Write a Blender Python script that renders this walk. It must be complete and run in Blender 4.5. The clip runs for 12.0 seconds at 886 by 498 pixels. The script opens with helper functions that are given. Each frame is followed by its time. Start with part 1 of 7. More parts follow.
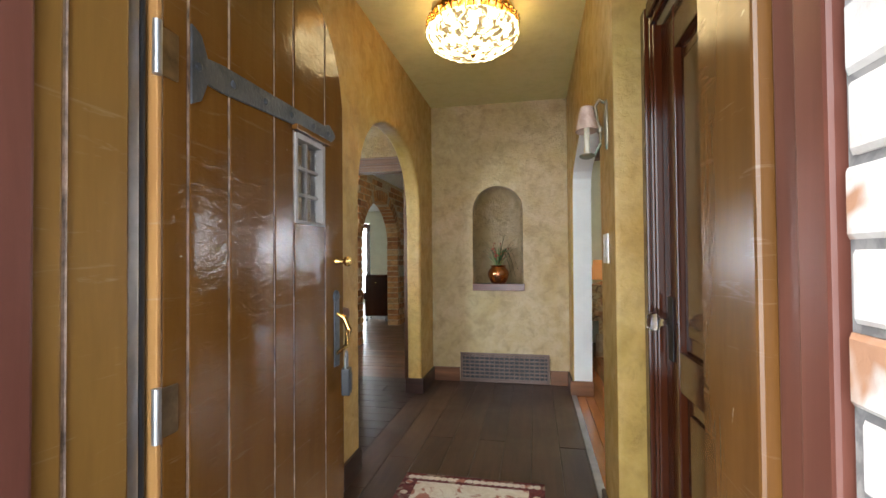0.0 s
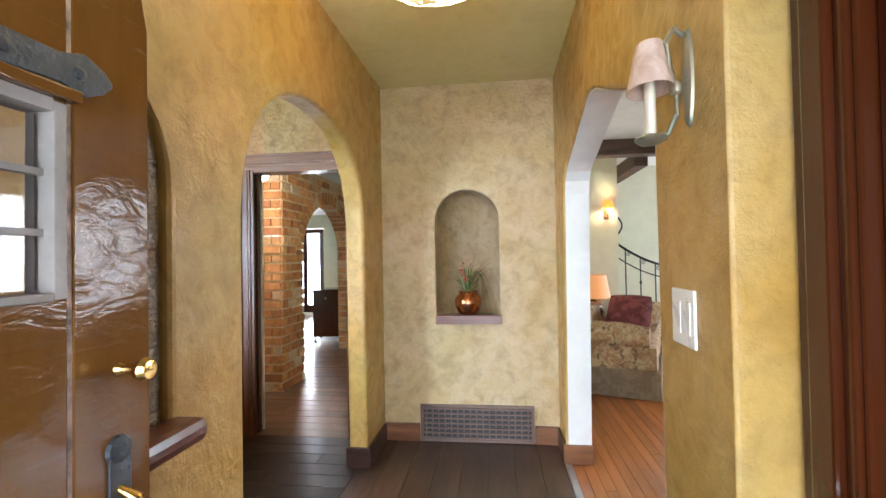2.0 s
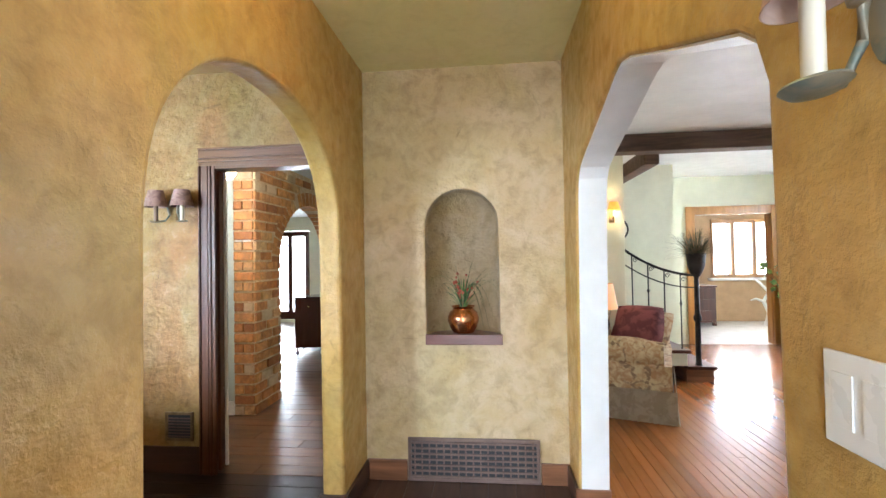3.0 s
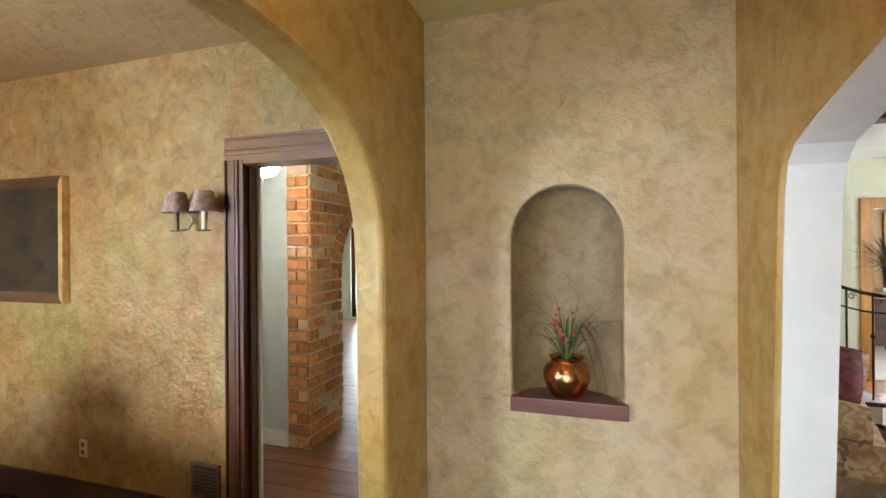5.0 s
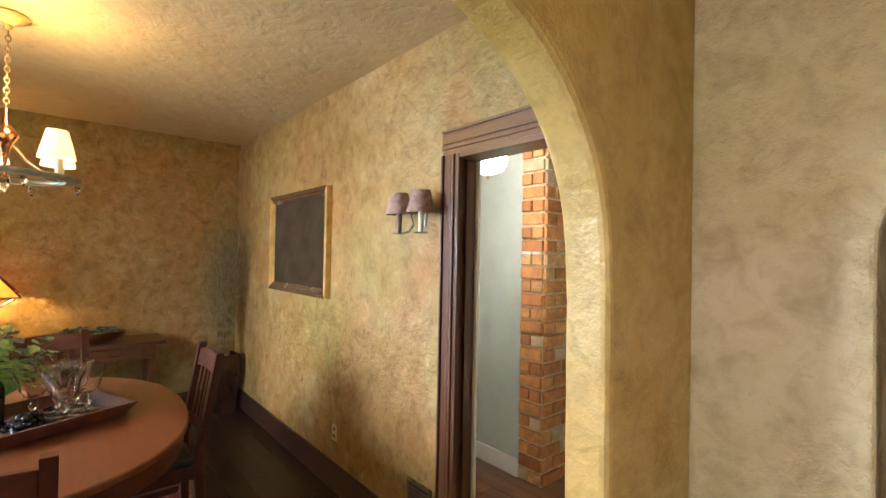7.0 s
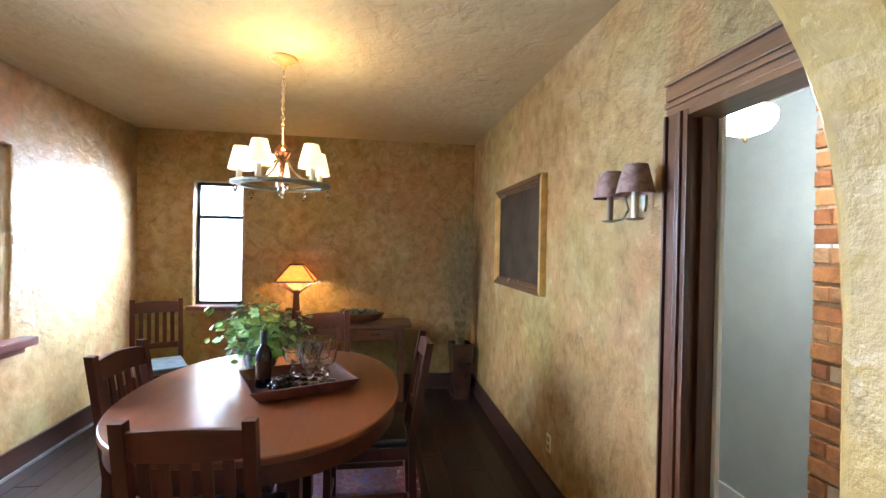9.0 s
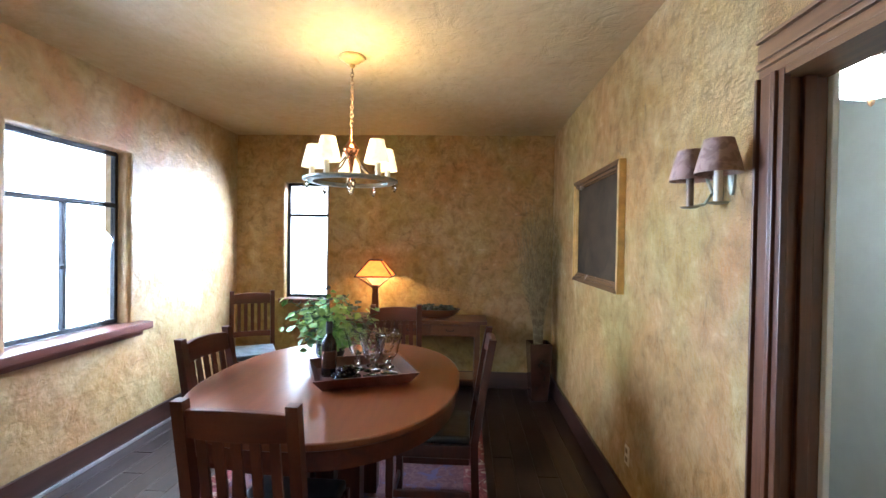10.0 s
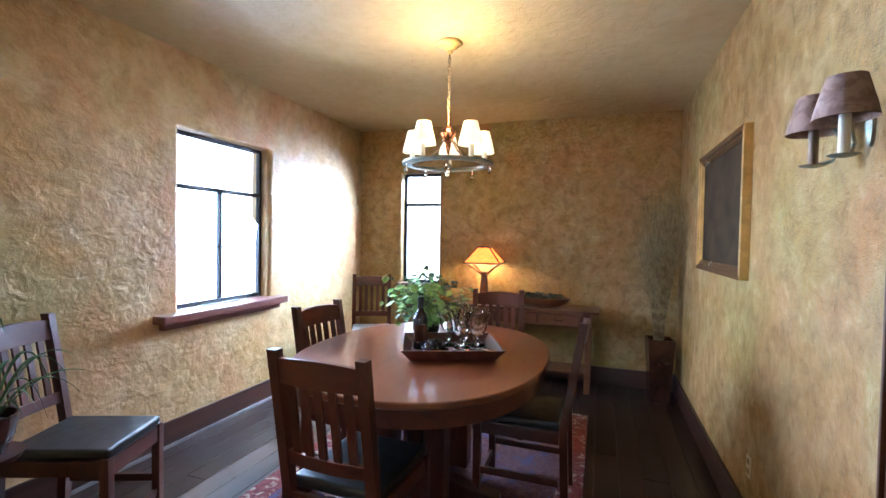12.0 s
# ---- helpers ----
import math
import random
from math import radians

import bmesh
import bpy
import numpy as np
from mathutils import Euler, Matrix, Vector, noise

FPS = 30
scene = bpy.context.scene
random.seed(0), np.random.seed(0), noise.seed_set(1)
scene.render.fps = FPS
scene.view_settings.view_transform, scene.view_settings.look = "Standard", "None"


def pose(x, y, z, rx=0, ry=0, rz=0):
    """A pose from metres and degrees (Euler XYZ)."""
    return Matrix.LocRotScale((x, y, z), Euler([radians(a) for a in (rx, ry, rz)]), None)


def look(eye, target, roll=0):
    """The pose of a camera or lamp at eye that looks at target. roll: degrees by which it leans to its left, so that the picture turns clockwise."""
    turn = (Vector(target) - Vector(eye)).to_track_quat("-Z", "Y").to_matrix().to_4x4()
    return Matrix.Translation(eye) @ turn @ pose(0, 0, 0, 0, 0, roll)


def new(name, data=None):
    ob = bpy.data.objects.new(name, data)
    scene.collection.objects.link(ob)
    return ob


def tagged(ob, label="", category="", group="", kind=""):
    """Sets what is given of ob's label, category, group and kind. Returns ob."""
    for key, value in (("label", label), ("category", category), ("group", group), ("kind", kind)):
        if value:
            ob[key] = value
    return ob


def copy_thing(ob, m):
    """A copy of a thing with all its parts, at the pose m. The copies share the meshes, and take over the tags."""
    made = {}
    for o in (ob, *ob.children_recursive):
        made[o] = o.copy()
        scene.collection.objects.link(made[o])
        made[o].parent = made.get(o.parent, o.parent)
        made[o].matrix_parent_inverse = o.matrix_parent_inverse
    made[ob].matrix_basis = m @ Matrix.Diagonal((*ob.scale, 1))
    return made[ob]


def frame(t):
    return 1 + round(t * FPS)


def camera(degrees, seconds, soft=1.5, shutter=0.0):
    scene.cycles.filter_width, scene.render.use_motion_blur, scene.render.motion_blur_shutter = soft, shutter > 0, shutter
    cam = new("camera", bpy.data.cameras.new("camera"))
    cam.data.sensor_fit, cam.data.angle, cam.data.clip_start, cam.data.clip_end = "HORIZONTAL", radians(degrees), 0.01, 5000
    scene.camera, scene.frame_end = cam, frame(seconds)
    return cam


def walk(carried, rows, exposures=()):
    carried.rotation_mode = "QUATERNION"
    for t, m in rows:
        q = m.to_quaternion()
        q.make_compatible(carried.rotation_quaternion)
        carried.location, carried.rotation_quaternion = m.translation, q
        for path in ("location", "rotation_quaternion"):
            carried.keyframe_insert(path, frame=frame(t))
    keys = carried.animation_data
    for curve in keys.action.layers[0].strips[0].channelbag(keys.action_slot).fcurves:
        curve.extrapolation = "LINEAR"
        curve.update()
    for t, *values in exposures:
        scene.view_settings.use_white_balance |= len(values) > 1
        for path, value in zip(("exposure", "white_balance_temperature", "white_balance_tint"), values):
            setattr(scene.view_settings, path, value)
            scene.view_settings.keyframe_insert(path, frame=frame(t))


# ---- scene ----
cam = camera(89.1, 12.0)
PATH = [
    (0, (1.239, 1.16, 1.132), (0.841, 3.12, 1.167), -0.5),
    (0.5, (1.179, 1.361, 1.217), (0.826, 3.33, 1.222), -0.9),
    (1, (1.151, 1.597, 1.244), (0.82, 3.57, 1.244), -1.2),
    (1.5, (1.145, 1.86, 1.278), (0.852, 3.839, 1.282), -1.1),
    (2, (1.135, 2.075, 1.298), (0.891, 4.06, 1.332), -1.0),
    (2.5, (1.109, 2.286, 1.314), (0.904, 4.275, 1.36), -1.0),
    (4.5, (1.015, 3.138, 1.484), (0.644, 5.103, 1.479), -0.7),
    (5, (0.972, 3.324, 1.504), (0.39, 5.237, 1.505), -0.4),
    (5.5, (0.939, 3.481, 1.471), (0.123, 5.305, 1.529), -0.1),
    (6, (0.935, 3.621, 1.506), (-0.143, 5.305, 1.557), 1.0),
    (6.5, (0.893, 3.769, 1.528), (-0.435, 5.264, 1.557), 0.6),
    (7, (0.827, 3.86, 1.51), (-0.695, 5.157, 1.533), 1.1),
    (7.5, (0.783, 3.932, 1.513), (-0.913, 4.993, 1.534), 1.5),
    (9.5, (0.652, 4.282, 1.484), (-1.346, 4.364, 1.462), 0.9),
    (10, (0.617, 4.352, 1.469), (-1.38, 4.25, 1.443), 0.9),
    (10.5, (0.607, 4.423, 1.452), (-1.374, 4.149, 1.421), 1.0),
    (11, (0.602, 4.473, 1.431), (-1.348, 4.031, 1.391), 1.1),
    (11.5, (0.594, 4.521, 1.405), (-1.322, 3.948, 1.358), 1.1),
    (12, (0.585, 4.56, 1.384), (-1.301, 3.898, 1.331), 1.0),
]
EXPOSURES = [(0.0, -0.6, 6400, 10), (0.7, -0.22, 6400, 10), (1.6, 0.10, 6150, 10), (2.6, 0.2, 5950, 10), (5.0, -0.16, 6300, 10), (6.3, 0.05, 6600, 10), (7.6, 0.14, 5950, 10), (9.4, 0.06, 5250, 10), (12.0, 0.12, 4950, 10)]
walk(cam, [(t, look(eye, target, roll)) for t, eye, target, roll in PATH], EXPOSURES)

# ---- world, sun and daylight ----
world = bpy.data.worlds.new("sky")
scene.world = world
world.use_nodes = True
_sky = world.node_tree.nodes.new("ShaderNodeTexSky")
_sky.sky_type, _sky.sun_disc = "NISHITA", False
_sky.sun_elevation, _sky.sun_rotation = radians(54.6), radians(219.8)
_bg = world.node_tree.nodes["Background"]
_bg.inputs[1].default_value = 0.12
world.node_tree.links.new(_sky.outputs[0], _bg.inputs[0])

sun_data = bpy.data.lights.new("sun", "SUN")
sun_data.energy, sun_data.angle, sun_data.color = 4.5, radians(2), (1.0, 0.95, 0.86)
sun = new("sun", sun_data)
sun.matrix_basis = look((-5.0, -6, 11), (0, 0, 0))


def window_light(name, place, target, width, height, watts, color=(0.90, 0.95, 1.0), spread=180):
    """Skylight in a window's opening."""
    data = bpy.data.lights.new(name, "AREA")
    data.shape, data.size, data.size_y, data.energy, data.color = "RECTANGLE", width, height, watts, color
    data.spread = radians(spread)
    ob = new(name, data)
    ob.matrix_basis = look(place, target)
    return ob


def bulb_light(name, place, watts, color=(1.0, 0.72, 0.4), radius=0.05):
    data = bpy.data.lights.new(name, "POINT")
    data.energy, data.color, data.shadow_soft_size = watts, color, radius
    ob = new(name, data)
    ob.matrix_basis = pose(*place)
    return ob


window_light("skylight_side_window", (-2.05, 1.70, 1.46), (-1.55, 3, 0.95), 0.86, 1.24, 150, (0.72, 0.86, 1.0), 120)
window_light("skylight_end_window", (-4.16, 2.685, 1.56), (-3.45, 2.10, 1.20), 0.44, 0.95, 125, (0.78, 0.89, 1.0), 95)
window_light("skylight_sunroom", (6.05, 12.3, 1.5), (5.0, 9, 1.0), 1.6, 1.2, 450)
window_light("skylight_living", (5.86, 7.6, 1.5), (3, 7.2, 0.9), 2.4, 1.3, 130)
# Fill light added at an unseen window, to brighten the opening's white jamb.
window_light("skylight_living_front", (5.86, 3.6, 1.5), (2, 4.2, 1.1), 2.0, 1.3, 5)
window_light("skylight_garden_door", (-3.3, 12.2, 1.1), (-2.6, 9, 1.0), 1.0, 1.9, 220)
window_light("skylight_entrance", (1.05, 0.75, 1.25), (1.05, 4.0, 1.1), 1.0, 2.0, 46, (0.86, 0.93, 1.0), 150)
bulb_light("chandelier_glow", (-1.87, 3.72, 2.23), 25.0, (1.0, 0.66, 0.25), 0.06)
bulb_light("table_lamp_glow", (-3.79, 3.465, 1.185), 30, (1.0, 0.55, 0.18), 0.03)
bulb_light("living_sconce_glow", (2.34, 7.18, 1.83), 5, (1.0, 0.75, 0.42), 0.03)

# ---- materials ----
def nodes_of(name):
    mat = bpy.data.materials.new(name)
    mat.use_nodes = True
    nt = mat.node_tree
    return mat, nt, nt.nodes["Principled BSDF"]


def add(nt, kind, **values):
    n = nt.nodes.new(kind)
    for key, value in values.items():
        n.inputs[key.replace("_", " ")].default_value = value
    return n


def coords(nt, scale=(1, 1, 1), local=False):
    """World coordinates for the setting; local ones, shifted piece by piece, for things."""
    m = add(nt, "ShaderNodeMapping")
    m.inputs["Scale"].default_value = scale
    if local:
        tc = add(nt, "ShaderNodeTexCoord")
        info = add(nt, "ShaderNodeObjectInfo")
        mul = nt.nodes.new("ShaderNodeMath")
        mul.operation = "MULTIPLY"
        mul.inputs[1].default_value = 37.0
        nt.links.new(info.outputs["Random"], mul.inputs[0])
        nt.links.new(mul.outputs[0], m.inputs["Location"])
        nt.links.new(tc.outputs["Object"], m.inputs["Vector"])
    else:
        geo = add(nt, "ShaderNodeNewGeometry")
        nt.links.new(geo.outputs["Position"], m.inputs["Vector"])
    return m.outputs[0]


def noise_tex(nt, vec, scale, detail=4.0, rough=0.55, distort=0.0):
    n = add(nt, "ShaderNodeTexNoise", Scale=scale, Detail=detail, Roughness=rough, Distortion=distort)
    nt.links.new(vec, n.inputs["Vector"])
    return n.outputs["Fac"]


def ramp(nt, fac, stops):
    r = nt.nodes.new("ShaderNodeValToRGB")
    el = r.color_ramp.elements
    while len(el) < len(stops):
        el.new(0.5)
    for e, (p, c) in zip(el, stops):
        e.position, e.color = p, (*c, 1) if len(c) == 3 else c
    nt.links.new(fac, r.inputs["Fac"])
    return r.outputs["Color"]


def mix(nt, fac, a, b, mode="MIX"):
    n = nt.nodes.new("ShaderNodeMix")
    n.data_type, n.blend_type = "RGBA", mode
    for sock, v in ((n.inputs[0], fac), (n.inputs[6], a), (n.inputs[7], b)):
        if hasattr(v, "is_output"):
            nt.links.new(v, sock)
        elif isinstance(v, tuple):
            sock.default_value = (*v, 1) if len(v) == 3 else v
        else:
            sock.default_value = v
    return n.outputs[2]


def bump(nt, bsdf, height, strength, distance, chain=None):
    b = add(nt, "ShaderNodeBump", Strength=strength, Distance=distance)
    nt.links.new(height, b.inputs["Height"])
    if chain is not None:
        nt.links.new(chain, b.inputs["Normal"])
    nt.links.new(b.outputs[0], bsdf.inputs["Normal"])
    return b.outputs[0]


def ridge(nt, fac):
    """Turns noise into flat patches with soft steep edges, as a trowel leaves them."""
    return ramp(nt, fac, [(0.36, (0, 0, 0)), (0.47, (0.62, 0.62, 0.62)), (0.55, (0.70, 0.70, 0.70)), (0.66, (1, 1, 1))])


def plaster(name, gold, tan, olive, rust, rough=0.42, relief=0.6, trowel=7.0, stain=1.0, swirl=0.9, crust=0.0, patch=0.9):
    """Hand-trowelled plaster with several thin washes of colour and a waxed surface."""
    mat, nt, bsdf = nodes_of(name)
    v = coords(nt)
    big = noise_tex(nt, v, patch, 3, 0.5, 0.6)
    mid = noise_tex(nt, v, 2.3, 5, 0.62, 1.2)
    fine = noise_tex(nt, v, 11, 6, 0.65, 0.5)
    c = mix(nt, ramp(nt, mid, [(0.32, (0, 0, 0)), (0.68, (1, 1, 1))]), gold, tan)
    c = mix(nt, ramp(nt, big, [(0.44, (0, 0, 0)), (0.72, (0.8, 0.8, 0.8))]), c, olive)
    rusty = noise_tex(nt, coords(nt, (1, 1, 0.7)), 1.6 * patch, 4, 0.6, 0.9)
    c = mix(nt, ramp(nt, rusty, [(0.46, (0, 0, 0)), (0.72, (0.8, 0.8, 0.8))]), c, rust)
    c = mix(nt, ramp(nt, fine, [(0.30, (0.42 * stain,) * 3), (0.55, (0, 0, 0))]), c, (gold[0] * 0.45, gold[1] * 0.42, gold[2] * 0.35))
    c = mix(nt, ramp(nt, fine, [(0.60, (0, 0, 0)), (0.80, (0.22 * stain,) * 3)]), c, (0.74, 0.60, 0.40))
    spots = noise_tex(nt, v, 4.2, 6, 0.72, 1.6)
    c = mix(nt, ramp(nt, spots, [(0.60, (0, 0, 0)), (0.74, (0.62 * stain,) * 3)]), c, (gold[0] * 0.4, gold[1] * 0.4, gold[2] * 0.4))
    nt.links.new(c, bsdf.inputs["Base Color"])
    r = ramp(nt, fine, [(0.3, (rough + 0.16,) * 3), (0.7, (rough - 0.06,) * 3)])
    nt.links.new(r, bsdf.inputs["Roughness"])
    bsdf.inputs["Specular IOR Level"].default_value = 0.45
    lumps = noise_tex(nt, coords(nt, (1, 1, 1.2)), trowel, 4, 0.55, swirl)
    first = bump(nt, bsdf, ridge(nt, lumps), relief * 0.45, 0.006)
    knobs = noise_tex(nt, coords(nt, (1, 1, 1.15)), trowel * 2.3, 3, 0.5, 0.4)
    first = bump(nt, bsdf, knobs, relief * 0.5, 0.012, first)
    if crust:
        pits = noise_tex(nt, v, 34, 4, 0.7)
        first = bump(nt, bsdf, ramp(nt, pits, [(0.38, (0, 0, 0)), (0.62, (1, 1, 1))]), crust, 0.003, first)
    grain = noise_tex(nt, v, 85, 3, 0.6)
    second = bump(nt, bsdf, grain, 0.35, 0.0015, first)
    waves = noise_tex(nt, v, 2.6, 2, 0.4)
    bump(nt, bsdf, waves, 0.5, 0.03, second)
    return mat


def wood(name, dark, light, rough=0.3, grain=(1, 14, 14), coat=0.0, local=True, scratch=0.0, scale=2.2, wavy=0.06, spec=0.5, scuff=0.0, relief=0.2, ripple=0.0):
    """Stained wood; the grain runs along the axis whose scale is smallest."""
    mat, nt, bsdf = nodes_of(name)
    v = coords(nt, grain, local)
    lines = noise_tex(nt, v, scale, 6, 0.62, 0.5)
    c = ramp(nt, lines, [(0.32, dark), (0.68, light)])
    if local:
        info = add(nt, "ShaderNodeObjectInfo")
        shade = ramp(nt, info.outputs["Random"], [(0.0, (0.72, 0.72, 0.72)), (1.0, (1.15, 1.12, 1.1))])
        c = mix(nt, 1.0, c, shade, "MULTIPLY")
    wear = noise_tex(nt, coords(nt), 3.0, 5, 0.65, 0.6)
    c = mix(nt, ramp(nt, wear, [(0.55, (0, 0, 0)), (0.8, (0.18, 0.18, 0.18))]), c, tuple(min(1, x * 1.5 + 0.005) for x in light))
    if scuff:
        marks = noise_tex(nt, coords(nt, (2, 2.4, 26)), 2.0, 5, 0.7, 0.8)
        c = mix(nt, ramp(nt, marks, [(0.60, (0, 0, 0)), (0.74, (scuff,) * 3)]), c, (0.42, 0.33, 0.26))
        chips = noise_tex(nt, coords(nt), 9.0, 4, 0.7, 1.0)
        c = mix(nt, ramp(nt, chips, [(0.735, (0, 0, 0)), (0.75, (scuff * 2,) * 3)]), c, (0.55, 0.46, 0.38))
    nt.links.new(c, bsdf.inputs["Base Color"])
    bsdf.inputs["Specular IOR Level"].default_value = spec
    rr = ramp(nt, wear, [(0.25, (rough * 0.93,) * 3), (0.8, (min(1, rough * 1.18 + scratch),) * 3)])
    nt.links.new(rr, bsdf.inputs["Roughness"])
    bsdf.inputs["Coat Weight"].default_value = coat
    bsdf.inputs["Coat Roughness"].default_value = 0.16
    b = bump(nt, bsdf, lines, relief, 0.0012)
    swell = noise_tex(nt, coords(nt), 5.0, 1.5, 0.4)
    b = bump(nt, bsdf, swell, wavy, 0.012, b)
    if ripple:
        brushed = noise_tex(nt, coords(nt, (1, 1, 2.2)), 13.0, 3, 0.55, 1.2)
        bump(nt, bsdf, brushed, ripple, 0.006, b)
    return mat


def paint(name, color, rough=0.5, spot=0.06, relief=0.15, metal=0.0, scale=6.0):
    mat, nt, bsdf = nodes_of(name)
    n = noise_tex(nt, coords(nt), scale, 5, 0.6, 0.3)
    lo, hi = tuple(x * (1 - spot * 2.2) for x in color), tuple(min(1, x * (1 + spot)) for x in color)
    nt.links.new(ramp(nt, n, [(0.3, lo), (0.7, hi)]), bsdf.inputs["Base Color"])
    nt.links.new(ramp(nt, n, [(0.3, (min(1, rough * 1.25),) * 3), (0.7, (rough * 0.85,) * 3)]), bsdf.inputs["Roughness"])
    bsdf.inputs["Metallic"].default_value = metal
    g = noise_tex(nt, coords(nt), scale * 9, 3, 0.6)
    bump(nt, bsdf, g, relief, 0.003)
    return mat


def glowing(name, color, strength, base=(0.8, 0.7, 0.5), mottle=0.0, lo=0.3, hi=0.65):
    mat, nt, bsdf = nodes_of(name)
    bsdf.inputs["Base Color"].default_value = (*base, 1)
    bsdf.inputs["Roughness"].default_value = 0.6
    n = noise_tex(nt, coords(nt), 26, 4, 0.6, 0.4)
    c = ramp(nt, n, [(lo, tuple(x * (1 - mottle) for x in color)), (hi, color)])
    nt.links.new(c, bsdf.inputs["Emission Color"])
    bsdf.inputs["Emission Strength"].default_value = strength
    return mat


def clear_glass(name, tint=(1, 1, 1), rough=0.02):
    mat, nt, bsdf = nodes_of(name)
    bsdf.inputs["Base Color"].default_value = (*tint, 1)
    bsdf.inputs["Roughness"].default_value = rough
    bsdf.inputs["Transmission Weight"].default_value = 1.0
    bsdf.inputs["IOR"].default_value = 1.45
    return mat


def two_tone(name, a, b, scale, rough=0.8, lo=0.45, hi=0.55, distort=0.6, relief=0.3, local=False, c3=None):
    mat, nt, bsdf = nodes_of(name)
    v = coords(nt, (1, 1, 1), local)
    n = noise_tex(nt, v, scale, 4, 0.6, distort)
    c = ramp(nt, n, [(lo, a), (hi, b)])
    if c3:
        m = noise_tex(nt, v, scale * 0.7, 3, 0.5, 1.0)
        c = mix(nt, ramp(nt, m, [(0.55, (0, 0, 0)), (0.62, (1, 1, 1))]), c, c3)
    nt.links.new(c, bsdf.inputs["Base Color"])
    bsdf.inputs["Roughness"].default_value = rough
    g = noise_tex(nt, v, scale * 6, 3, 0.6)
    bump(nt, bsdf, g, relief, 0.003)
    return mat


M_HALL = plaster("tan_ochre_plaster", (0.47, 0.328, 0.145), (0.585, 0.462, 0.300), (0.43, 0.352, 0.150), (0.56, 0.415, 0.255), 0.40, 0.9, 7.0, 1.1, 0.15, 0.9)
# Side walls carry the ceiling lamp's warmth in their colour; same plaster as above.
M_HALLSIDE = plaster("lamplit_ochre_plaster", (0.46, 0.262, 0.052), (0.54, 0.365, 0.140), (0.40, 0.295, 0.075), (0.54, 0.335, 0.115), 0.36, 0.8, 7.0, 1.0, 0.15, 0.35)
M_DINING = plaster("rustic_ochre_plaster", (0.290, 0.160, 0.032), (0.38, 0.265, 0.120), (0.225, 0.195, 0.046), (0.34, 0.145, 0.042), 0.345, 0.9, 7.0, 1.7, 0.4, 0.8, 1.0)
# Same dining paint, lightened in colour for the bright window wall.
M_DININGLIT = plaster("deeply_trowelled_lit_plaster", (0.37, 0.225, 0.075), (0.48, 0.36, 0.20), (0.34, 0.28, 0.12), (0.42, 0.19, 0.08), 0.34, 1.7, 5.4, 1.1, 0.5, 0.4)
M_ALCOVE = plaster("glazed_grey_plaster", (0.20, 0.145, 0.095), (0.44, 0.38, 0.31), (0.20, 0.15, 0.09), (0.30, 0.22, 0.15), 0.10, 2.6, 15.0)
M_CEIL_HALL = plaster("hall_ceiling_plaster", (0.72, 0.66, 0.32), (0.76, 0.69, 0.36), (0.68, 0.64, 0.29), (0.72, 0.63, 0.34), 0.5, 0.2, 6.0, 0.3)
M_CEIL = plaster("cream_ceiling_plaster", (0.47, 0.350, 0.175), (0.50, 0.380, 0.200), (0.45, 0.340, 0.170), (0.46, 0.325, 0.158), 0.6, 1.2, 6.0, 0.25)
M_WHITE = paint("white_paint", (0.80, 0.81, 0.80), 0.45, 0.03, 0.25)
M_CREAM = paint("pale_green_cream_paint", (0.66, 0.66, 0.50), 0.6, 0.03, 0.15)
M_GREYGREEN = paint("grey_green_paint", (0.50, 0.57, 0.54), 0.5, 0.03, 0.1)
M_TANWALL = paint("tan_paint", (0.46, 0.30, 0.16), 0.6, 0.06, 0.15)
M_DOOR = wood("brown_painted_boards", (0.118, 0.048, 0.0095), (0.150, 0.064, 0.014), 0.10, (6, 6, 0.7), 0.0, False, 0.0, 2.2, 0.5, 0.27, 0.18, 0.1, 0.24)
M_JAMBW = wood("brown_varnished_lit_frame", (0.20, 0.100, 0.022), (0.27, 0.140, 0.034), 0.36, (6, 6, 0.6), 0.0, False, 0.0, 2.2, 0.3, 0.4, 0.35)
# Same varnished wood as the left jamb, darkened for the shaded right one.
M_JAMBSHADE = wood("shaded_varnished_frame", (0.105, 0.044, 0.012), (0.150, 0.068, 0.018), 0.2, (6, 6, 0.6), 0.0, False, 0.0, 2.2, 0.3, 0.35, 0.2)
M_BAREWOOD = wood("bare_worn_edge", (0.30, 0.13, 0.035), (0.46, 0.24, 0.08), 0.5, (9, 9, 0.6), 0.0, False, 0.0, 2.2, 0.1, 0.4, 0.4)
M_WORN_GLINT = paint("worn_paint_and_highlight", (0.42, 0.30, 0.23), 0.5, 0.35, 0.5, 0, 22)
M_REDFRAME = wood("weathered_red_frame", (0.105, 0.032, 0.021), (0.16, 0.058, 0.040), 0.45, (7, 7, 0.6), 0.0, False)
M_MAHOG = wood("dark_mahogany", (0.052, 0.012, 0.004), (0.072, 0.018, 0.006), 0.12, (7, 7, 0.6), 0.0, False, 0.0, 2.2, 0.06, 0.34, 0.0, 0.06)
M_CASING = wood("dark_stained_oak", (0.052, 0.017, 0.006), (0.110, 0.038, 0.013), 0.36, (14, 14, 0.5), 0.0, False, 0.0, 2.2, 0.0, 0.42, 0.0, 0.10)
M_CASINGH = wood("dark_stained_oak_across", (0.085, 0.036, 0.013), (0.185, 0.086, 0.034), 0.34, (0.5, 14, 14), 0.1, False, 0.0, 2.2, 0.02, 0.42, 0.0, 0.15)
M_BASE = wood("dark_baseboard", (0.022, 0.009, 0.006), (0.055, 0.022, 0.015), 0.34, (0.8, 0.8, 10), 0.1, False)
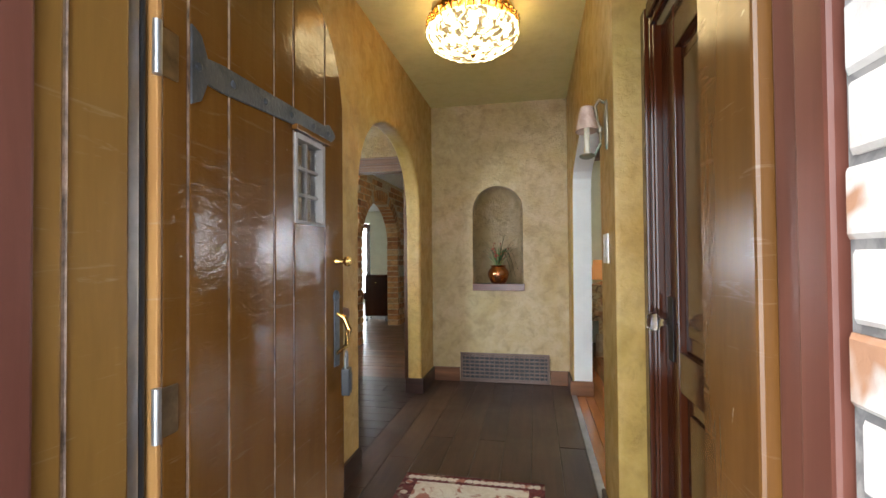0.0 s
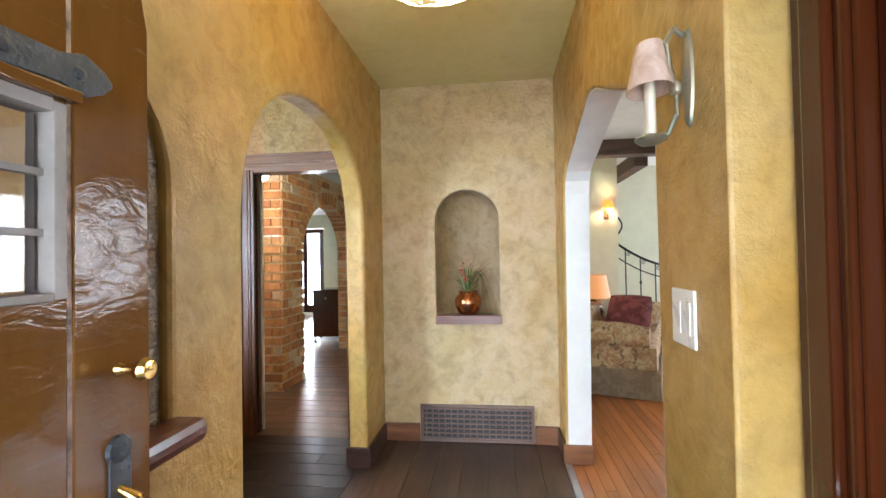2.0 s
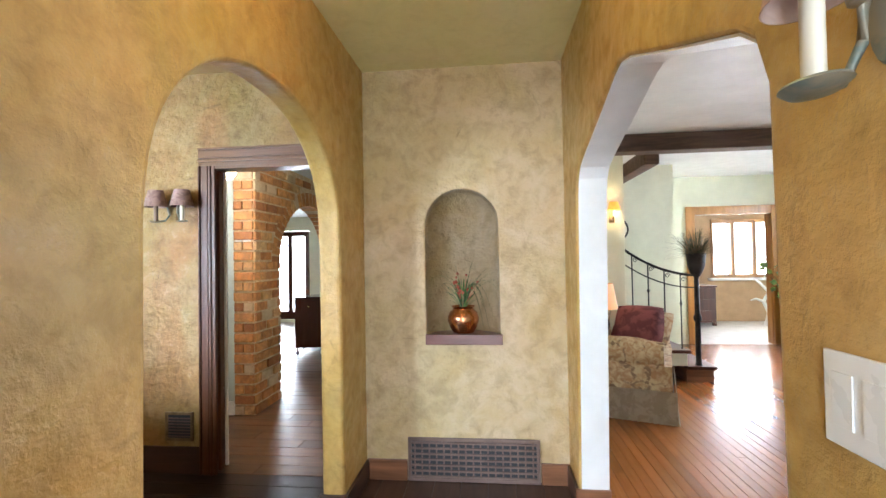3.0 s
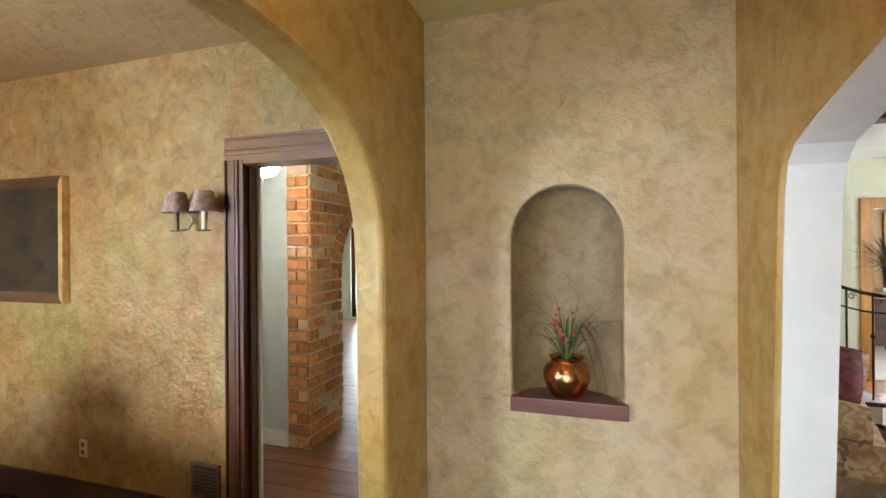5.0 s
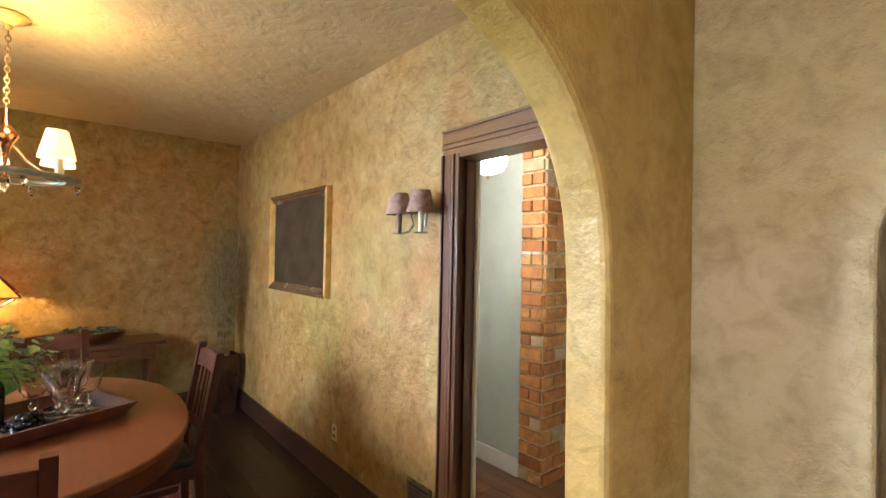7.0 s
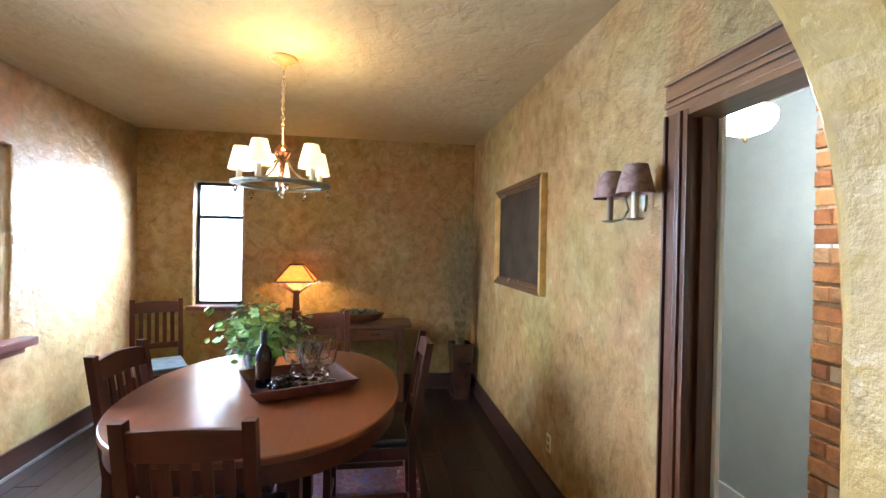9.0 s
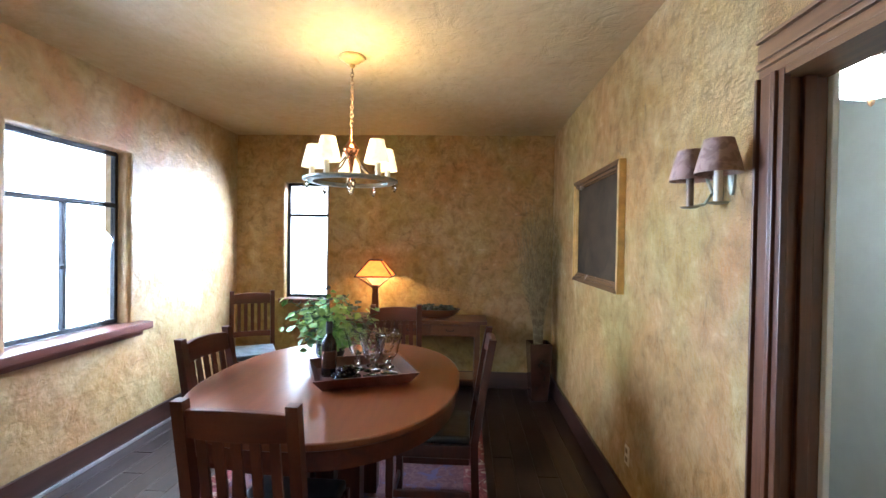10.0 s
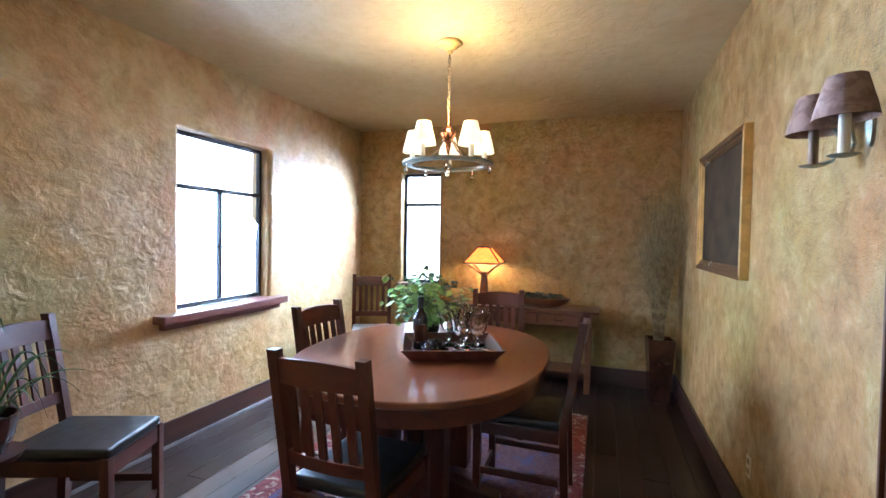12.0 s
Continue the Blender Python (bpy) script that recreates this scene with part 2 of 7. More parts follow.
M_BASE2 = wood("red_brown_baseboard", (0.12, 0.045, 0.018), (0.26, 0.11, 0.05), 0.35, (0.8, 0.8, 10), 0.1, False)
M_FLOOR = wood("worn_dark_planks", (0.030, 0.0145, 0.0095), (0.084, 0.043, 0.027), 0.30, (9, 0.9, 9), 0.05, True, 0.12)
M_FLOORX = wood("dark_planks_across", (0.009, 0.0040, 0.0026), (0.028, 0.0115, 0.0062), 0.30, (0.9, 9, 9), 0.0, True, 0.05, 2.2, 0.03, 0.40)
M_PASSFLOOR = wood("brown_passage_planks", (0.085, 0.036, 0.016), (0.18, 0.085, 0.038), 0.30, (0.9, 9, 9), 0.1, True, 0.1)
M_LIVFLOOR = wood("orange_oak_strips", (0.30, 0.095, 0.020), (0.39, 0.140, 0.034), 0.2, (12, 0.9, 12), 0.35, True)
M_TABLE = wood("cherry_tabletop", (0.108, 0.028, 0.009), (0.152, 0.044, 0.014), 0.298, (1, 9, 9), 0.75, False, 0.0, 2.2, 0.002, 0.5, 0.0, 0.0)
M_CHAIR = wood("dark_cherry_chair", (0.036, 0.0070, 0.0028), (0.078, 0.0165, 0.005), 0.38, (8, 8, 0.8), 0.0, True, 0.0, 2.2, 0.0, 0.45, 0.0, 0.03)
M_CHAIRX = wood("dark_cherry_rail", (0.040, 0.0078, 0.003), (0.086, 0.0185, 0.006), 0.38, (0.8, 8, 8), 0.0, True, 0.0, 2.2, 0.0, 0.45, 0.0, 0.03)
M_CONSOLE = wood("mission_oak", (0.070, 0.023, 0.008), (0.145, 0.052, 0.018), 0.32, (8, 0.8, 8), 0.1, True)
M_ORANGEWOOD = wood("honey_oak_trim", (0.30, 0.13, 0.03), (0.50, 0.25, 0.07), 0.3, (8, 8, 0.7), 0.2, False)
M_BEAM = wood("rough_ceiling_beam", (0.05, 0.025, 0.015), (0.15, 0.085, 0.055), 0.55, (0.9, 9, 9), 0, False)
M_SHELF = wood("mahogany_shelf", (0.085, 0.028, 0.020), (0.17, 0.062, 0.045), 0.3, (0.9, 8, 8), 0.2, False)
M_LEATHER = paint("black_leather", (0.006, 0.0075, 0.009), 0.345, 0.2, 0.03, 0, 14)
M_BLUESEAT = paint("pale_blue_leather", (0.10, 0.13, 0.15), 0.35, 0.2, 0.3, 0, 14)
M_IRON = paint("black_wrought_iron", (0.035, 0.035, 0.038), 0.5, 0.2, 0.7, 0.7, 12)
M_STRAP = paint("grey_hammered_iron", (0.065, 0.072, 0.082), 0.42, 0.2, 0.9, 0.6, 10)
M_BRASS = paint("polished_brass", (0.78, 0.52, 0.18), 0.16, 0.08, 0.1, 1.0, 8)
M_AGED = paint("aged_bronze", (0.26, 0.18, 0.10), 0.36, 0.25, 0.3, 0.9, 14)
M_VERDI = two_tone("verdigris_brass", (0.20, 0.23, 0.19), (0.32, 0.28, 0.20), 14, 0.42)
M_VERDI.node_tree.nodes["Principled BSDF"].inputs["Metallic"].default_value = 0.5
M_COPPER = paint("hammered_copper", (0.60, 0.26, 0.12), 0.20, 0.25, 0.5, 1.0, 9)
M_STEEL = paint("galvanised_steel", (0.45, 0.45, 0.46), 0.35, 0.1, 0.2, 0.9, 10)
M_GILT = paint("antique_gilt", (0.66, 0.45, 0.17), 0.34, 0.15, 0.3, 0.55, 12)
M_FRAMEDARK = wood("dark_walnut_moulding", (0.075, 0.036, 0.016), (0.12, 0.062, 0.03), 0.25, (0.8, 8, 8), 0.3, False)
M_CANVAS = two_tone("umber_canvas", (0.020, 0.012, 0.006), (0.050, 0.031, 0.015), 5.0, 0.85, 0.35, 0.7)
M_CANVAS.node_tree.nodes["Principled BSDF"].inputs["Specular IOR Level"].default_value = 0.12
M_FABRIC = two_tone("mauve_brown_linen", (0.24, 0.15, 0.125), (0.34, 0.225, 0.19), 30, 0.85)
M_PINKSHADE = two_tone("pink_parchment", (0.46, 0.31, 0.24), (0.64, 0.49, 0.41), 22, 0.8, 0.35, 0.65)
M_CANDLE = paint("ivory_candle_sleeve", (0.72, 0.66, 0.52), 0.5, 0.05, 0.1)
M_CANDLEDK = paint("brown_candle_sleeve", (0.20, 0.13, 0.08), 0.4, 0.15, 0.2)
M_PLASTIC = paint("white_switch_plate", (0.82, 0.83, 0.82), 0.25, 0.02, 0.02)
M_BLACKPL = paint("black_plastic_and_shade", (0.02, 0.022, 0.026), 0.35, 0.1, 0.1)
M_GRILLE = paint("brown_register", (0.17, 0.112, 0.092), 0.4, 0.15, 0.2, 0.3)
M_LEAD = paint("dull_grey_lead", (0.30, 0.27, 0.25), 0.5, 0.15, 0.3)
M_BRICKL = two_tone("pale_brick", (0.46, 0.32, 0.19), (0.62, 0.48, 0.32), 9, 0.85, 0.3, 0.7, 0.4, 0.8, True)
def brickwork(name, stops):
    """Fired brick whose colour differs from piece to piece, mottled and pitted."""
    mat, nt, bsdf = nodes_of(name)
    info = add(nt, "ShaderNodeObjectInfo")
    c = ramp(nt, info.outputs["Random"], stops)
    v = coords(nt, (1, 1, 1), True)
    c = mix(nt, ramp(nt, noise_tex(nt, v, 12, 5, 0.65, 0.6), [(0.38, (0.55, 0.55, 0.55)), (0.62, (0, 0, 0))]), c, (0.15, 0.06, 0.028))
    c = mix(nt, ramp(nt, noise_tex(nt, v, 30, 4, 0.7), [(0.60, (0, 0, 0)), (0.72, (0.5, 0.5, 0.5))]), c, (0.60, 0.44, 0.28))
    nt.links.new(c, bsdf.inputs["Base Color"])
    bsdf.inputs["Roughness"].default_value = 0.85
    b = bump(nt, bsdf, noise_tex(nt, v, 22, 4, 0.65), 0.8, 0.006)
    bump(nt, bsdf, noise_tex(nt, v, 90, 3, 0.6), 0.5, 0.002, b)
    return mat


M_BRICK = brickwork("red_brick", [(0.0, (0.34, 0.135, 0.048)), (0.3, (0.54, 0.225, 0.072)), (0.7, (0.66, 0.32, 0.105)), (1.0, (0.69, 0.44, 0.21))])
M_MORTAR = two_tone("lime_mortar", (0.52, 0.37, 0.215), (0.63, 0.48, 0.31), 30, 0.95)
M_EXTBRICK = two_tone("whitish_brick", (0.55, 0.50, 0.46), (0.72, 0.70, 0.68), 8, 0.85, 0.35, 0.65, 0.4, 0.8, True, (0.42, 0.22, 0.13))
M_EXTMORTAR = two_tone("grey_mortar", (0.20, 0.19, 0.19), (0.32, 0.30, 0.29), 20, 0.95)
M_GLASS = clear_glass("window_glass")
M_DRINK = clear_glass("drinking_glass")
M_BOTTLE = paint("dark_wine_bottle", (0.012, 0.010, 0.014), 0.08, 0.2, 0.02)
# Leaf colour lightened in place of window light shining through.
M_LEAF = two_tone("backlit_ivy_leaf", (0.10, 0.23, 0.045), (0.36, 0.50, 0.16), 14, 0.45, 0.35, 0.65, 0.3, 0.2, True, (0.10, 0.16, 0.10))
M_LEAFDK = two_tone("fern_leaf", (0.03, 0.075, 0.02), (0.07, 0.15, 0.04), 14, 0.5)
M_DRY = two_tone("dry_twig", (0.13, 0.090, 0.034), (0.26, 0.195, 0.090), 20, 0.8)
M_WISP = two_tone("wispy_olive_foliage", (0.035, 0.045, 0.016), (0.12, 0.095, 0.045), 14, 0.7)
M_SUCC = two_tone("dusty_succulent", (0.05, 0.065, 0.045), (0.13, 0.15, 0.11), 20, 0.6)
M_RED = two_tone("coral_petal", (0.34, 0.055, 0.030), (0.46, 0.12, 0.07), 30, 0.6)
M_RUG = two_tone("red_patterned_rug", (0.048, 0.005, 0.008), (0.085, 0.035, 0.034), 16, 0.95, 0.47, 0.53, 2.0, 0.8, False, (0.045, 0.03, 0.08))
M_RUGRED = two_tone("red_rug_border", (0.085, 0.006, 0.009), (0.14, 0.025, 0.024), 26, 0.95, 0.45, 0.55, 1.5, 0.8, False, (0.26, 0.19, 0.14))
M_RUGCREAM = two_tone("cream_rug_field", (0.60, 0.52, 0.42), (0.68, 0.62, 0.52), 14, 0.95, 0.4, 0.6, 1.5, 0.8, False, (0.35, 0.14, 0.10))
M_FLORAL = two_tone("floral_upholstery", (0.34, 0.19, 0.085), (0.50, 0.38, 0.22), 16, 0.85, 0.42, 0.58, 1.2, 0.3, False, (0.19, 0.115, 0.06))
M_SKIRT = two_tone("taupe_skirt", (0.44, 0.33, 0.22), (0.54, 0.42, 0.29), 14, 0.9)
M_WINE = two_tone("wine_velvet", (0.12, 0.018, 0.022), (0.22, 0.05, 0.05), 12, 0.7)
M_WICKER = two_tone("brown_wicker", (0.16, 0.085, 0.045), (0.30, 0.18, 0.10), 40, 0.7)
M_LAMPGLASS = glowing("lit_cut_glass", (1.0, 0.74, 0.36), 27.0, (0.75, 0.55, 0.25), mottle=0.988, lo=0.47, hi=0.64)
M_SHADELIT = glowing("lit_cream_shade", (1.0, 0.80, 0.44), 1.35, mottle=0.45)
M_MICA = glowing("lit_mica", (1.0, 0.34, 0.04), 1.5, (0.7, 0.3, 0.08), mottle=0.35)
M_DOME = glowing("lit_milk_glass", (1.0, 0.95, 0.88), 110.0)
M_PEACH = glowing("lit_peach_shade", (1.0, 0.42, 0.13), 0.42, (0.55, 0.24, 0.09))
M_CRYSTAL = clear_glass("crystal_knob", (0.95, 0.95, 1.0))
M_SUNFLOOR = paint("pale_tile", (0.62, 0.60, 0.56), 0.4, 0.05, 0.1)
M_CERAMIC = paint("brown_glazed_ceramic", (0.045, 0.018, 0.011), 0.12, 0.25, 0.15)
M_GROUND = two_tone("garden_ground", (0.07, 0.09, 0.035), (0.12, 0.13, 0.06), 3, 0.95, 0.3, 0.7)
M_WHITECLAY = paint("white_plaster_figure", (0.75, 0.74, 0.70), 0.5, 0.05, 0.2)

# ---- building blocks ----
def box(bm, x0, x1, y0, y1, z0, z1):
    r = bmesh.ops.create_cube(bm, size=1.0)
    bmesh.ops.transform(bm, matrix=Matrix.Translation(((x0 + x1) / 2, (y0 + y1) / 2, (z0 + z1) / 2)) @ Matrix.Diagonal((x1 - x0, y1 - y0, z1 - z0, 1)), verts=r["verts"])
    return r["verts"]


def boxed(x0, x1, y0, y1, z0, z1):
    bm = bmesh.new()
    box(bm, x0, x1, y0, y1, z0, z1)
    return bm


def lathe(bm, profile, seg=24, at=(0, 0, 0), wobble=None):
    rings = []
    for r, z in profile:
        ring = []
        for i in range(seg):
            a = 2 * math.pi * i / seg
            k = r * (1 + (wobble(a, z) if wobble else 0))
            ring.append(bm.verts.new((at[0] + k * math.cos(a), at[1] + k * math.sin(a), at[2] + z)))
        rings.append(ring)
    for lo, hi in zip(rings, rings[1:]):
        for i in range(seg):
            j = (i + 1) % seg
            bm.faces.new((lo[i], lo[j], hi[j], hi[i]))
    if profile[0][0] > 1e-4:
        bm.faces.new(list(reversed(rings[0])))
    if profile[-1][0] > 1e-4:
        bm.faces.new(rings[-1])
    return bm


def turned(profile, seg=24, at=(0, 0, 0), wobble=None):
    return lathe(bmesh.new(), profile, seg, at, wobble)


def shell(profile, thick, seg=24, at=(0, 0, 0), wobble=None):
    """An open turned vessel or shade with a wall of its own thickness."""
    inner = [(max(r - thick, 0.001), z) for r, z in reversed(profile)]
    bm = bmesh.new()
    rings = []
    loop = profile + inner
    for r, z in loop:
        rings.append([bm.verts.new((at[0] + r * (1 + (wobble(2 * math.pi * i / seg, z) if wobble else 0)) * math.cos(2 * math.pi * i / seg),
                                    at[1] + r * (1 + (wobble(2 * math.pi * i / seg, z) if wobble else 0)) * math.sin(2 * math.pi * i / seg), at[2] + z)) for i in range(seg)])
    for k in range(len(rings)):
        lo, hi = rings[k], rings[(k + 1) % len(rings)]
        for i in range(seg):
            j = (i + 1) % seg
            bm.faces.new((lo[i], lo[j], hi[j], hi[i]))
    bmesh.ops.recalc_face_normals(bm, faces=bm.faces)
    return bm


def tube(bm, pts, r, seg=8):
    """A round bar along a line of points; r may be a list, one radius a point."""
    pts = [Vector(p) for p in pts]
    radii = r if isinstance(r, (list, tuple)) else [r] * len(pts)
    up, rings = Vector((0.123, 0.271, 0.955)).normalized(), []
    for i, p in enumerate(pts):
        d = (pts[min(i + 1, len(pts) - 1)] - pts[max(i - 1, 0)]).normalized()
        s = d.cross(up)
        if s.length < 0.05:
            s = d.cross(Vector((1, 0, 0)))
        s.normalize()
        n = s.cross(d)
        rings.append([bm.verts.new(p + radii[i] * (math.cos(2 * math.pi * k / seg) * s + math.sin(2 * math.pi * k / seg) * n)) for k in range(seg)])
    for lo, hi in zip(rings, rings[1:]):
        for k in range(seg):
            j = (k + 1) % seg
            bm.faces.new((lo[k], lo[j], hi[j], hi[k]))
    bm.faces.new(rings[0])
    bm.faces.new(rings[-1])
    bmesh.ops.recalc_face_normals(bm, faces=bm.faces)
    return bm


def rod(pts, r, seg=8):
    return tube(bmesh.new(), pts, r, seg)


def part(name, bm, material, parent=None, label="", bevel=0.0, smooth=False, segs=2):
    if bevel > 0:
        sharp = [e for e in bm.edges if len(e.link_faces) == 2 and e.calc_face_angle(0) > 0.6]
        bmesh.ops.bevel(bm, geom=sharp, offset=bevel, segments=segs, affect="EDGES", profile=0.6)
    me = bpy.data.meshes.new(name)
    bm.to_mesh(me)
    bm.free()
    me.materials.append(material)
    if smooth:
        me.shade_smooth()
        me.set_sharp_from_angle(angle=radians(40))
    ob = new(name, me)
    if parent is not None:
        ob.parent = parent
    if label:
        tagged(ob, label)
    return ob


def thing(name, label, category, group=""):
    return tagged(new(name), label, category, group)


def structure(ob, label, category):
    return tagged(ob, label, category, kind="structure")


def sheet(plane, outer, holes, a0, a1):
    """A slab with openings: outline and holes in the two other axes, a0..a1 along the named one."""
    def at(u, v, a):
        return {"x": (a, u, v), "y": (u, a, v), "z": (u, v, a)}[plane]
    bm = bmesh.new()
    edges = []
    for loop in [outer, *holes]:
        vs = [bm.verts.new(at(u, v, a0)) for u, v in loop]
        edges += [bm.edges.new((vs[i], vs[(i + 1) % len(vs)])) for i in range(len(vs))]
    bmesh.ops.triangle_fill(bm, edges=edges, use_beauty=True, use_dissolve=False)
    r = bmesh.ops.extrude_face_region(bm, geom=bm.faces[:])
    moved = [g for g in r["geom"] if isinstance(g, bmesh.types.BMVert)]
    k = "xyz".index(plane)
    for v in moved:
        v.co[k] = a1
    bmesh.ops.recalc_face_normals(bm, faces=bm.faces)
    return bm


def rect(u0, u1, v0, v1):
    return [(u0, v0), (u1, v0), (u1, v1), (u0, v1)]


def soft_edges(ob, width=0.012, segs=3):
    """Rounded arrises on plaster."""
    m = ob.modifiers.new("round", "BEVEL")
    m.width, m.segments, m.limit_method, m.angle_limit = width, segs, "ANGLE", radians(35)
    return ob


def arc(cu, cv, a, b, t0, t1, n):
    return [(cu + a * math.cos(radians(t0 + (t1 - t0) * i / n)), cv + b * math.sin(radians(t0 + (t1 - t0) * i / n))) for i in range(n + 1)]


# ---- large structure: hall and dining room ----
HL0, HL1 = 0.19, 0.31      # hall's wall to the dining room
HR0, HR1 = 1.53, 1.68      # hall's wall to the living room
END = 5.24                 # end wall, shared with the dining room
FAR = -3.99                # dining room's far wall
SIDE = 1.95                # dining room's window wall
HC, DC = 2.52, 2.57        # ceilings

def full_arch(cu, cv, a, b, n=28, k=2.25):
    """Round head with full shoulders."""
    out = []
    for i in range(1, n):
        c, q = math.cos(math.pi * i / n), math.sin(math.pi * i / n)
        out.append((cu + a * math.copysign(abs(c) ** (2 / k), c), cv + b * q ** (2 / k)))
    return out


arch = [(4.80, 0.0), (4.785, 1.45)] + full_arch(4.12, 1.45, 0.662, 0.565) + [(3.455, 1.45), (3.45, 0.0)]
alcove = [(2.78, 0.86), (3.12, 0.86), (3.12, 1.50)] + arc(2.95, 1.50, 0.17, 0.22, 12, 168, 12) + [(2.78, 1.50)]
outline = [(1.75, 0.0), (1.75, 2.7), (END, 2.7), (END, 0.0)] + arch
structure(soft_edges(part("wall_hall_west", sheet("x", outline, [alcove], HL0, HL1), M_HALLSIDE), 0.022), "ochre trowelled plaster wall with a round-headed archway", "wall")
structure(soft_edges(part("wall_alcove_back", boxed(HL0 + 0.002, HL1 - 0.030, 2.70, 3.20, 0.80, 1.80), M_ALCOVE)), "rough glazed plaster back of a small alcove", "wall")

# end wall with the doorway to the passage and the niche
DL, DR, DT = -0.70, 0.06, 1.965
door_hole = [(DR, 0.0), (DR, DT), (DL, DT), (DL, 0.0)]
niche_hole = [(0.693, 0.885), (1.137, 0.885), (1.137, 1.55)] + arc(0.915, 1.55, 0.222, 0.218, 8, 172, 18) + [(0.693, 1.55)]
outline = [(FAR - 0.15, 0.0), (FAR - 0.15, 2.72), (HR1, 2.72), (HR1, 0.0)] + door_hole
w = structure(part("wall_end", sheet("y", outline, [niche_hole], END, END + 0.10), M_HALL), "ochre mottled plaster wall with an arched niche and a doorway", "wall")
soft_edges(w, 0.014)


def niche_shell():
    """The hollow of the niche: a half-round back with a quarter-dome."""
    bm = bmesh.new()
    cx, R, D, z0, z1 = 0.915, 0.222, 0.155, 0.80, 1.55
    rows = []
    for z in (z0, 1.1, 1.35, z1):
        rows.append([bm.verts.new((cx + R * math.cos(radians(180 - 180 * i / 20)), END + 0.02 + D * math.sin(radians(180 * i / 20)), z)) for i in range(21)])
    for k in range(1, 9):
        e = radians(90 * k / 8)
        rows.append([bm.verts.new((cx + R * math.cos(e) * math.cos(radians(180 - 180 * i / 20)), END + 0.02 + D * math.cos(e) * math.sin(radians(180 * i / 20)), z1 + 0.215 * math.sin(e))) for i in range(21)])
    for lo, hi in zip(rows, rows[1:]):
        for i in range(20):
            bm.faces.new((lo[i], hi[i], hi[i + 1], lo[i + 1]))
    r = bmesh.ops.solidify(bm, geom=bm.faces[:], thickness=-0.03)
    bmesh.ops.recalc_face_normals(bm, faces=bm.faces)
    return bm


structure(part("wall_niche", niche_shell(), M_HALL, None, smooth=True), "curved plaster hollow of a wall niche", "wall")

# right side of the hall: the wide opening to the living room
gable = [(4.97, 0.0), (4.872, 1.66), (4.850, 1.74), (4.805, 1.792), (4.69, 1.834), (4.39, 1.920), (4.17, 1.988), (4.08, 2.003), (3.98, 1.982), (3.67, 1.860), (3.36, 1.745), (3.30, 1.70), (3.27, 1.62), (3.237, 0.0)]
outline = [(2.90, 0.0), (2.90, 2.7), (END, 2.7), (END, 0.0)] + gable
structure(soft_edges(part("wall_hall_east", sheet("x", outline, [], HR0, HR1), M_HALLSIDE), 0.016), "ochre plaster wall with a wide flat-pointed opening", "wall")
bm = bmesh.new()
prev = None
for (u0, v0), (u1, v1) in zip(gable[:-1], gable[1:]):
    n = Vector((v0 - v1, u1 - u0)).normalized() * 0.006
    if n.dot(Vector((4.1 - u0, 1.0 - v0))) < 0:
        n = -n
    q = [(u0, v0), (u1, v1), (u1 + n.x, v1 + n.y), (u0 + n.x, v0 + n.y)]
    a = [bm.verts.new((HR0 + 0.014, u, v)) for u, v in q]
    b = [bm.verts.new((HR1 + 0.004, u, v)) for u, v in q]
    bm.faces.new(a), bm.faces.new(b)
    for i in range(4):
        bm.faces.new((a[i], a[(i + 1) % 4], b[(i + 1) % 4], b[i]))
bmesh.ops.recalc_face_normals(bm, faces=bm.faces)
structure(part("trim_opening_lining", bm, M_WHITE), "white painted lining of the wide opening", "trim")

# closet wall, a step further out, with its doorway
CX0, CX1 = 1.65, 1.80
closet_hole = [(2.77, 0.0), (2.77, 1.90), (2.02, 1.90), (2.02, 0.0)]
structure(part("wall_closet", sheet("x", [(1.80, 0.0), (1.80, 2.7), (2.93, 2.7), (2.93, 0.0)] + closet_hole, [], CX0, CX1), M_HALL), "ochre plaster wall round a closet door", "wall")
structure(part("wall_closet_back", boxed(CX1 + 0.01, CX1 + 0.06, 1.7, 3.0, 0, 2.7), M_CREAM), "plain wall behind the closet door", "wall")

# front wall with the arched entrance
EX0, EX1 = 0.47, 1.53
entry = [(EX1, 0.0), (EX1, 1.62)] + arc((EX0 + EX1) / 2, 1.62, (EX1 - EX0) / 2, 0.48, 4, 176, 20) + [(EX0, 1.62), (EX0, 0.0)]
entry = [(EX1, 0.0), *entry[1:-1], (EX0, 0.0)]
outline = [(0.0, 0.0), (0.0, 2.72), (CX1, 2.72), (CX1, 0.0)] + entry
structure(part("wall_front", sheet("y", outline, [], 1.80, 1.92), M_HALL), "plaster front wall with an arched entrance", "wall")
outer = [(0.05, 0.0), (0.05, 3.2), (2.4, 3.2), (2.4, 0.0)] + [(u + (-0.003 if u > 1 else -0.03), v) for u, v in entry]
structure(part("wall_front_outside", sheet("y", outer, [], 1.22, 1.645), M_EXTMORTAR), "mortar bed of the brick front wall", "wall")

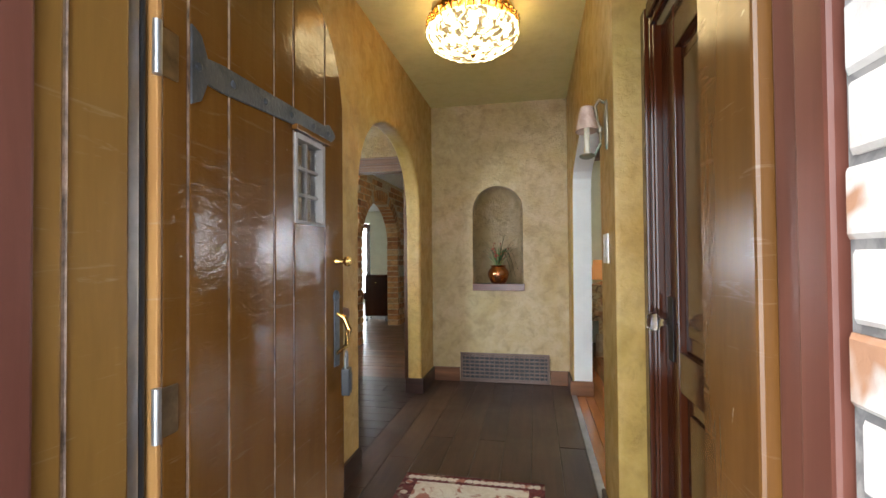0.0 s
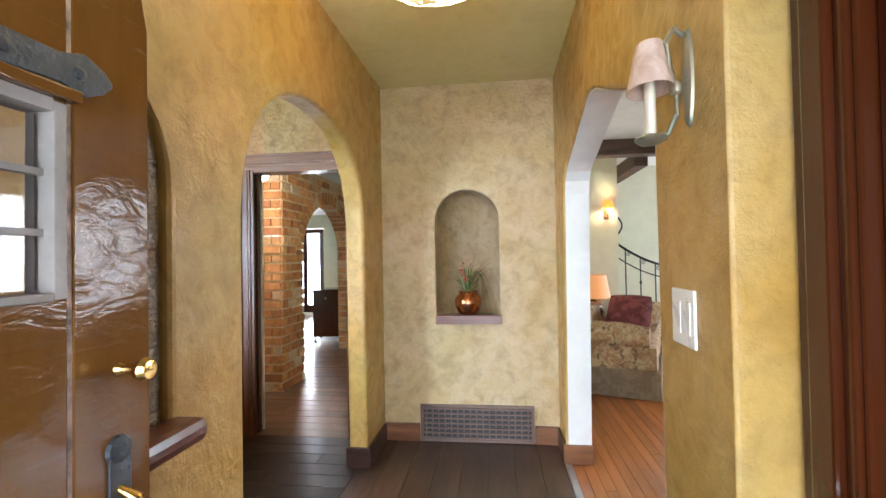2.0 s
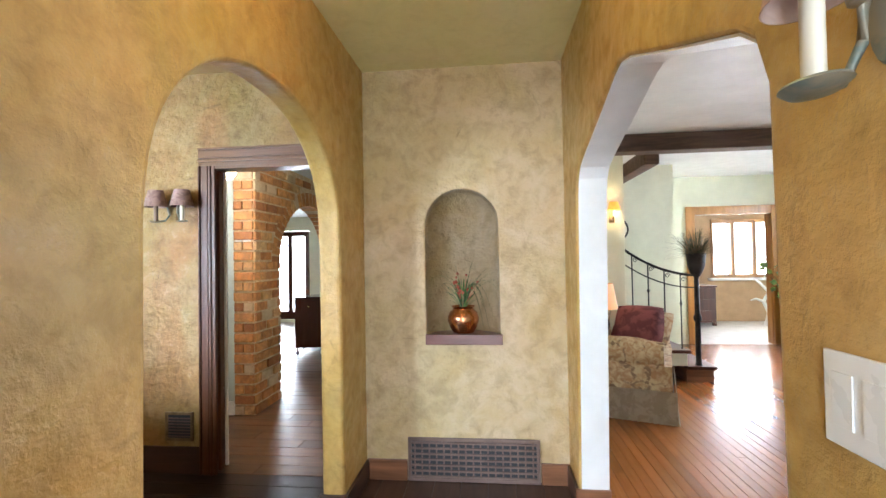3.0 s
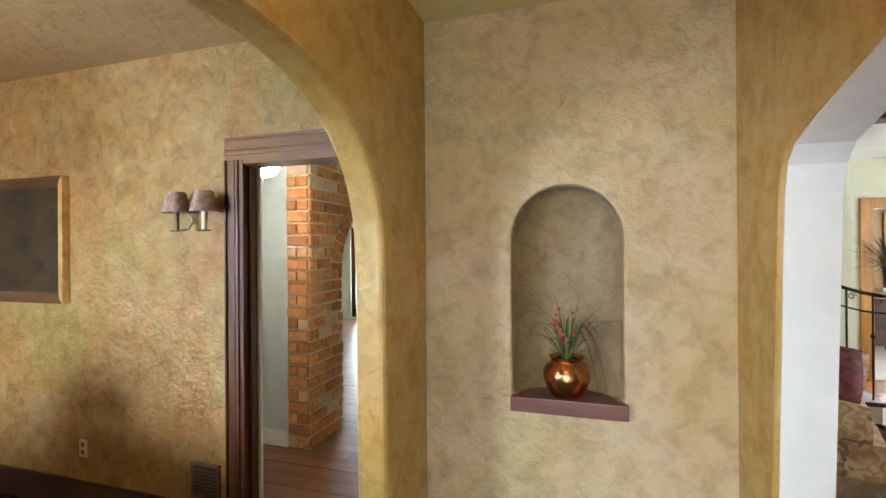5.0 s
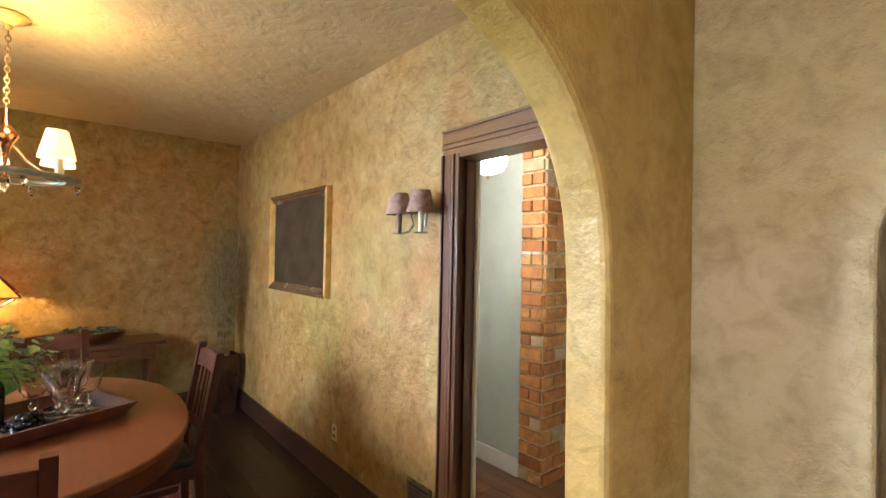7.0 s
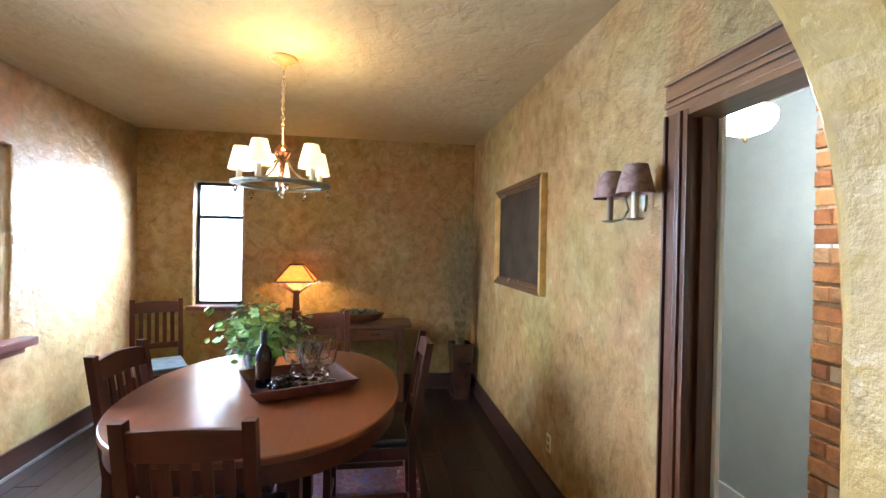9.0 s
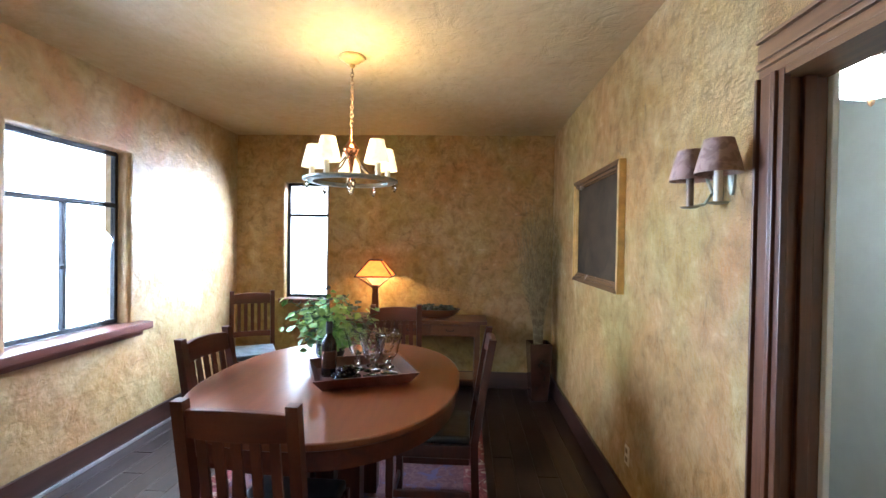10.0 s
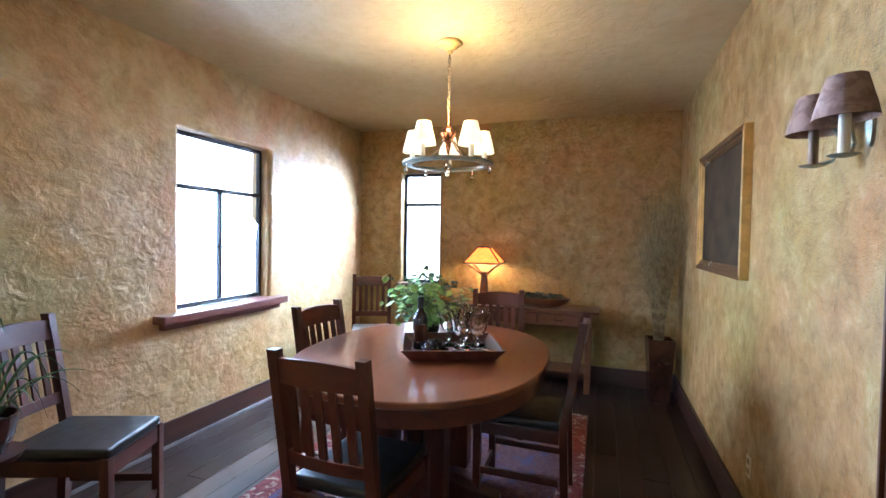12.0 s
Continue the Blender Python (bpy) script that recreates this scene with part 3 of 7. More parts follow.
# dining room walls
win1 = rect(-2.475, -1.625, 0.845, 2.075)
structure(soft_edges(part("wall_dining_south", sheet("y", rect(FAR - 0.15, HL0, 0, 2.72), [win1], SIDE - 0.20, SIDE), M_DININGLIT), 0.03, 4), "rough trowelled ochre plaster wall with a window", "wall")
win2 = rect(2.46, 2.91, 0.855, 2.08)
structure(soft_edges(part("wall_dining_west", sheet("x", rect(SIDE - 0.2, END, 0, 2.72), [win2], FAR - 0.2, FAR), M_DINING), 0.02, 3), "rough trowelled ochre plaster wall with a narrow window", "wall")
structure(part("wall_dining_north", sheet("y", [(FAR, 0.0), (FAR, DC + 0.02), (HL0, DC + 0.02), (HL0, 0.0), (DR, 0.0), (DR, DT), (DL, DT), (DL, 0.0)], [], END - 0.012, END + 0.002), M_DINING), "ochre and rust mottled plaster facing of the dining room", "wall")

# ceilings
structure(part("ceiling_hall", boxed(HL1 - 0.02, CX1, 1.8, END + 0.05, HC, HC + 0.08), M_CEIL_HALL), "yellowish plaster hall ceiling", "ceiling")
structure(part("ceiling_dining", boxed(FAR - 0.1, HL0 + 0.02, SIDE - 0.1, END + 0.05, DC, DC + 0.08), M_CEIL), "cream stipple-trowelled dining room ceiling", "ceiling")

# sub-floors under the planks
structure(part("floor_hall", boxed(HL0, HR1, 1.3, END + 0.1, -0.08, -0.006), M_BLACKPL), "dark joint bed under the hall planks", "floor")
structure(part("floor_dining", boxed(FAR - 0.1, HL0, SIDE - 0.1, END + 0.1, -0.08, -0.006), M_BLACKPL), "dark joint bed under the dining room planks", "floor")

# ---- passage, brick arcade and the garden room behind the end wall ----
BX0, BX1 = -1.17, -0.985
structure(part("floor_passage", boxed(-5.2, 1.0, END + 0.1, 12.6, -0.08, -0.006), M_BLACKPL), "dark joint bed under the passage planks", "floor")
structure(part("ceiling_passage", boxed(-5.2, 1.0, END + 0.10, 12.6, 2.30, 2.38), M_WHITE), "white passage ceiling", "ceiling")
structure(part("wall_passage_north", boxed(-4.2, BX0, 6.28, 6.40, 0, 2.3), M_GREYGREEN), "grey-green painted passage wall", "wall")
structure(part("baseboard_passage", boxed(-4.2, BX0 - 0.002, 6.262, 6.278, 0, 0.12), M_WHITE, bevel=0.004), "white painted baseboard", "baseboard")
structure(part("wall_passage_west", boxed(-4.3, -4.2, END + 0.10, 6.4, 0, 2.3), M_GREYGREEN), "grey-green end of the passage", "wall")
structure(part("wall_passage_east", boxed(0.30, 0.42, END + 0.10, 12.6, 0, 2.3), M_CREAM), "cream painted passage wall", "wall")
brick_arch = [(8.35, 0.0), (8.35, 1.32)] + arc(7.55, 1.32, 0.80, 0.66, 4, 176, 24) + [(6.75, 1.32), (6.75, 0.0)]
structure(part("wall_brick_arcade", sheet("x", [(6.28, 0.0), (6.28, 2.3), (10.6, 2.3), (10.6, 0.0)] + brick_arch, [], BX0, BX1), M_MORTAR), "mortar core of a red brick arcade", "wall")
garden = rect(-3.75, -2.85, 0.06, 2.0)
structure(part("wall_garden_room_north", sheet("y", rect(-5.2, 0.42, 0, 2.3), [garden], 12.0, 12.12), M_CREAM), "cream wall with a glazed garden door", "wall")
structure(part("wall_garden_room_west", boxed(-5.2, -5.1, 6.4, 12.0, 0, 2.3), M_CREAM), "plain cream wall", "wall")

# ---- living room and sunroom ----
structure(part("floor_living", boxed(HR1, 5.8, 1.72, 9.6, -0.08, -0.0045), M_LIVFLOOR), "dark joint bed under the oak strips", "floor")
structure(part("ceiling_living", boxed(HR1 + 0.002, 5.9, 1.62, 9.75, 2.50, 2.58), M_WHITE), "white living room ceiling", "ceiling")
liv_win = rect(6.4, 8.8, 0.85, 2.15)
liv_win_unseen = rect(2.6, 4.6, 0.85, 2.15)
structure(part("wall_living_east", sheet("x", rect(1.62, 9.75, 0, 2.5), [liv_win, liv_win_unseen], 5.65, 5.80), M_CREAM), "pale cream-green wall with a window", "wall")
structure(part("wall_living_south", boxed(CX1 + 0.06, 5.8, 1.62, 1.72, 0, 2.5), M_CREAM), "plain cream wall", "wall")
sun_door = [(5.22, 0.0), (5.22, 1.93), (4.12, 1.93), (4.12, 0.0)]
structure(part("wall_living_north", sheet("y", [(HR0, 0.0), (HR0, 2.5), (5.8, 2.5), (5.8, 0.0)] + sun_door, [], 9.6, 9.72), M_CREAM), "pale cream-green wall with an opening to the sunroom", "wall")
structure(part("wall_stair", boxed(HR1, 3.44, 8.55, 8.67, 0, 2.5), M_CREAM), "pale cream-green wall beside the stair", "wall")
structure(part("wall_stair_return", boxed(3.32, 3.44, 8.67, 9.6, 0, 2.5), M_CREAM), "pale cream-green wall return", "wall")
structure(part("wall_pier", boxed(HR1, 2.47, 7.30, 7.46, 0, 2.5), M_CREAM, bevel=0.01), "cream plaster pier with a sconce", "wall")
structure(part("wall_living_west", boxed(HR1 - 0.14, HR1, END + 0.10, 9.6, 0, 2.5), M_CREAM), "plain cream wall", "wall")
structure(part("floor_sunroom", boxed(3.0, 7.7, 9.6, 12.4, -0.08, 0.0), M_SUNFLOOR), "pale sunlit sunroom floor", "floor")
sun_win = [rect(5.50 + 0.40 * i, 5.84 + 0.40 * i, 0.92, 1.95) for i in range(3)]
structure(part("wall_sunroom_north", sheet("y", rect(3.0, 7.7, 0, 2.5), sun_win, 12.0, 12.12), M_TANWALL), "tan sunroom wall with three windows", "wall")
structure(part("wall_sunroom_west", boxed(3.0, 3.1, 9.72, 12.0, 0, 2.5), M_TANWALL), "tan sunroom wall", "wall")
structure(part("wall_sunroom_east", boxed(7.6, 7.7, 9.72, 12.0, 0, 2.5), M_TANWALL), "tan sunroom wall", "wall")
structure(part("ceiling_sunroom", boxed(3.0, 7.7, 9.72, 12.1, 2.3, 2.38), M_WHITE), "white sunroom ceiling", "ceiling")

# ground outside
structure(part("ground", boxed(-600, 600, -600, 600, -0.30, -0.10), M_GROUND), "garden ground around the house", "ground")
structure(part("porch_slab", boxed(-0.3, 2.3, -0.6, 1.3, -0.1, -0.012), M_EXTMORTAR), "grey porch slab before the entrance", "ground")
structure(part("roof_slab", boxed(-5.3, 7.8, 1.2, 12.8, 2.74, 2.9), M_CEIL), "plain roof slab over the house", "roof")

# ---- skies seen through the openings ----
M_SKY = glowing("bright_overcast_sky", (0.93, 0.98, 1.0), 5.0, (0.9, 0.9, 0.9))
for place, size in (((-8.0, -2.5, 1.6), (21, 0.05, 9)), ((-8.0, 4.2, 1.6), (0.05, 13, 9)), ((1.0, 16.0, 2.0), (20, 0.05, 7)), ((9.5, 6.5, 2.0), (0.05, 12, 7))):
    bm = boxed(-size[0] / 2, size[0] / 2, -size[1] / 2, size[1] / 2, -size[2] / 2, size[2] / 2)
    ob = structure(part("backdrop", bm, M_SKY), "bright overcast sky beyond the windows", "backdrop")
    ob.matrix_basis = pose(*place)

# ---- trim: casings, baseboards ----
def casing_profile(face, out, width, at, up, run, length, flip=1):
    """Stepped moulding: three laths of different depth side by side."""
    bm = bmesh.new()
    for f0, f1, d in ((0.0, 0.10, 0.032), (0.10, 0.16, 0.020), (0.16, 0.56, 0.024), (0.56, 0.62, 0.017), (0.62, 0.78, 0.029), (0.78, 1.0, 0.019)):
        a = Vector(at) + Vector(up) * (width * f0)
        b = a + Vector(up) * (width * (f1 - f0)) + Vector(run) * length + Vector(out) * d
        box(bm, min(a.x, b.x), max(a.x, b.x), min(a.y, b.y), max(a.y, b.y), min(a.z, b.z), max(a.z, b.z))
    return bm


# dining side of the passage doorway (stepping out of the wall towards the room)
F = END - 0.012
dc = structure(part("trim_door_casing", casing_profile(0, (0, -1, 0), 0.107, (DL - 0.067, F, 0), (1, 0, 0), (0, 0, 1), DT - 0.001), M_CASING, bevel=0.003), "dark stained oak door casing", "trim")
structure(part("trim_door_head", casing_profile(0, (0, -1, 0), 0.115, (DL - 0.070, F + 0.001, DT + 0.115), (0, 0, -1), (1, 0, 0), DR - DL + 0.18), M_CASINGH, bevel=0.003), "dark stained oak door head", "trim")
structure(part("trim_door_casing_right", casing_profile(0, (0, -1, 0), 0.105, (DR + 0.11, F, 0), (-1, 0, 0), (0, 0, 1), DT), M_CASING, bevel=0.003), "dark stained oak door casing", "trim")
for x0, x1 in ((DL - 0.006, DL + 0.016), (DR - 0.016, DR + 0.006)):
    structure(part("trim_door_jamb", boxed(x0, x1, END - 0.03, END + 0.105, 0, DT), M_CASING, bevel=0.003), "dark stained oak door jamb", "trim")
structure(part("trim_door_stop", boxed(DL + 0.016, DL + 0.034, END + 0.03, END + 0.065, 0, DT - 0.02), M_CASING, bevel=0.004), "dark stained oak door stop", "trim")
structure(part("trim_door_jamb_head", boxed(DL + 0.016, DR - 0.016, END - 0.028, END + 0.105, DT - 0.02, DT + 0.004), M_CASINGH), "dark stained oak jamb head", "trim")
structure(part("trim_passage_casing", boxed(DL + 0.002, DL + 0.030, END + 0.107, END + 0.125, 0, DT + 0.1), M_WHITE, bevel=0.004), "white painted casing on the passage side", "trim")


def baseboard(name, x0, x1, y0, y1, h, mat, label):
    bm = boxed(x0, x1, y0, y1, 0, h)
    return structure(part(name, bm, mat, bevel=0.006), label, "baseboard")


baseboard("baseboard_dining_north", FAR + 0.02, DL - 0.069, F - 0.02, F, 0.17, M_BASE, "dark stained baseboard")
baseboard("baseboard_dining_west", FAR, FAR + 0.02, SIDE + 0.02, F - 0.002, 0.165, M_BASE, "dark stained baseboard")
baseboard("baseboard_dining_south", FAR + 0.021, HL0 - 0.002, SIDE, SIDE + 0.02, 0.165, M_BASE, "dark stained baseboard")
structure(part("trim_shoe_dining_south", boxed(FAR + 0.022, HL0 - 0.003, SIDE + 0.021, SIDE + 0.036, 0, 0.022), M_STEEL, bevel=0.005), "pale worn shoe moulding", "trim")
baseboard("baseboard_end_left", HL1 + 0.002, 0.563, END - 0.02, END - 0.001, 0.125, M_BASE2, "red-brown wooden baseboard")
baseboard("baseboard_end_right", 1.363, HR0 - 0.002, END - 0.02, END - 0.001, 0.125, M_BASE2, "red-brown wooden baseboard")
baseboard("baseboard_arch_jamb", HL0 - 0.015, HL1 + 0.016, 4.785, 4.81, 0.125, M_BASE, "dark wooden baseboard round the arch jamb")
baseboard("baseboard_arch_return", HL1 + 0.001, HL1 + 0.018, 4.811, END - 0.022, 0.125, M_BASE, "dark wooden baseboard")
baseboard("baseboard_arch_near", HL1 + 0.001, HL1 + 0.018, 1.93, 3.44, 0.125, M_BASE, "dark wooden baseboard")
baseboard("baseboard_opening_jamb", HR0 - 0.018, HR1 + 0.012, 4.945, 4.965, 0.12, M_BASE2, "red-brown wooden baseboard round the jamb")
baseboard("baseboard_opening_return", HR0 - 0.018, HR0 - 0.001, 4.966, END - 0.022, 0.125, M_BASE, "dark wooden baseboard")
baseboard("baseboard_opening_near", HR0 - 0.018, HR0 - 0.001, 2.93, 3.225, 0.125, M_BASE, "dark wooden baseboard")
structure(part("trim_threshold", boxed(HR0 - 0.01, HR0 + 0.03, 3.25, 4.94, -0.004, 0.008), M_STEEL, bevel=0.003), "thin worn metal threshold strip", "trim")

# closet door and its casing
bm = bmesh.new()
for y0, y1, d in ((2.775, 2.80, 0.022), (2.80, 2.855, 0.034), (2.855, 2.895, 0.020)):
    box(bm, CX0 - d, CX0, y0, y1, 0, 1.98 - (0 if d > 0.03 else 0.03))
box(bm, CX0 - 0.014, CX1, 2.764, 2.776, 0, 1.91)
structure(part("trim_closet_casing", bm, M_MAHOG, bevel=0.006), "dark mahogany moulded door casing", "trim")
bm = bmesh.new()
for z0, z1, d in ((1.905, 1.93, 0.022), (1.93, 1.98, 0.034)):
    box(bm, CX0 - d, CX0, 1.98, 2.774, z0, z1)
structure(part("trim_closet_head", bm, M_MAHOG, bevel=0.006), "dark mahogany moulded door head", "trim")


def closet_door():
    d = tagged(new("door_1"), "dark mahogany panelled closet door, closed", "door", kind="structure")
    part("stile", boxed(CX0 + 0.01, CX0 + 0.05, 2.63, 2.762, 0.01, 1.895), M_MAHOG, d, bevel=0.004)
    part("stile", boxed(CX0 + 0.01, CX0 + 0.05, 2.022, 2.15, 0.0101, 1.895), M_MAHOG, d, bevel=0.004)
    for z0, z1 in ((0.01, 0.22), (0.72, 0.84), (1.76, 1.895)):
        part("rail", boxed(CX0 + 0.012, CX0 + 0.048, 2.15, 2.63, z0, z1), M_MAHOG, d, bevel=0.004)
    for z0, z1 in ((0.22, 0.72), (0.84, 1.76)):
        bm = boxed(CX0 + 0.030, CX0 + 0.044, 2.15, 2.63, z0, z1)
        box(bm, CX0 + 0.022, CX0 + 0.031, 2.20, 2.58, z0 + 0.05, z1 - 0.05)
        part("panel", bm, M_MAHOG, d, bevel=0.006)
    plate = part("lock_plate", boxed(CX0 + 0.004, CX0 + 0.010, 2.665, 2.715, 0.80, 1.00), M_IRON, d, "dark iron lock plate", bevel=0.002)
    bm = turned([(0.012, 0), (0.010, 0.02), (0.014, 0.03), (0.026, 0.038), (0.029, 0.052), (0.022, 0.066), (0.001, 0.070)], 12)
    k = part("knob", bm, M_CRYSTAL, d, "faceted crystal door knob")
    k.matrix_basis = pose(CX0 + 0.004, 2.69, 0.92, 0, -90, 0)
    return d


closet_door()

# ---- entrance: frame and open front door ----
def frame_strip(x0, x1, y0, y1, top, mat, name, label):
    return structure(part(name, boxed(x0, x1, y0, y1, 0, top), mat, bevel=0.006), label, "trim")


# The right jamb's shade is put into its darker copy of the wood.
frame_strip(1.505, 1.535, 1.775, 1.965, 2.45, M_JAMBSHADE, "trim_entrance_jamb", "glossy brown varnished entrance jamb")
frame_strip(1.524, 1.555, 1.715, 1.772, 2.45, M_REDFRAME, "trim_entrance_stop", "weathered red-brown entrance frame")
frame_strip(1.516, 1.555, 1.655, 1.713, 2.45, M_REDFRAME, "trim_entrance_mould", "weathered red-brown outer moulding")
frame_strip(0.455, 0.492, 1.745, 1.872, 2.45, M_JAMBW, "trim_entrance_jamb_left", "glossy brown varnished entrance jamb")
frame_strip(0.455, 0.482, 1.874, 1.905, 2.45, M_STEEL, "trim_weather_strip", "grey metal weather strip on the frame")
frame_strip(0.450, 0.502, 1.690, 1.743, 2.45, M_JAMBW, "trim_entrance_stop_left", "brown varnished frame moulding")
frame_strip(0.445, 0.520, 1.62, 1.688, 2.45, M_REDFRAME, "trim_entrance_mould_left", "weathered brown outer moulding")

frame_strip(0.4925, 0.4965, 1.742, 1.752, 2.44, M_WORN_GLINT, "trim_worn_edge", "pale worn paint edge of the entrance jamb")
# Blackened rebate and strip stand for the shaded gap at the hinges.
frame_strip(0.456, 0.480, 1.907, 1.922, 2.44, M_BLACKPL, "trim_rebate_left", "rebate blackened as shade beside the hinges")
frame_strip(0.440, 0.452, 1.924, 1.944, 2.44, M_BLACKPL, "trim_hinge_gap", "black strip standing for the shaded hinge gap")


def front_door():
    """Open inwards a right angle: boards along y, arched at the top, the outside towards the way in."""
    d = tagged(new("door_2"), "open arched plank front door, brown gloss paint, iron strap hinge", "door", kind="structure")
    y0, y1, x0, x1 = 1.945, 2.838, 0.452, 0.494
    cy, spring, rise = (y0 + y1) / 2, 1.66, 0.44

    def top_at(y):
        k = min(1.0, abs(y - cy) / ((y1 - y0) / 2))
        return spring + rise * math.sqrt(max(0.0, 1 - k ** 2.3))

    edges = [y0, 2.018, 2.154, 2.354, 2.462, 2.680, y1]
    wy0, wy1, wz0, wz1 = 2.470, 2.668, 1.245, 1.535
    for a, b in zip(edges, edges[1:]):
        a2, b2 = a + 0.0040, b - 0.0040
        n = 8
        tops = [(a2 + (b2 - a2) * i / n, top_at(a2 + (b2 - a2) * i / n)) for i in range(n + 1)]
        poly = [(a2, 0.012), (b2, 0.012)] + list(reversed(tops))
        holes = [rect(wy0, wy1, wz0, wz1)] if a < wy0 < b or abs(a - 2.462) < 1e-6 else []
        part("board", sheet("x", poly, holes, x0, x1), M_DOOR, d, bevel=0.0035)
    core = [(y0 + 0.004, 0.014), (y1 - 0.004, 0.014)] + [(y1 - 0.004 - (y1 - y0 - 0.008) * i / 24, top_at(y1 - 0.004 - (y1 - y0 - 0.008) * i / 24) - 0.004) for i in range(25)]
    # The pale core shows worn paint plus the groove highlights as colour.
    part("core", sheet("x", core, [rect(wy0, wy1, wz0, wz1)], x0 + 0.006, x1 - 0.0022), M_WORN_GLINT, d, "pale worn paint and painted highlights in the board joints")
    part("hinge_edge", boxed(x0 + 0.002, x1 + 0.001, y0 - 0.012, y0 - 0.0005, 0.02, 1.9), M_BAREWOOD, d, "worn bare wood hinge edge", bevel=0.003)
    # small window: frame, bars, panes
    bm = bmesh.new()
    for q in ((wy0 - 0.004, wy0 + 0.012, wz0, wz1), (wy1 - 0.016, wy1 + 0.004, wz0, wz1), (wy0 + 0.012, wy1 - 0.016, wz0 - 0.002, wz0 + 0.010), (wy0 + 0.012, wy1 - 0.016, wz1 - 0.016, wz1 + 0.004)):
        box(bm, x0 - 0.004, x1 + 0.004, *q)
    wf = part("window_frame", bm, M_LEAD, d, "grey worn frame of the small door window", bevel=0.002)
    hy, hz = (wy1 - wy0 - 0.028) / 2, (wz1 - wz0 - 0.026) / 3
    for i in range(2):
        for j in range(3):
            p0, q0 = wy0 + 0.012 + hy * i, wz0 + 0.010 + hz * j
            part("pane", boxed(x0 + 0.018, x0 + 0.021, p0 + 0.005, p0 + hy - 0.005, q0 + 0.005, q0 + hz - 0.005), M_GLASS, d)
    bm = bmesh.new()
    for i in (1, 2):
        if i == 1:
            box(bm, x0 + 0.012, x0 + 0.030, wy0 + 0.012 + hy - 0.005, wy0 + 0.012 + hy + 0.005, wz0 + 0.01, wz1 - 0.016)
        box(bm, x0 + 0.013, x0 + 0.029, wy0 + 0.012, wy1 - 0.016, wz0 + 0.010 + hz * i - 0.005, wz0 + 0.010 + hz * i + 0.005)
    part("glazing_bars", bm, M_LEAD, d, "grey lead glazing bars")
    part("window_hood", boxed(x1 - 0.004, x1 + 0.020, wy0 - 0.02, wy1 + 0.016, wz1 + 0.004, wz1 + 0.022), M_DOOR, d, bevel=0.003)
    # strap hinge with a forked tip and a scrolled root
    zc = 1.565
    spine = [(2.02, 0.090), (2.05, 0.075), (2.07, 0.030), (2.12, 0.034), (2.30, 0.030), (2.50, 0.026), (2.66, 0.022), (2.70, 0.034), (2.735, 0.018), (2.75, 0.004)]
    poly = [(y, zc + 0.035 * (y - 2.0) + h) for y, h in spine] + [(y, zc + 0.035 * (y - 2.0) - h) for y, h in reversed(spine)]
    strap = part("strap_hinge", sheet("x", poly, [], x1 + 0.0005, x1 + 0.007), M_STRAP, d, "hammered grey iron strap hinge", bevel=0.002)
    for y in (2.04, 2.16, 2.30, 2.44, 2.58, 2.69):
        bm = turned([(0.011, 0), (0.010, 0.004), (0.001, 0.008)], 8)
        s = part("stud", bm, M_STRAP, strap)
        s.matrix_basis = pose(x1 + 0.0065, y, zc + 0.035 * (y - 2.0), 0, 90, 0)
    for z in (1.56, 0.82, 0.25):
        kn = part("butt_hinge", turned([(0.009, -0.055), (0.009, 0.055)], 10), M_STEEL, d, "worn steel butt hinge", smooth=True)
        kn.matrix_basis = pose(x1 + 0.006, y0 - 0.018, z)
        part("hinge_leaf", boxed(x1 + 0.0005, x1 + 0.004, y0 - 0.010, y0 + 0.040, z - 0.05, z + 0.05), M_AGED, d, "tarnished hinge leaf", bevel=0.001)
    # knob, thumb latch, lock box
    bm = turned([(0.013, 0), (0.013, 0.004), (0.010, 0.008), (0.009, 0.034), (0.017, 0.040), (0.020, 0.050), (0.015, 0.060), (0.001, 0.062)], 20)
    k = part("knob", bm, M_BRASS, d, "polished brass knob", smooth=True)
    k.matrix_basis = pose(x1, 2.765, 1.118, 0, 90, 0)
    h = part("latch_handle", rod([(x1 + 0.002, 2.762, 0.92), (x1 + 0.035, 2.764, 0.905), (x1 + 0.052, 2.764, 0.86), (x1 + 0.044, 2.764, 0.80), (x1 + 0.004, 2.762, 0.77)], [0.007, 0.010, 0.012, 0.010, 0.007], 10), M_BRASS, d, "curved brass pull handle", smooth=True)
    part("latch_plate", boxed(x1 + 0.0005, x1 + 0.006, 2.742, 2.786, 0.72, 0.98), M_STRAP, d, "dark iron latch plate", bevel=0.003)
    part("bolt_plate", turned([(0.024, 0.0), (0.022, 0.008), (0.010, 0.012)], 14), M_STRAP, d, "dark iron deadbolt rose").matrix_basis = pose(x1, 2.762, 0.985, 0, 90, 0)
    return d


front_door()


def lock_box():
    t = thing("key_lock_box", "black key lock box hanging on the brass door handle", "lock box")
    part("body", boxed(-0.016, 0.016, -0.024, 0.024, -0.10, 0.0), M_BLACKPL, t, bevel=0.005)
    part("dial_panel", boxed(0.0162, 0.019, -0.018, 0.018, -0.085, -0.02), M_STRAP, t, "grey dial panel", bevel=0.001)
    part("shackle", rod([(0, -0.016, -0.004), (0, -0.016, 0.045), (0, -0.010, 0.058), (0, 0.0, 0.062), (0, 0.010, 0.058), (0, 0.016, 0.045), (0, 0.016, -0.004)], 0.0045, 8), M_STEEL, t, "steel shackle", smooth=True)
    t.matrix_basis = pose(0.536, 2.765, 0.715, 0, 0, 12)


lock_box()


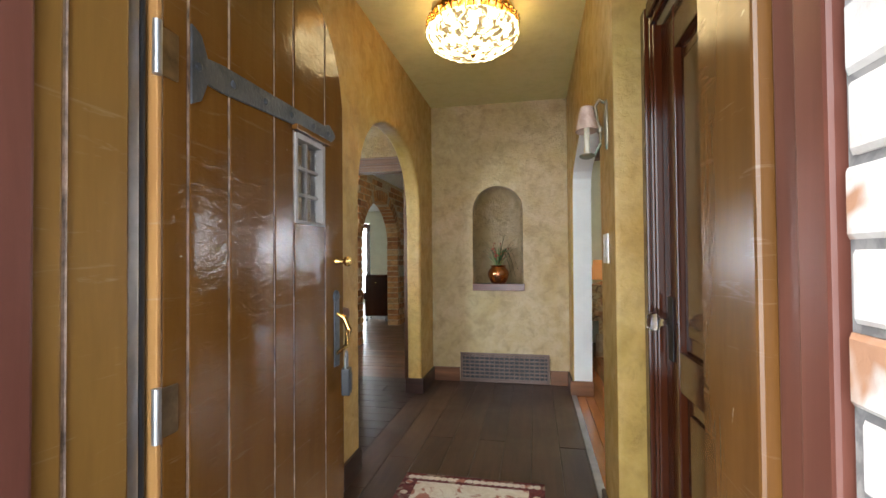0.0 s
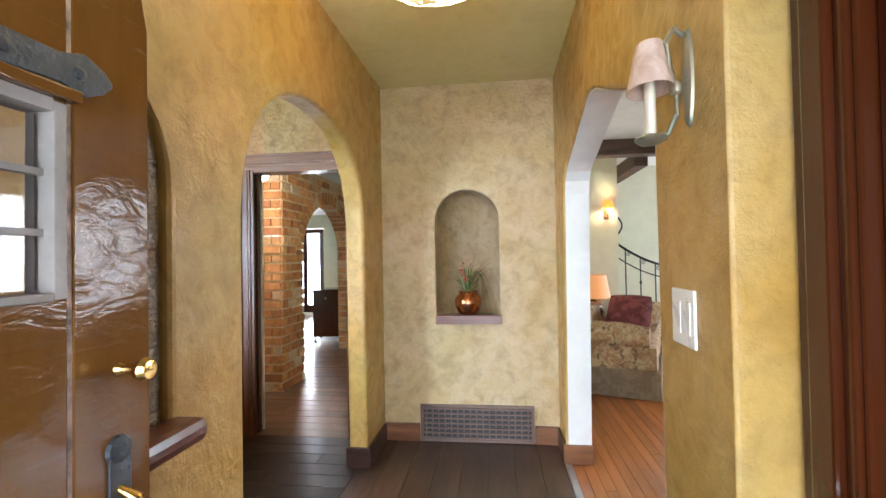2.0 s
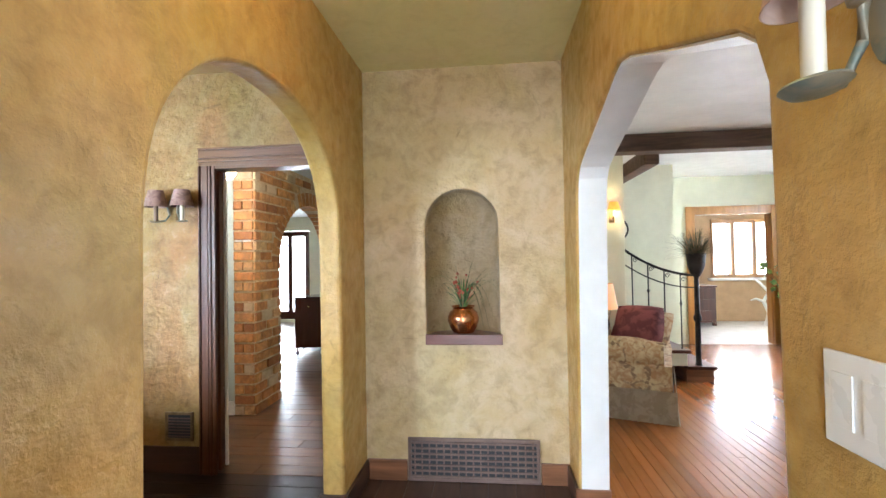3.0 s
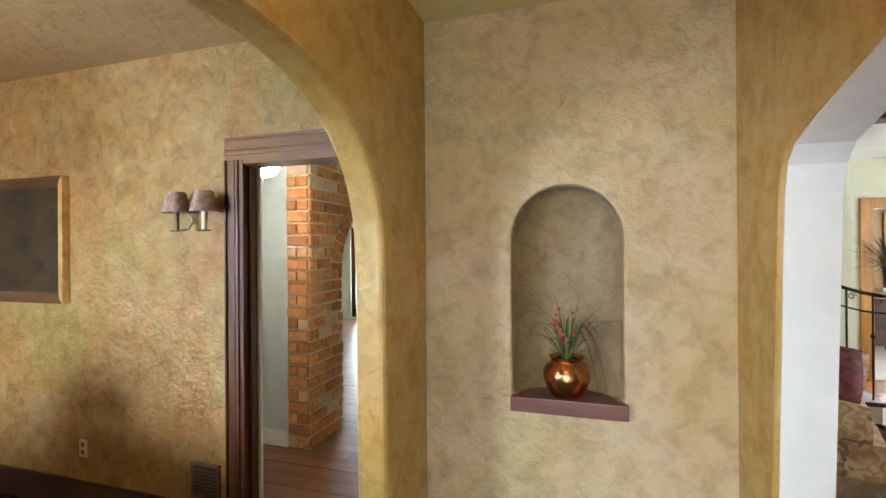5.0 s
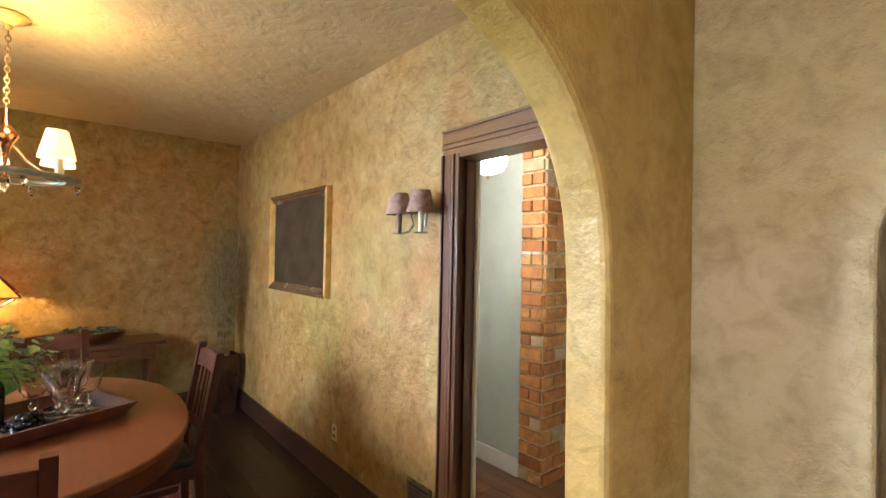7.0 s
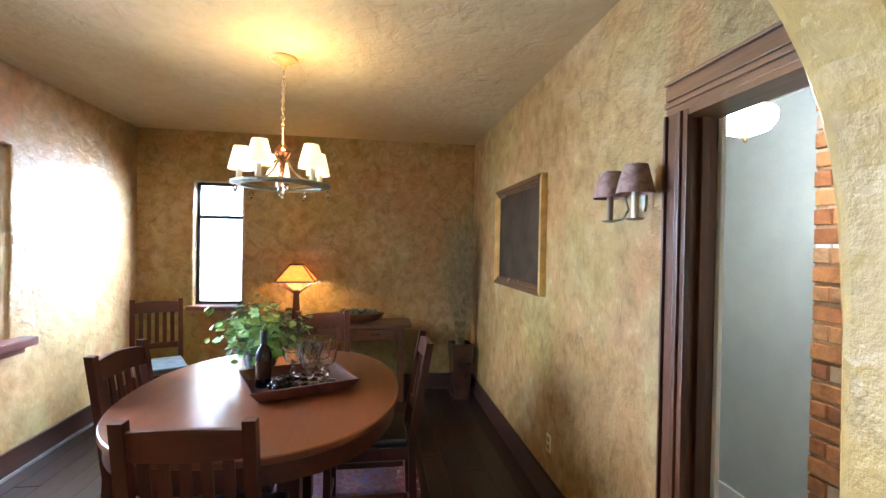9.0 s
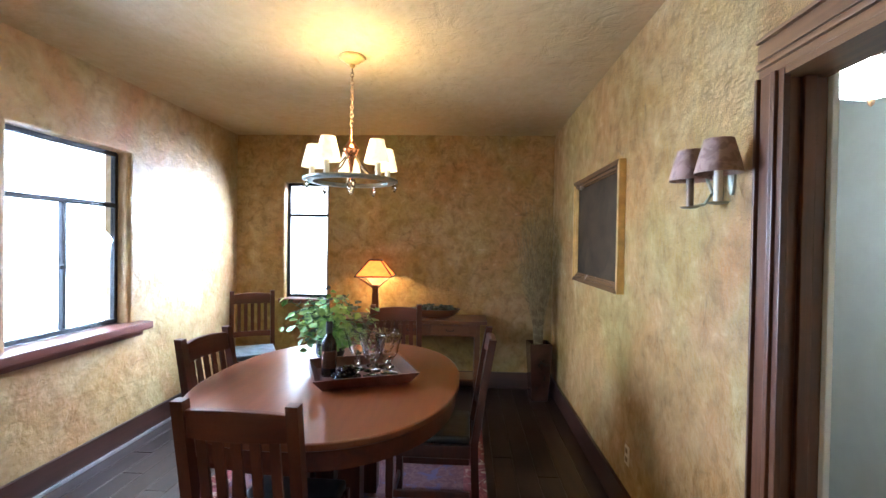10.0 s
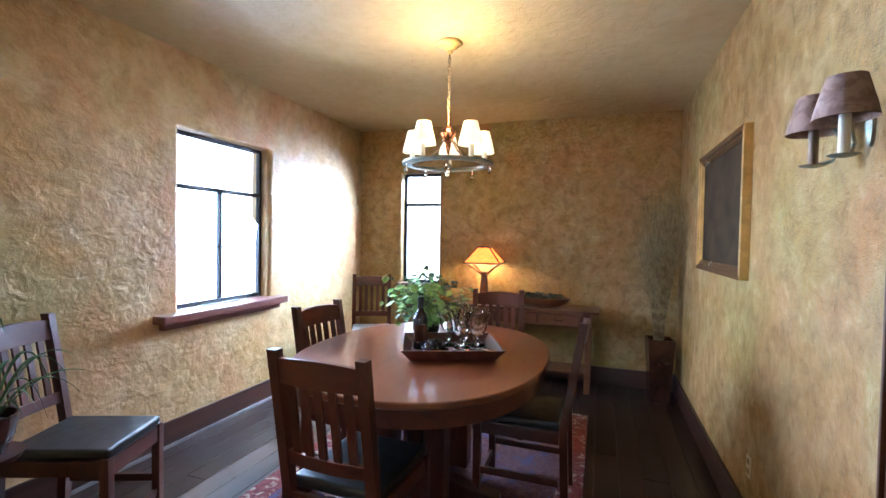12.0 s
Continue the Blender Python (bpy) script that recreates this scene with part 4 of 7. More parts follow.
def alcove_ledge():
    t = thing("alcove_shelf", "dark wooden shelf in a small wall alcove", "shelf")
    part("board", boxed(HL1 - 0.028, HL1 + 0.075, 2.76, 3.165, -0.06, 0.0), M_SHELF, t, bevel=0.022)
    t.matrix_basis = pose(0, 0, 0.90)


alcove_ledge()

# ---- hall fittings ----
def niche_shelf():
    t = thing("niche_shelf", "red-brown wooden shelf set in the wall niche", "shelf")
    pts = [(0.688, END - 0.030), (1.152, END - 0.030), (1.152, END - 0.001), (1.135, END + 0.02)] + [(0.915 + 0.20 * math.cos(radians(180 * i / 12)), END + 0.02 + 0.135 * math.sin(radians(180 * i / 12))) for i in range(13)] + [(0.688, END - 0.001)]
    part("board", sheet("z", pts, [], 0.0, 0.062), M_SHELF, t, bevel=0.004)
    t.matrix_basis = pose(0, 0, 0.824)


niche_shelf()


def leaf_blade(bm, base, tip, sag, width, n=8):
    """One long grassy leaf, arching from base to tip, with a folded section."""
    b, t = Vector(base), Vector(tip)
    d = t - b
    side = d.cross(Vector((0, 0, 1)))
    side = side.normalized() if side.length > 1e-4 else Vector((1, 0, 0))
    rows = []
    for i in range(n + 1):
        s = i / n
        p = b + d * s + Vector((0, 0, sag * 4 * s * (1 - s)))
        w = width * (0.35 + 1.3 * s if s < 0.5 else 2 * (1 - s)) * 0.5 + 0.0006
        rows.append((bm.verts.new(p - side * w), bm.verts.new(p - Vector((0, 0, w * 0.5))), bm.verts.new(p + side * w)))
    for a, c in zip(rows, rows[1:]):
        bm.faces.new((a[0], a[1], c[1], c[0]))
        bm.faces.new((a[1], a[2], c[2], c[1]))
    return bm


def niche_pot():
    t = thing("copper_pot", "hammered copper pot standing in the wall niche", "pot")
    prof = [(0.050, 0), (0.064, 0.004), (0.082, 0.035), (0.095, 0.075), (0.096, 0.098), (0.084, 0.128), (0.068, 0.142), (0.064, 0.150), (0.074, 0.165)]
    part("body", shell(prof, 0.004, 32, wobble=lambda a, z: 0.012 * math.sin(9 * a + 40 * z)), M_COPPER, t, smooth=True)
    part("moss", turned([(0.060, 0.140), (0.040, 0.148), (0.001, 0.152)], 14), M_LEAFDK, t, "dark moss filling")
    t.matrix_basis = pose(0.915, END + 0.045, 0.886)
    p = thing("flower_arrangement", "artificial grass and coral flowers in the copper pot", "flowers")
    rnd = random.Random(4)
    for name, mat, n, lab in (("leaves", M_LEAF, 26, ""), ("dark_leaves", M_LEAFDK, 46, "dark grassy leaves")):
        bm = bmesh.new()
        for i in range(n):
            a, r, h = rnd.uniform(0, 6.28), rnd.uniform(0.03, 0.15), rnd.uniform(0.05, 0.19)
            leaf_blade(bm, (0.012 * math.cos(a), 0.012 * math.sin(a), 0), (r * math.cos(a), r * 0.55 * math.sin(a) - 0.02, h), rnd.uniform(0.01, 0.05), 0.009)
        tagged(part(name, bm, mat, p, lab), kind="stuff")
    for a, r, h, q in ((0.1, 0.24, 0.17, 0.06), (3.0, 0.17, 0.24, 0.07), (0.5, 0.15, 0.04, 0.12), (2.6, 0.12, 0.09, 0.10), (5.6, 0.16, -0.10, 0.16), (0.9, 0.10, 0.29, 0.02), (6.0, 0.19, -0.04, 0.17), (0.2, 0.20, 0.22, 0.05), (3.3, 0.16, 0.10, 0.10), (2.2, 0.08, 0.28, 0.03), (5.9, 0.13, 0.02, 0.14), (0.3, 0.22, 0.12, 0.10), (3.1, 0.20, 0.17, 0.10), (0.0, 0.17, 0.26, 0.04), (5.8, 0.18, -0.12, 0.20)):
        part("long_blade", leaf_blade(bmesh.new(), (0, 0, 0.01), (r * math.cos(a), -0.05 + r * 0.3 * math.sin(a), h), q, 0.0075, 12), M_LEAFDK, p, "long thin dark blade")
    for k in range(13):
        a, rad = rnd.uniform(0, 6.28), rnd.uniform(0.015, 0.10)
        x, y, z = rad * math.cos(a), rad * 0.5 * math.sin(a) - 0.04, rnd.uniform(0.09, 0.215)
        bm = bmesh.new()
        bmesh.ops.create_icosphere(bm, subdivisions=2, radius=rnd.uniform(0.006, 0.010))
        for v in bm.verts:
            v.co *= 1 + 0.55 * noise.noise(v.co * 110 + Vector((x * 50, z * 50, 0)))
        tube(bm, [(0, 0, 0), (-x * 0.4, -y * 0.5, -z * 0.45), (-x, -y, -z)], 0.0012, 5)
        part("flower", bm, M_RED, p, "coral red flower head").matrix_basis = pose(x, y, z)
    p.matrix_basis = pose(0.915, END + 0.042, 1.035)


niche_pot()


def floor_grille():
    t = thing("air_return_grille", "brown slatted metal air grille set low in the wall", "vent grille")
    x0, x1, z0, z1 = 0.568, 1.358, 0.004, 0.262
    # Black sheet on the wall in place of the hollow's shade.
    part("backing", boxed(x0 + 0.01, x1 - 0.01, END - 0.006, END - 0.002, z0 + 0.01, z1 - 0.01), M_BLACKPL, t, "black sheet standing for the grille's shaded hollow")
    bm = bmesh.new()
    for q in ((x0, x1, z1 - 0.02, z1), (x0, x1, z0, z0 + 0.02), (x0, x0 + 0.02, z0 + 0.02, z1 - 0.02), (x1 - 0.02, x1, z0 + 0.02, z1 - 0.02)):
        box(bm, q[0], q[1], END - 0.022, END - 0.0065, q[2], q[3])
    part("frame", bm, M_GRILLE, t, bevel=0.002)
    for i in range(7):
        z = z0 + 0.020 + 0.0335 * i
        part("slat", boxed(x0 + 0.02, x1 - 0.02, END - 0.0175, END - 0.008, z, z + 0.011), M_GRILLE, t)
    for i in range(17):
        x = x0 + 0.02 + (x1 - x0 - 0.04) * (i + 0.5) / 17
        part("bar", boxed(x - 0.004, x + 0.004, END - 0.020, END - 0.0178, z0 + 0.02, z1 - 0.02), M_GRILLE, t)


floor_grille()


def switch_plate():
    t = thing("light_switch", "white double rocker switch plate on the plaster wall", "switch")
    part("plate", boxed(-0.006, 0, -0.058, 0.058, -0.060, 0.060), M_PLASTIC, t, bevel=0.0025)
    for y in (-0.025, 0.025):
        part("rocker", boxed(-0.0082, -0.0062, y - 0.017, y + 0.017, -0.034, 0.034), M_PLASTIC, t, bevel=0.0008)
    t.matrix_basis = pose(HR0 - 0.001, 3.095, 1.160)


switch_plate()


def scroll(cx, cz, r0, r1, turns, n=24, start=0.0, y=0.0):
    return [(cx + (r0 + (r1 - r0) * i / n) * math.cos(start + 6.283 * turns * i / n), y, cz + (r0 + (r1 - r0) * i / n) * math.sin(start + 6.283 * turns * i / n)) for i in range(n + 1)]


def hall_sconce():
    """Local: the wall is the plane x = 0, the arm reaches to -x."""
    t = thing("wall_sconce", "verdigris brass wall sconce with a pink parchment shade", "wall lamp")
    bp = part("backplate", turned([(0.036, 0), (0.034, 0.008), (0.020, 0.014), (0.001, 0.016)], 20), M_VERDI, t, smooth=True)
    bp.matrix_basis = pose(0, 0, 0.0, 0, -90, 0) @ Matrix.Diagonal((2.8, 0.7, 1, 1))
    part("arm", rod([(-0.012, 0, 0.085), (-0.04, 0, 0.10), (-0.062, 0, 0.07), (-0.050, 0, 0.02), (-0.032, 0, -0.03), (-0.036, 0, -0.075), (-0.065, 0, -0.118), (-0.105, 0, -0.126)], [0.006, 0.008, 0.009, 0.008, 0.008, 0.007, 0.006, 0.006], 10), M_VERDI, t, smooth=True)
    part("boss", turned([(0.001, -0.016), (0.014, -0.010), (0.017, 0), (0.014, 0.010), (0.001, 0.016)], 12, (-0.036, 0, -0.02)), M_VERDI, t, smooth=True)
    part("drip_pan", turned([(0.008, -0.012), (0.030, -0.008), (0.042, 0.0), (0.040, 0.003), (0.012, -0.002)], 24, (-0.105, 0, -0.119)), M_VERDI, t, smooth=True)
    part("candle_sleeve", turned([(0.0145, 0), (0.0145, 0.125)], 16, (-0.105, 0, -0.118)), M_CANDLE, t, smooth=True)
    part("shade", shell([(0.060, 0.0), (0.034, 0.092)], 0.002, 28, (-0.105, 0, -0.022)), M_PINKSHADE, t, "pink parchment shade", smooth=True)
    t.matrix_basis = pose(HR0 - 0.001, 3.045, 1.655) @ Matrix.Diagonal((0.74, 1.0, 1.03, 1))


hall_sconce()


def ceiling_bowl():
    t = thing("flush_ceiling_light", "lit cut-glass flush ceiling light with a brass lace rim", "ceiling light")
    part("canopy", turned([(0.225, 0), (0.235, -0.012), (0.232, -0.03), (0.215, -0.045)], 40), M_BRASS, t, smooth=True)
    for i in range(40):
        a = 2 * math.pi * i / 40
        bm = rod([(0.222 * math.cos(a), 0.222 * math.sin(a), -0.035), (0.262 * math.cos(a), 0.262 * math.sin(a), -0.062), (0.245 * math.cos(a), 0.245 * math.sin(a), -0.105)], [0.004, 0.007, 0.004], 6)
        part("lace_lobe", bm, M_BRASS, t, "pierced brass rim lobe")
    prof = [(0.225, -0.085), (0.252, -0.105), (0.255, -0.135), (0.235, -0.175), (0.19, -0.205), (0.12, -0.228), (0.05, -0.236), (0.012, -0.238)]
    part("glass_bowl", turned(list(reversed(prof)), 64, (0, 0, 0), lambda a, z: 0.035 * abs(math.sin(4 * a)) + 0.012 * math.sin(24 * a + 60 * z)), M_LAMPGLASS, t, "glowing cut-glass bowl", smooth=True)
    part("finial", turned([(0.001, -0.262), (0.012, -0.255), (0.016, -0.244), (0.010, -0.236)], 14), M_BRASS, t, smooth=True)
    t.matrix_basis = pose(0.91, 3.68, HC)


ceiling_bowl()


def flat_rug(name, label, x0, x1, y0, y1, border, fringe):
    t = thing(name, label, "rug")
    part("border", sheet("z", rect(x0, x1, y0, y1), [rect(x0 + border, x1 - border, y0 + border, y1 - border)], 0.002, 0.011), M_RUGRED, t, "dark red woven border")
    return t


r = flat_rug("entrance_rug", "small red-bordered cream rug on the hall floor", 0.575, 1.275, 2.30, 3.44, 0.075, 0)
part("field", boxed(0.65, 1.20, 2.375, 3.365, 0.002, 0.0105), M_RUGCREAM, r, "cream patterned field")
rnd = random.Random(3)
for i in range(40):
    u = i / 39
    if i < 20:
        x, y = 0.6125 + 0.625 * (i / 19), 3.4025
    else:
        x, y = (0.6125 if i % 2 else 1.2375), 2.4 + 0.95 * ((i - 20) / 19)
    bm = turned([(0.020, 0.011), (0.016, 0.0125), (0.001, 0.013)], 7)
    part("motif", bm, M_RUGCREAM, r, "cream flower motif").matrix_basis = pose(x, y, 0)

# ---- dining room windows ----
def steel_window(name, label, plane, u0, u1, v0, v1, a, transom, mullions):
    """Dark steel casement: frame, transom, mullions, a pane in each light."""
    w = tagged(new(name), label, "window", kind="structure")
    def bar(u, uu, v, vv, d0=-0.018, d1=0.018):
        return boxed(a + d0, a + d1, u, uu, v, vv) if plane == "x" else boxed(u, uu, a + d0, a + d1, v, vv)
    bm = bmesh.new()
    for q in ((u0, u1, v1 - 0.030, v1), (u0, u1, v0, v0 + 0.030), (u0, u0 + 0.028, v0 + 0.03, v1 - 0.03), (u1 - 0.028, u1, v0 + 0.03, v1 - 0.03)):
        t = bar(*q)
        me = bpy.data.meshes.new("tmp")
        t.to_mesh(me)
        bm.from_mesh(me)
        t.free()
        bpy.data.meshes.remove(me)
    part("window_frame", bm, M_IRON, w, "dark steel window frame", bevel=0.003)
    part("transom", bar(u0 + 0.028, u1 - 0.028, transom - 0.016, transom + 0.016), M_IRON, w, bevel=0.003)
    us = [u0 + 0.028] + list(mullions) + [u1 - 0.028]
    for m in mullions:
        part("mullion", bar(m - 0.013, m + 0.013, v0 + 0.03, transom - 0.016), M_IRON, w, bevel=0.003)
        part("latch", bar(m - 0.006, m + 0.05, (v0 + transom) / 2 - 0.01, (v0 + transom) / 2 + 0.012, 0.018, 0.034) if plane == "y" else bar(m - 0.05, m + 0.006, 1.2, 1.22, 0.018, 0.034), M_IRON, w)
    for l, h in zip(us, us[1:]):
        p = part("pane", bar(l, h, v0 + 0.03, transom - 0.016, -0.003, 0.001), M_GLASS, w)
        p.visible_shadow = False
    p = part("pane", bar(u0 + 0.028, u1 - 0.028, transom + 0.016, v1 - 0.03, -0.003, 0.001), M_GLASS, w)
    p.visible_shadow = False
    return w


w1 = steel_window("window_1", "white-bright steel casement window in a plaster reveal", "y", -2.475, -1.625, 0.865, 2.075, SIDE - 0.10, 1.70, [-2.05])
part("window_sill", boxed(-2.60, -1.44, SIDE - 0.19, SIDE + 0.10, -0.055, 0.0), M_SHELF, w1, "brown wooden window sill", bevel=0.01).matrix_basis = pose(0, 0, 0.862)
part("apron", boxed(-2.56, -1.48, SIDE - 0.002, SIDE + 0.05, -0.10, -0.056), M_SHELF, w1, "brown sill moulding", bevel=0.01).matrix_basis = pose(0, 0, 0.862)
w2 = steel_window("window_2", "narrow bright steel window in a plaster reveal", "x", 2.46, 2.91, 0.875, 2.08, FAR - 0.10, 1.74, [])
part("window_sill", boxed(FAR - 0.19, FAR + 0.06, 2.42, 2.95, -0.045, 0.0), M_SHELF, w2, "brown wooden window sill", bevel=0.01).matrix_basis = pose(0, 0, 0.872)

# ---- dining table ----
TX, TY, TZ = -1.645, 3.705, 0.785


def oval(a, b, n=144, k=2.25):
    out = []
    for i in range(n):
        t = 2 * math.pi * i / n
        c, s = math.cos(t), math.sin(t)
        out.append((a * math.copysign(abs(c) ** (2 / k), c), b * math.copysign(abs(s) ** (2 / k), s)))
    return out


def dining_table():
    t = thing("dining_table", "oval cherry pedestal dining table with a polished top", "table")
    bm = bmesh.new()
    rings = [[bm.verts.new((x, y, z)) for x, y in oval(0.79 - d, 0.625 - d)] for d, z in ((0.006, TZ - 0.030), (0.0, TZ - 0.025), (0.0, TZ - 0.006), (0.002, TZ - 0.002), (0.006, TZ))]
    for lo, hi in zip(rings, rings[1:]):
        for i in range(len(lo)):
            bm.faces.new((lo[i - 1], lo[i], hi[i], hi[i - 1]))
    bm.faces.new(list(reversed(rings[0])))
    bm.faces.new(rings[-1])
    part("tabletop", bm, M_TABLE, t, "polished cherry tabletop")
    part("apron", sheet("z", oval(0.772, 0.607), [oval(0.742, 0.577)], TZ - 0.105, TZ - 0.031), M_CHAIRX, t, "dark cherry curved apron")
    for sx in (-1, 1):
        for sy in (-1, 1):
            part("column", boxed(sx * 0.20 - 0.05, sx * 0.20 + 0.05, sy * 0.13 - 0.05, sy * 0.13 + 0.05, 0.10, TZ - 0.031), M_CHAIR, t, bevel=0.004)
    part("cross_rail", boxed(-0.15, 0.15, -0.03, 0.03, 0.30, 0.42), M_CHAIR, t, bevel=0.004)
    for ang in (0, 90, 180, 270):
        l = 0.50 if ang % 180 == 0 else 0.40
        bm = sheet("y", [(0.05, 0.03), (l, 0.03), (l, 0.075), (0.22, 0.105), (0.05, 0.15)], [], -0.045, 0.045)
        part("foot", bm, M_CHAIR, t, bevel=0.006).matrix_basis = pose(0, 0, 0, 0, 0, ang)
        part("foot_pad", boxed(l - 0.09, l - 0.01, -0.04, 0.04, 0.012, 0.03), M_CHAIR, t).matrix_basis = pose(0, 0, 0, 0, 0, ang)
    t.matrix_basis = pose(TX, TY, 0)


dining_table()


def dining_chair(seat_mat, label):
    """Mission chair; local: seat centre over the origin, front towards +y, the back at -y."""
    c = thing("dining_chair", label, "chair", "chairs round the table")
    W, D, S, T = 0.178, 0.215, 0.455, 0.985
    lean = 0.085
    for sx in (-1, 1):
        bm = bmesh.new()
        rows = []
        for z, y in ((0.012, -D - 0.015), (S, -D), (0.72, -D - 0.040), (T, -D - lean)):
            rows.append([bm.verts.new((sx * W + dx, y + dy, z)) for dx, dy in ((-0.019, -0.019), (0.019, -0.019), (0.019, 0.019), (-0.019, 0.019))])
        for a, b in zip(rows, rows[1:]):
            for i in range(4):
                bm.faces.new((a[i], a[(i + 1) % 4], b[(i + 1) % 4], b[i]))
        bm.faces.new(list(reversed(rows[0])))
        bm.faces.new(rows[-1])
        part("back_post", bm, M_CHAIR, c, bevel=0.004)
        part("front_leg", boxed(sx * W - 0.019, sx * W + 0.019, D - 0.019, D + 0.019, 0.012, S), M_CHAIR, c, bevel=0.004)
        part("side_rail", boxed(sx * W - 0.011, sx * W + 0.011, -D + 0.02, D - 0.02, S - 0.075, S - 0.012), M_CHAIR, c, bevel=0.003)
        part("side_stretcher", boxed(sx * W - 0.009, sx * W + 0.009, -D + 0.02, D - 0.02, 0.17, 0.205), M_CHAIR, c, bevel=0.003)
    part("front_rail", boxed(-W + 0.02, W - 0.02, D - 0.012, D + 0.012, S - 0.085, S - 0.012), M_CHAIRX, c, bevel=0.003)
    part("back_rail", boxed(-W + 0.02, W - 0.02, -D - 0.010, -D + 0.010, S - 0.07, S - 0.012), M_CHAIR, c, bevel=0.003)
    part("front_stretcher", boxed(-W + 0.02, W - 0.02, D - 0.009, D + 0.009, 0.10, 0.135), M_CHAIR, c, bevel=0.003)

    def back_y(z):
        return -D - 0.04 * (z - S) / (0.72 - S) if z < 0.72 else -D - 0.04 - (lean - 0.04) * (z - 0.72) / (T - 0.72)

    def bowed(z0, z1, thick, bow):
        bm = bmesh.new()
        rows = []
        for i in range(17):
            x = -W + 0.019 + (2 * W - 0.038) * i / 16
            o = -bow * (1 - ((i - 8) / 8) ** 2)
            rows.append([bm.verts.new((x, back_y(z) + o + e, z + (0.012 * (1 - ((i - 8) / 8) ** 2) if z == z1 and z1 > 0.9 else 0))) for z, e in ((z0, -thick), (z1, -thick), (z1, thick), (z0, thick))])
        for a, b in zip(rows, rows[1:]):
            for i in range(4):
                bm.faces.new((a[i], b[i], b[(i + 1) % 4], a[(i + 1) % 4]))
        bm.faces.new(rows[0])
        bm.faces.new(list(reversed(rows[-1])))
        bmesh.ops.recalc_face_normals(bm, faces=bm.faces)
        return bm

    part("crest_rail", bowed(0.865, 0.955, 0.011, 0.018), M_CHAIRX, c, bevel=0.003)
    part("lower_rail", bowed(0.560, 0.610, 0.010, 0.018), M_CHAIRX, c, bevel=0.003)
    for i in range(5):
        x = -0.116 + 0.058 * i
        o = -0.018 * (1 - (x / 0.16) ** 2)
        bm = bmesh.new()
        rows = []
        for z in (0.608, 0.72, 0.867):
            rows.append([bm.verts.new((x + dx, back_y(z) + o + dy, z)) for dx, dy in ((-0.016, -0.005), (0.016, -0.005), (0.016, 0.005), (-0.016, 0.005))])
        for a, b in zip(rows, rows[1:]):
            for k in range(4):
                bm.faces.new((a[k], a[(k + 1) % 4], b[(k + 1) % 4], b[k]))
        part("slat", bm, M_CHAIR, c)
    bm = boxed(-W - 0.005, W + 0.005, -D + 0.022, D + 0.014, S - 0.010, S + 0.035)
    seat = part("seat", bm, seat_mat, c, "padded leather seat", bevel=0.016, smooth=True, segs=4)
    return c


LBL = "dark cherry slatted chair, black leather seat"
first = dining_chair(M_LEATHER, LBL + ", at the table's end")
first.matrix_basis = pose(-0.985, 3.685, 0, 0, 0, 88)


def seat_at(x, y, turn, label):
    c = copy_thing(first, pose(x, y, 0, 0, 0, turn))
    tagged(c, label)
    return c


seat_at(-1.625, 3.300, -6, LBL + ", tucked under the table")
seat_at(-1.835, 4.195, 180, LBL + ", drawn out beside the table")
seat_at(-2.555, 3.87, -80, LBL + ", at the table's far end")
seat_at(-0.765, 2.405, 22, LBL + ", near the window wall")
corner_chair = dining_chair(M_BLUESEAT, "dark cherry mission chair with a shiny seat in the room corner")
corner_chair.matrix_basis = pose(-3.32, 2.46, 0, 0, 0, -62)

# rug under the table
r = flat_rug("dining_rug", "red patterned rug with pale fringe under the dining table", -3.05, -0.42, 2.815, 4.50, 0.14, 0)
part("field", boxed(-2.91, -0.56, 2.955, 4.36, 0.002, 0.0105), M_RUG, r, "red and blue patterned field")
bm = bmesh.new()
rnd = random.Random(9)
for i in range(150):
    y = 2.82 + 1.675 * i / 149
    tube(bm, [(-3.045, y, 0.006), (-3.075, y + rnd.uniform(-0.008, 0.008), 0.006), (-3.105, y + rnd.uniform(-0.015, 0.015), 0.004)], 0.0022, 4)
tagged(part("fringe", bm, M_RUGCREAM, r, "pale knotted fringe"), kind="stuff")

# ---- on the table ----
def wooden_tray():
    t = thing("wooden_tray", "square dark wooden tray with flared sides on the table", "tray")
    s0, s1, h = 0.205, 0.248, 0.055
    part("base", boxed(-s0, s0, -s0, s0, 0.0, 0.010), M_SHELF, t)
    for k in range(4):
        bm = bmesh.new()
        a = [bm.verts.new(p) for p in ((-s0, -s0, 0.0), (s0, -s0, 0.0), (s1, -s1, h), (-s1, -s1, h))]
        b = [bm.verts.new(p) for p in ((-s0 + 0.008, -s0 + 0.010, 0.008), (s0 - 0.008, -s0 + 0.010, 0.008), (s1 - 0.012, -s1 + 0.012, h), (-s1 + 0.012, -s1 + 0.012, h))]
        bm.faces.new(a), bm.faces.new(b)
        for i in range(4):
            bm.faces.new((a[i], a[(i + 1) % 4], b[(i + 1) % 4], b[i]))
        bmesh.ops.recalc_face_normals(bm, faces=bm.faces)
        part("side", bm, M_SHELF, t).matrix_basis = pose(0, 0, 0, 0, 0, 90 * k)
    t.matrix_basis = pose(-1.642, 3.826, TZ + 0.001, 0, 0, 23) @ Matrix.Diagonal((0.86, 1.02, 1, 1))


wooden_tray()


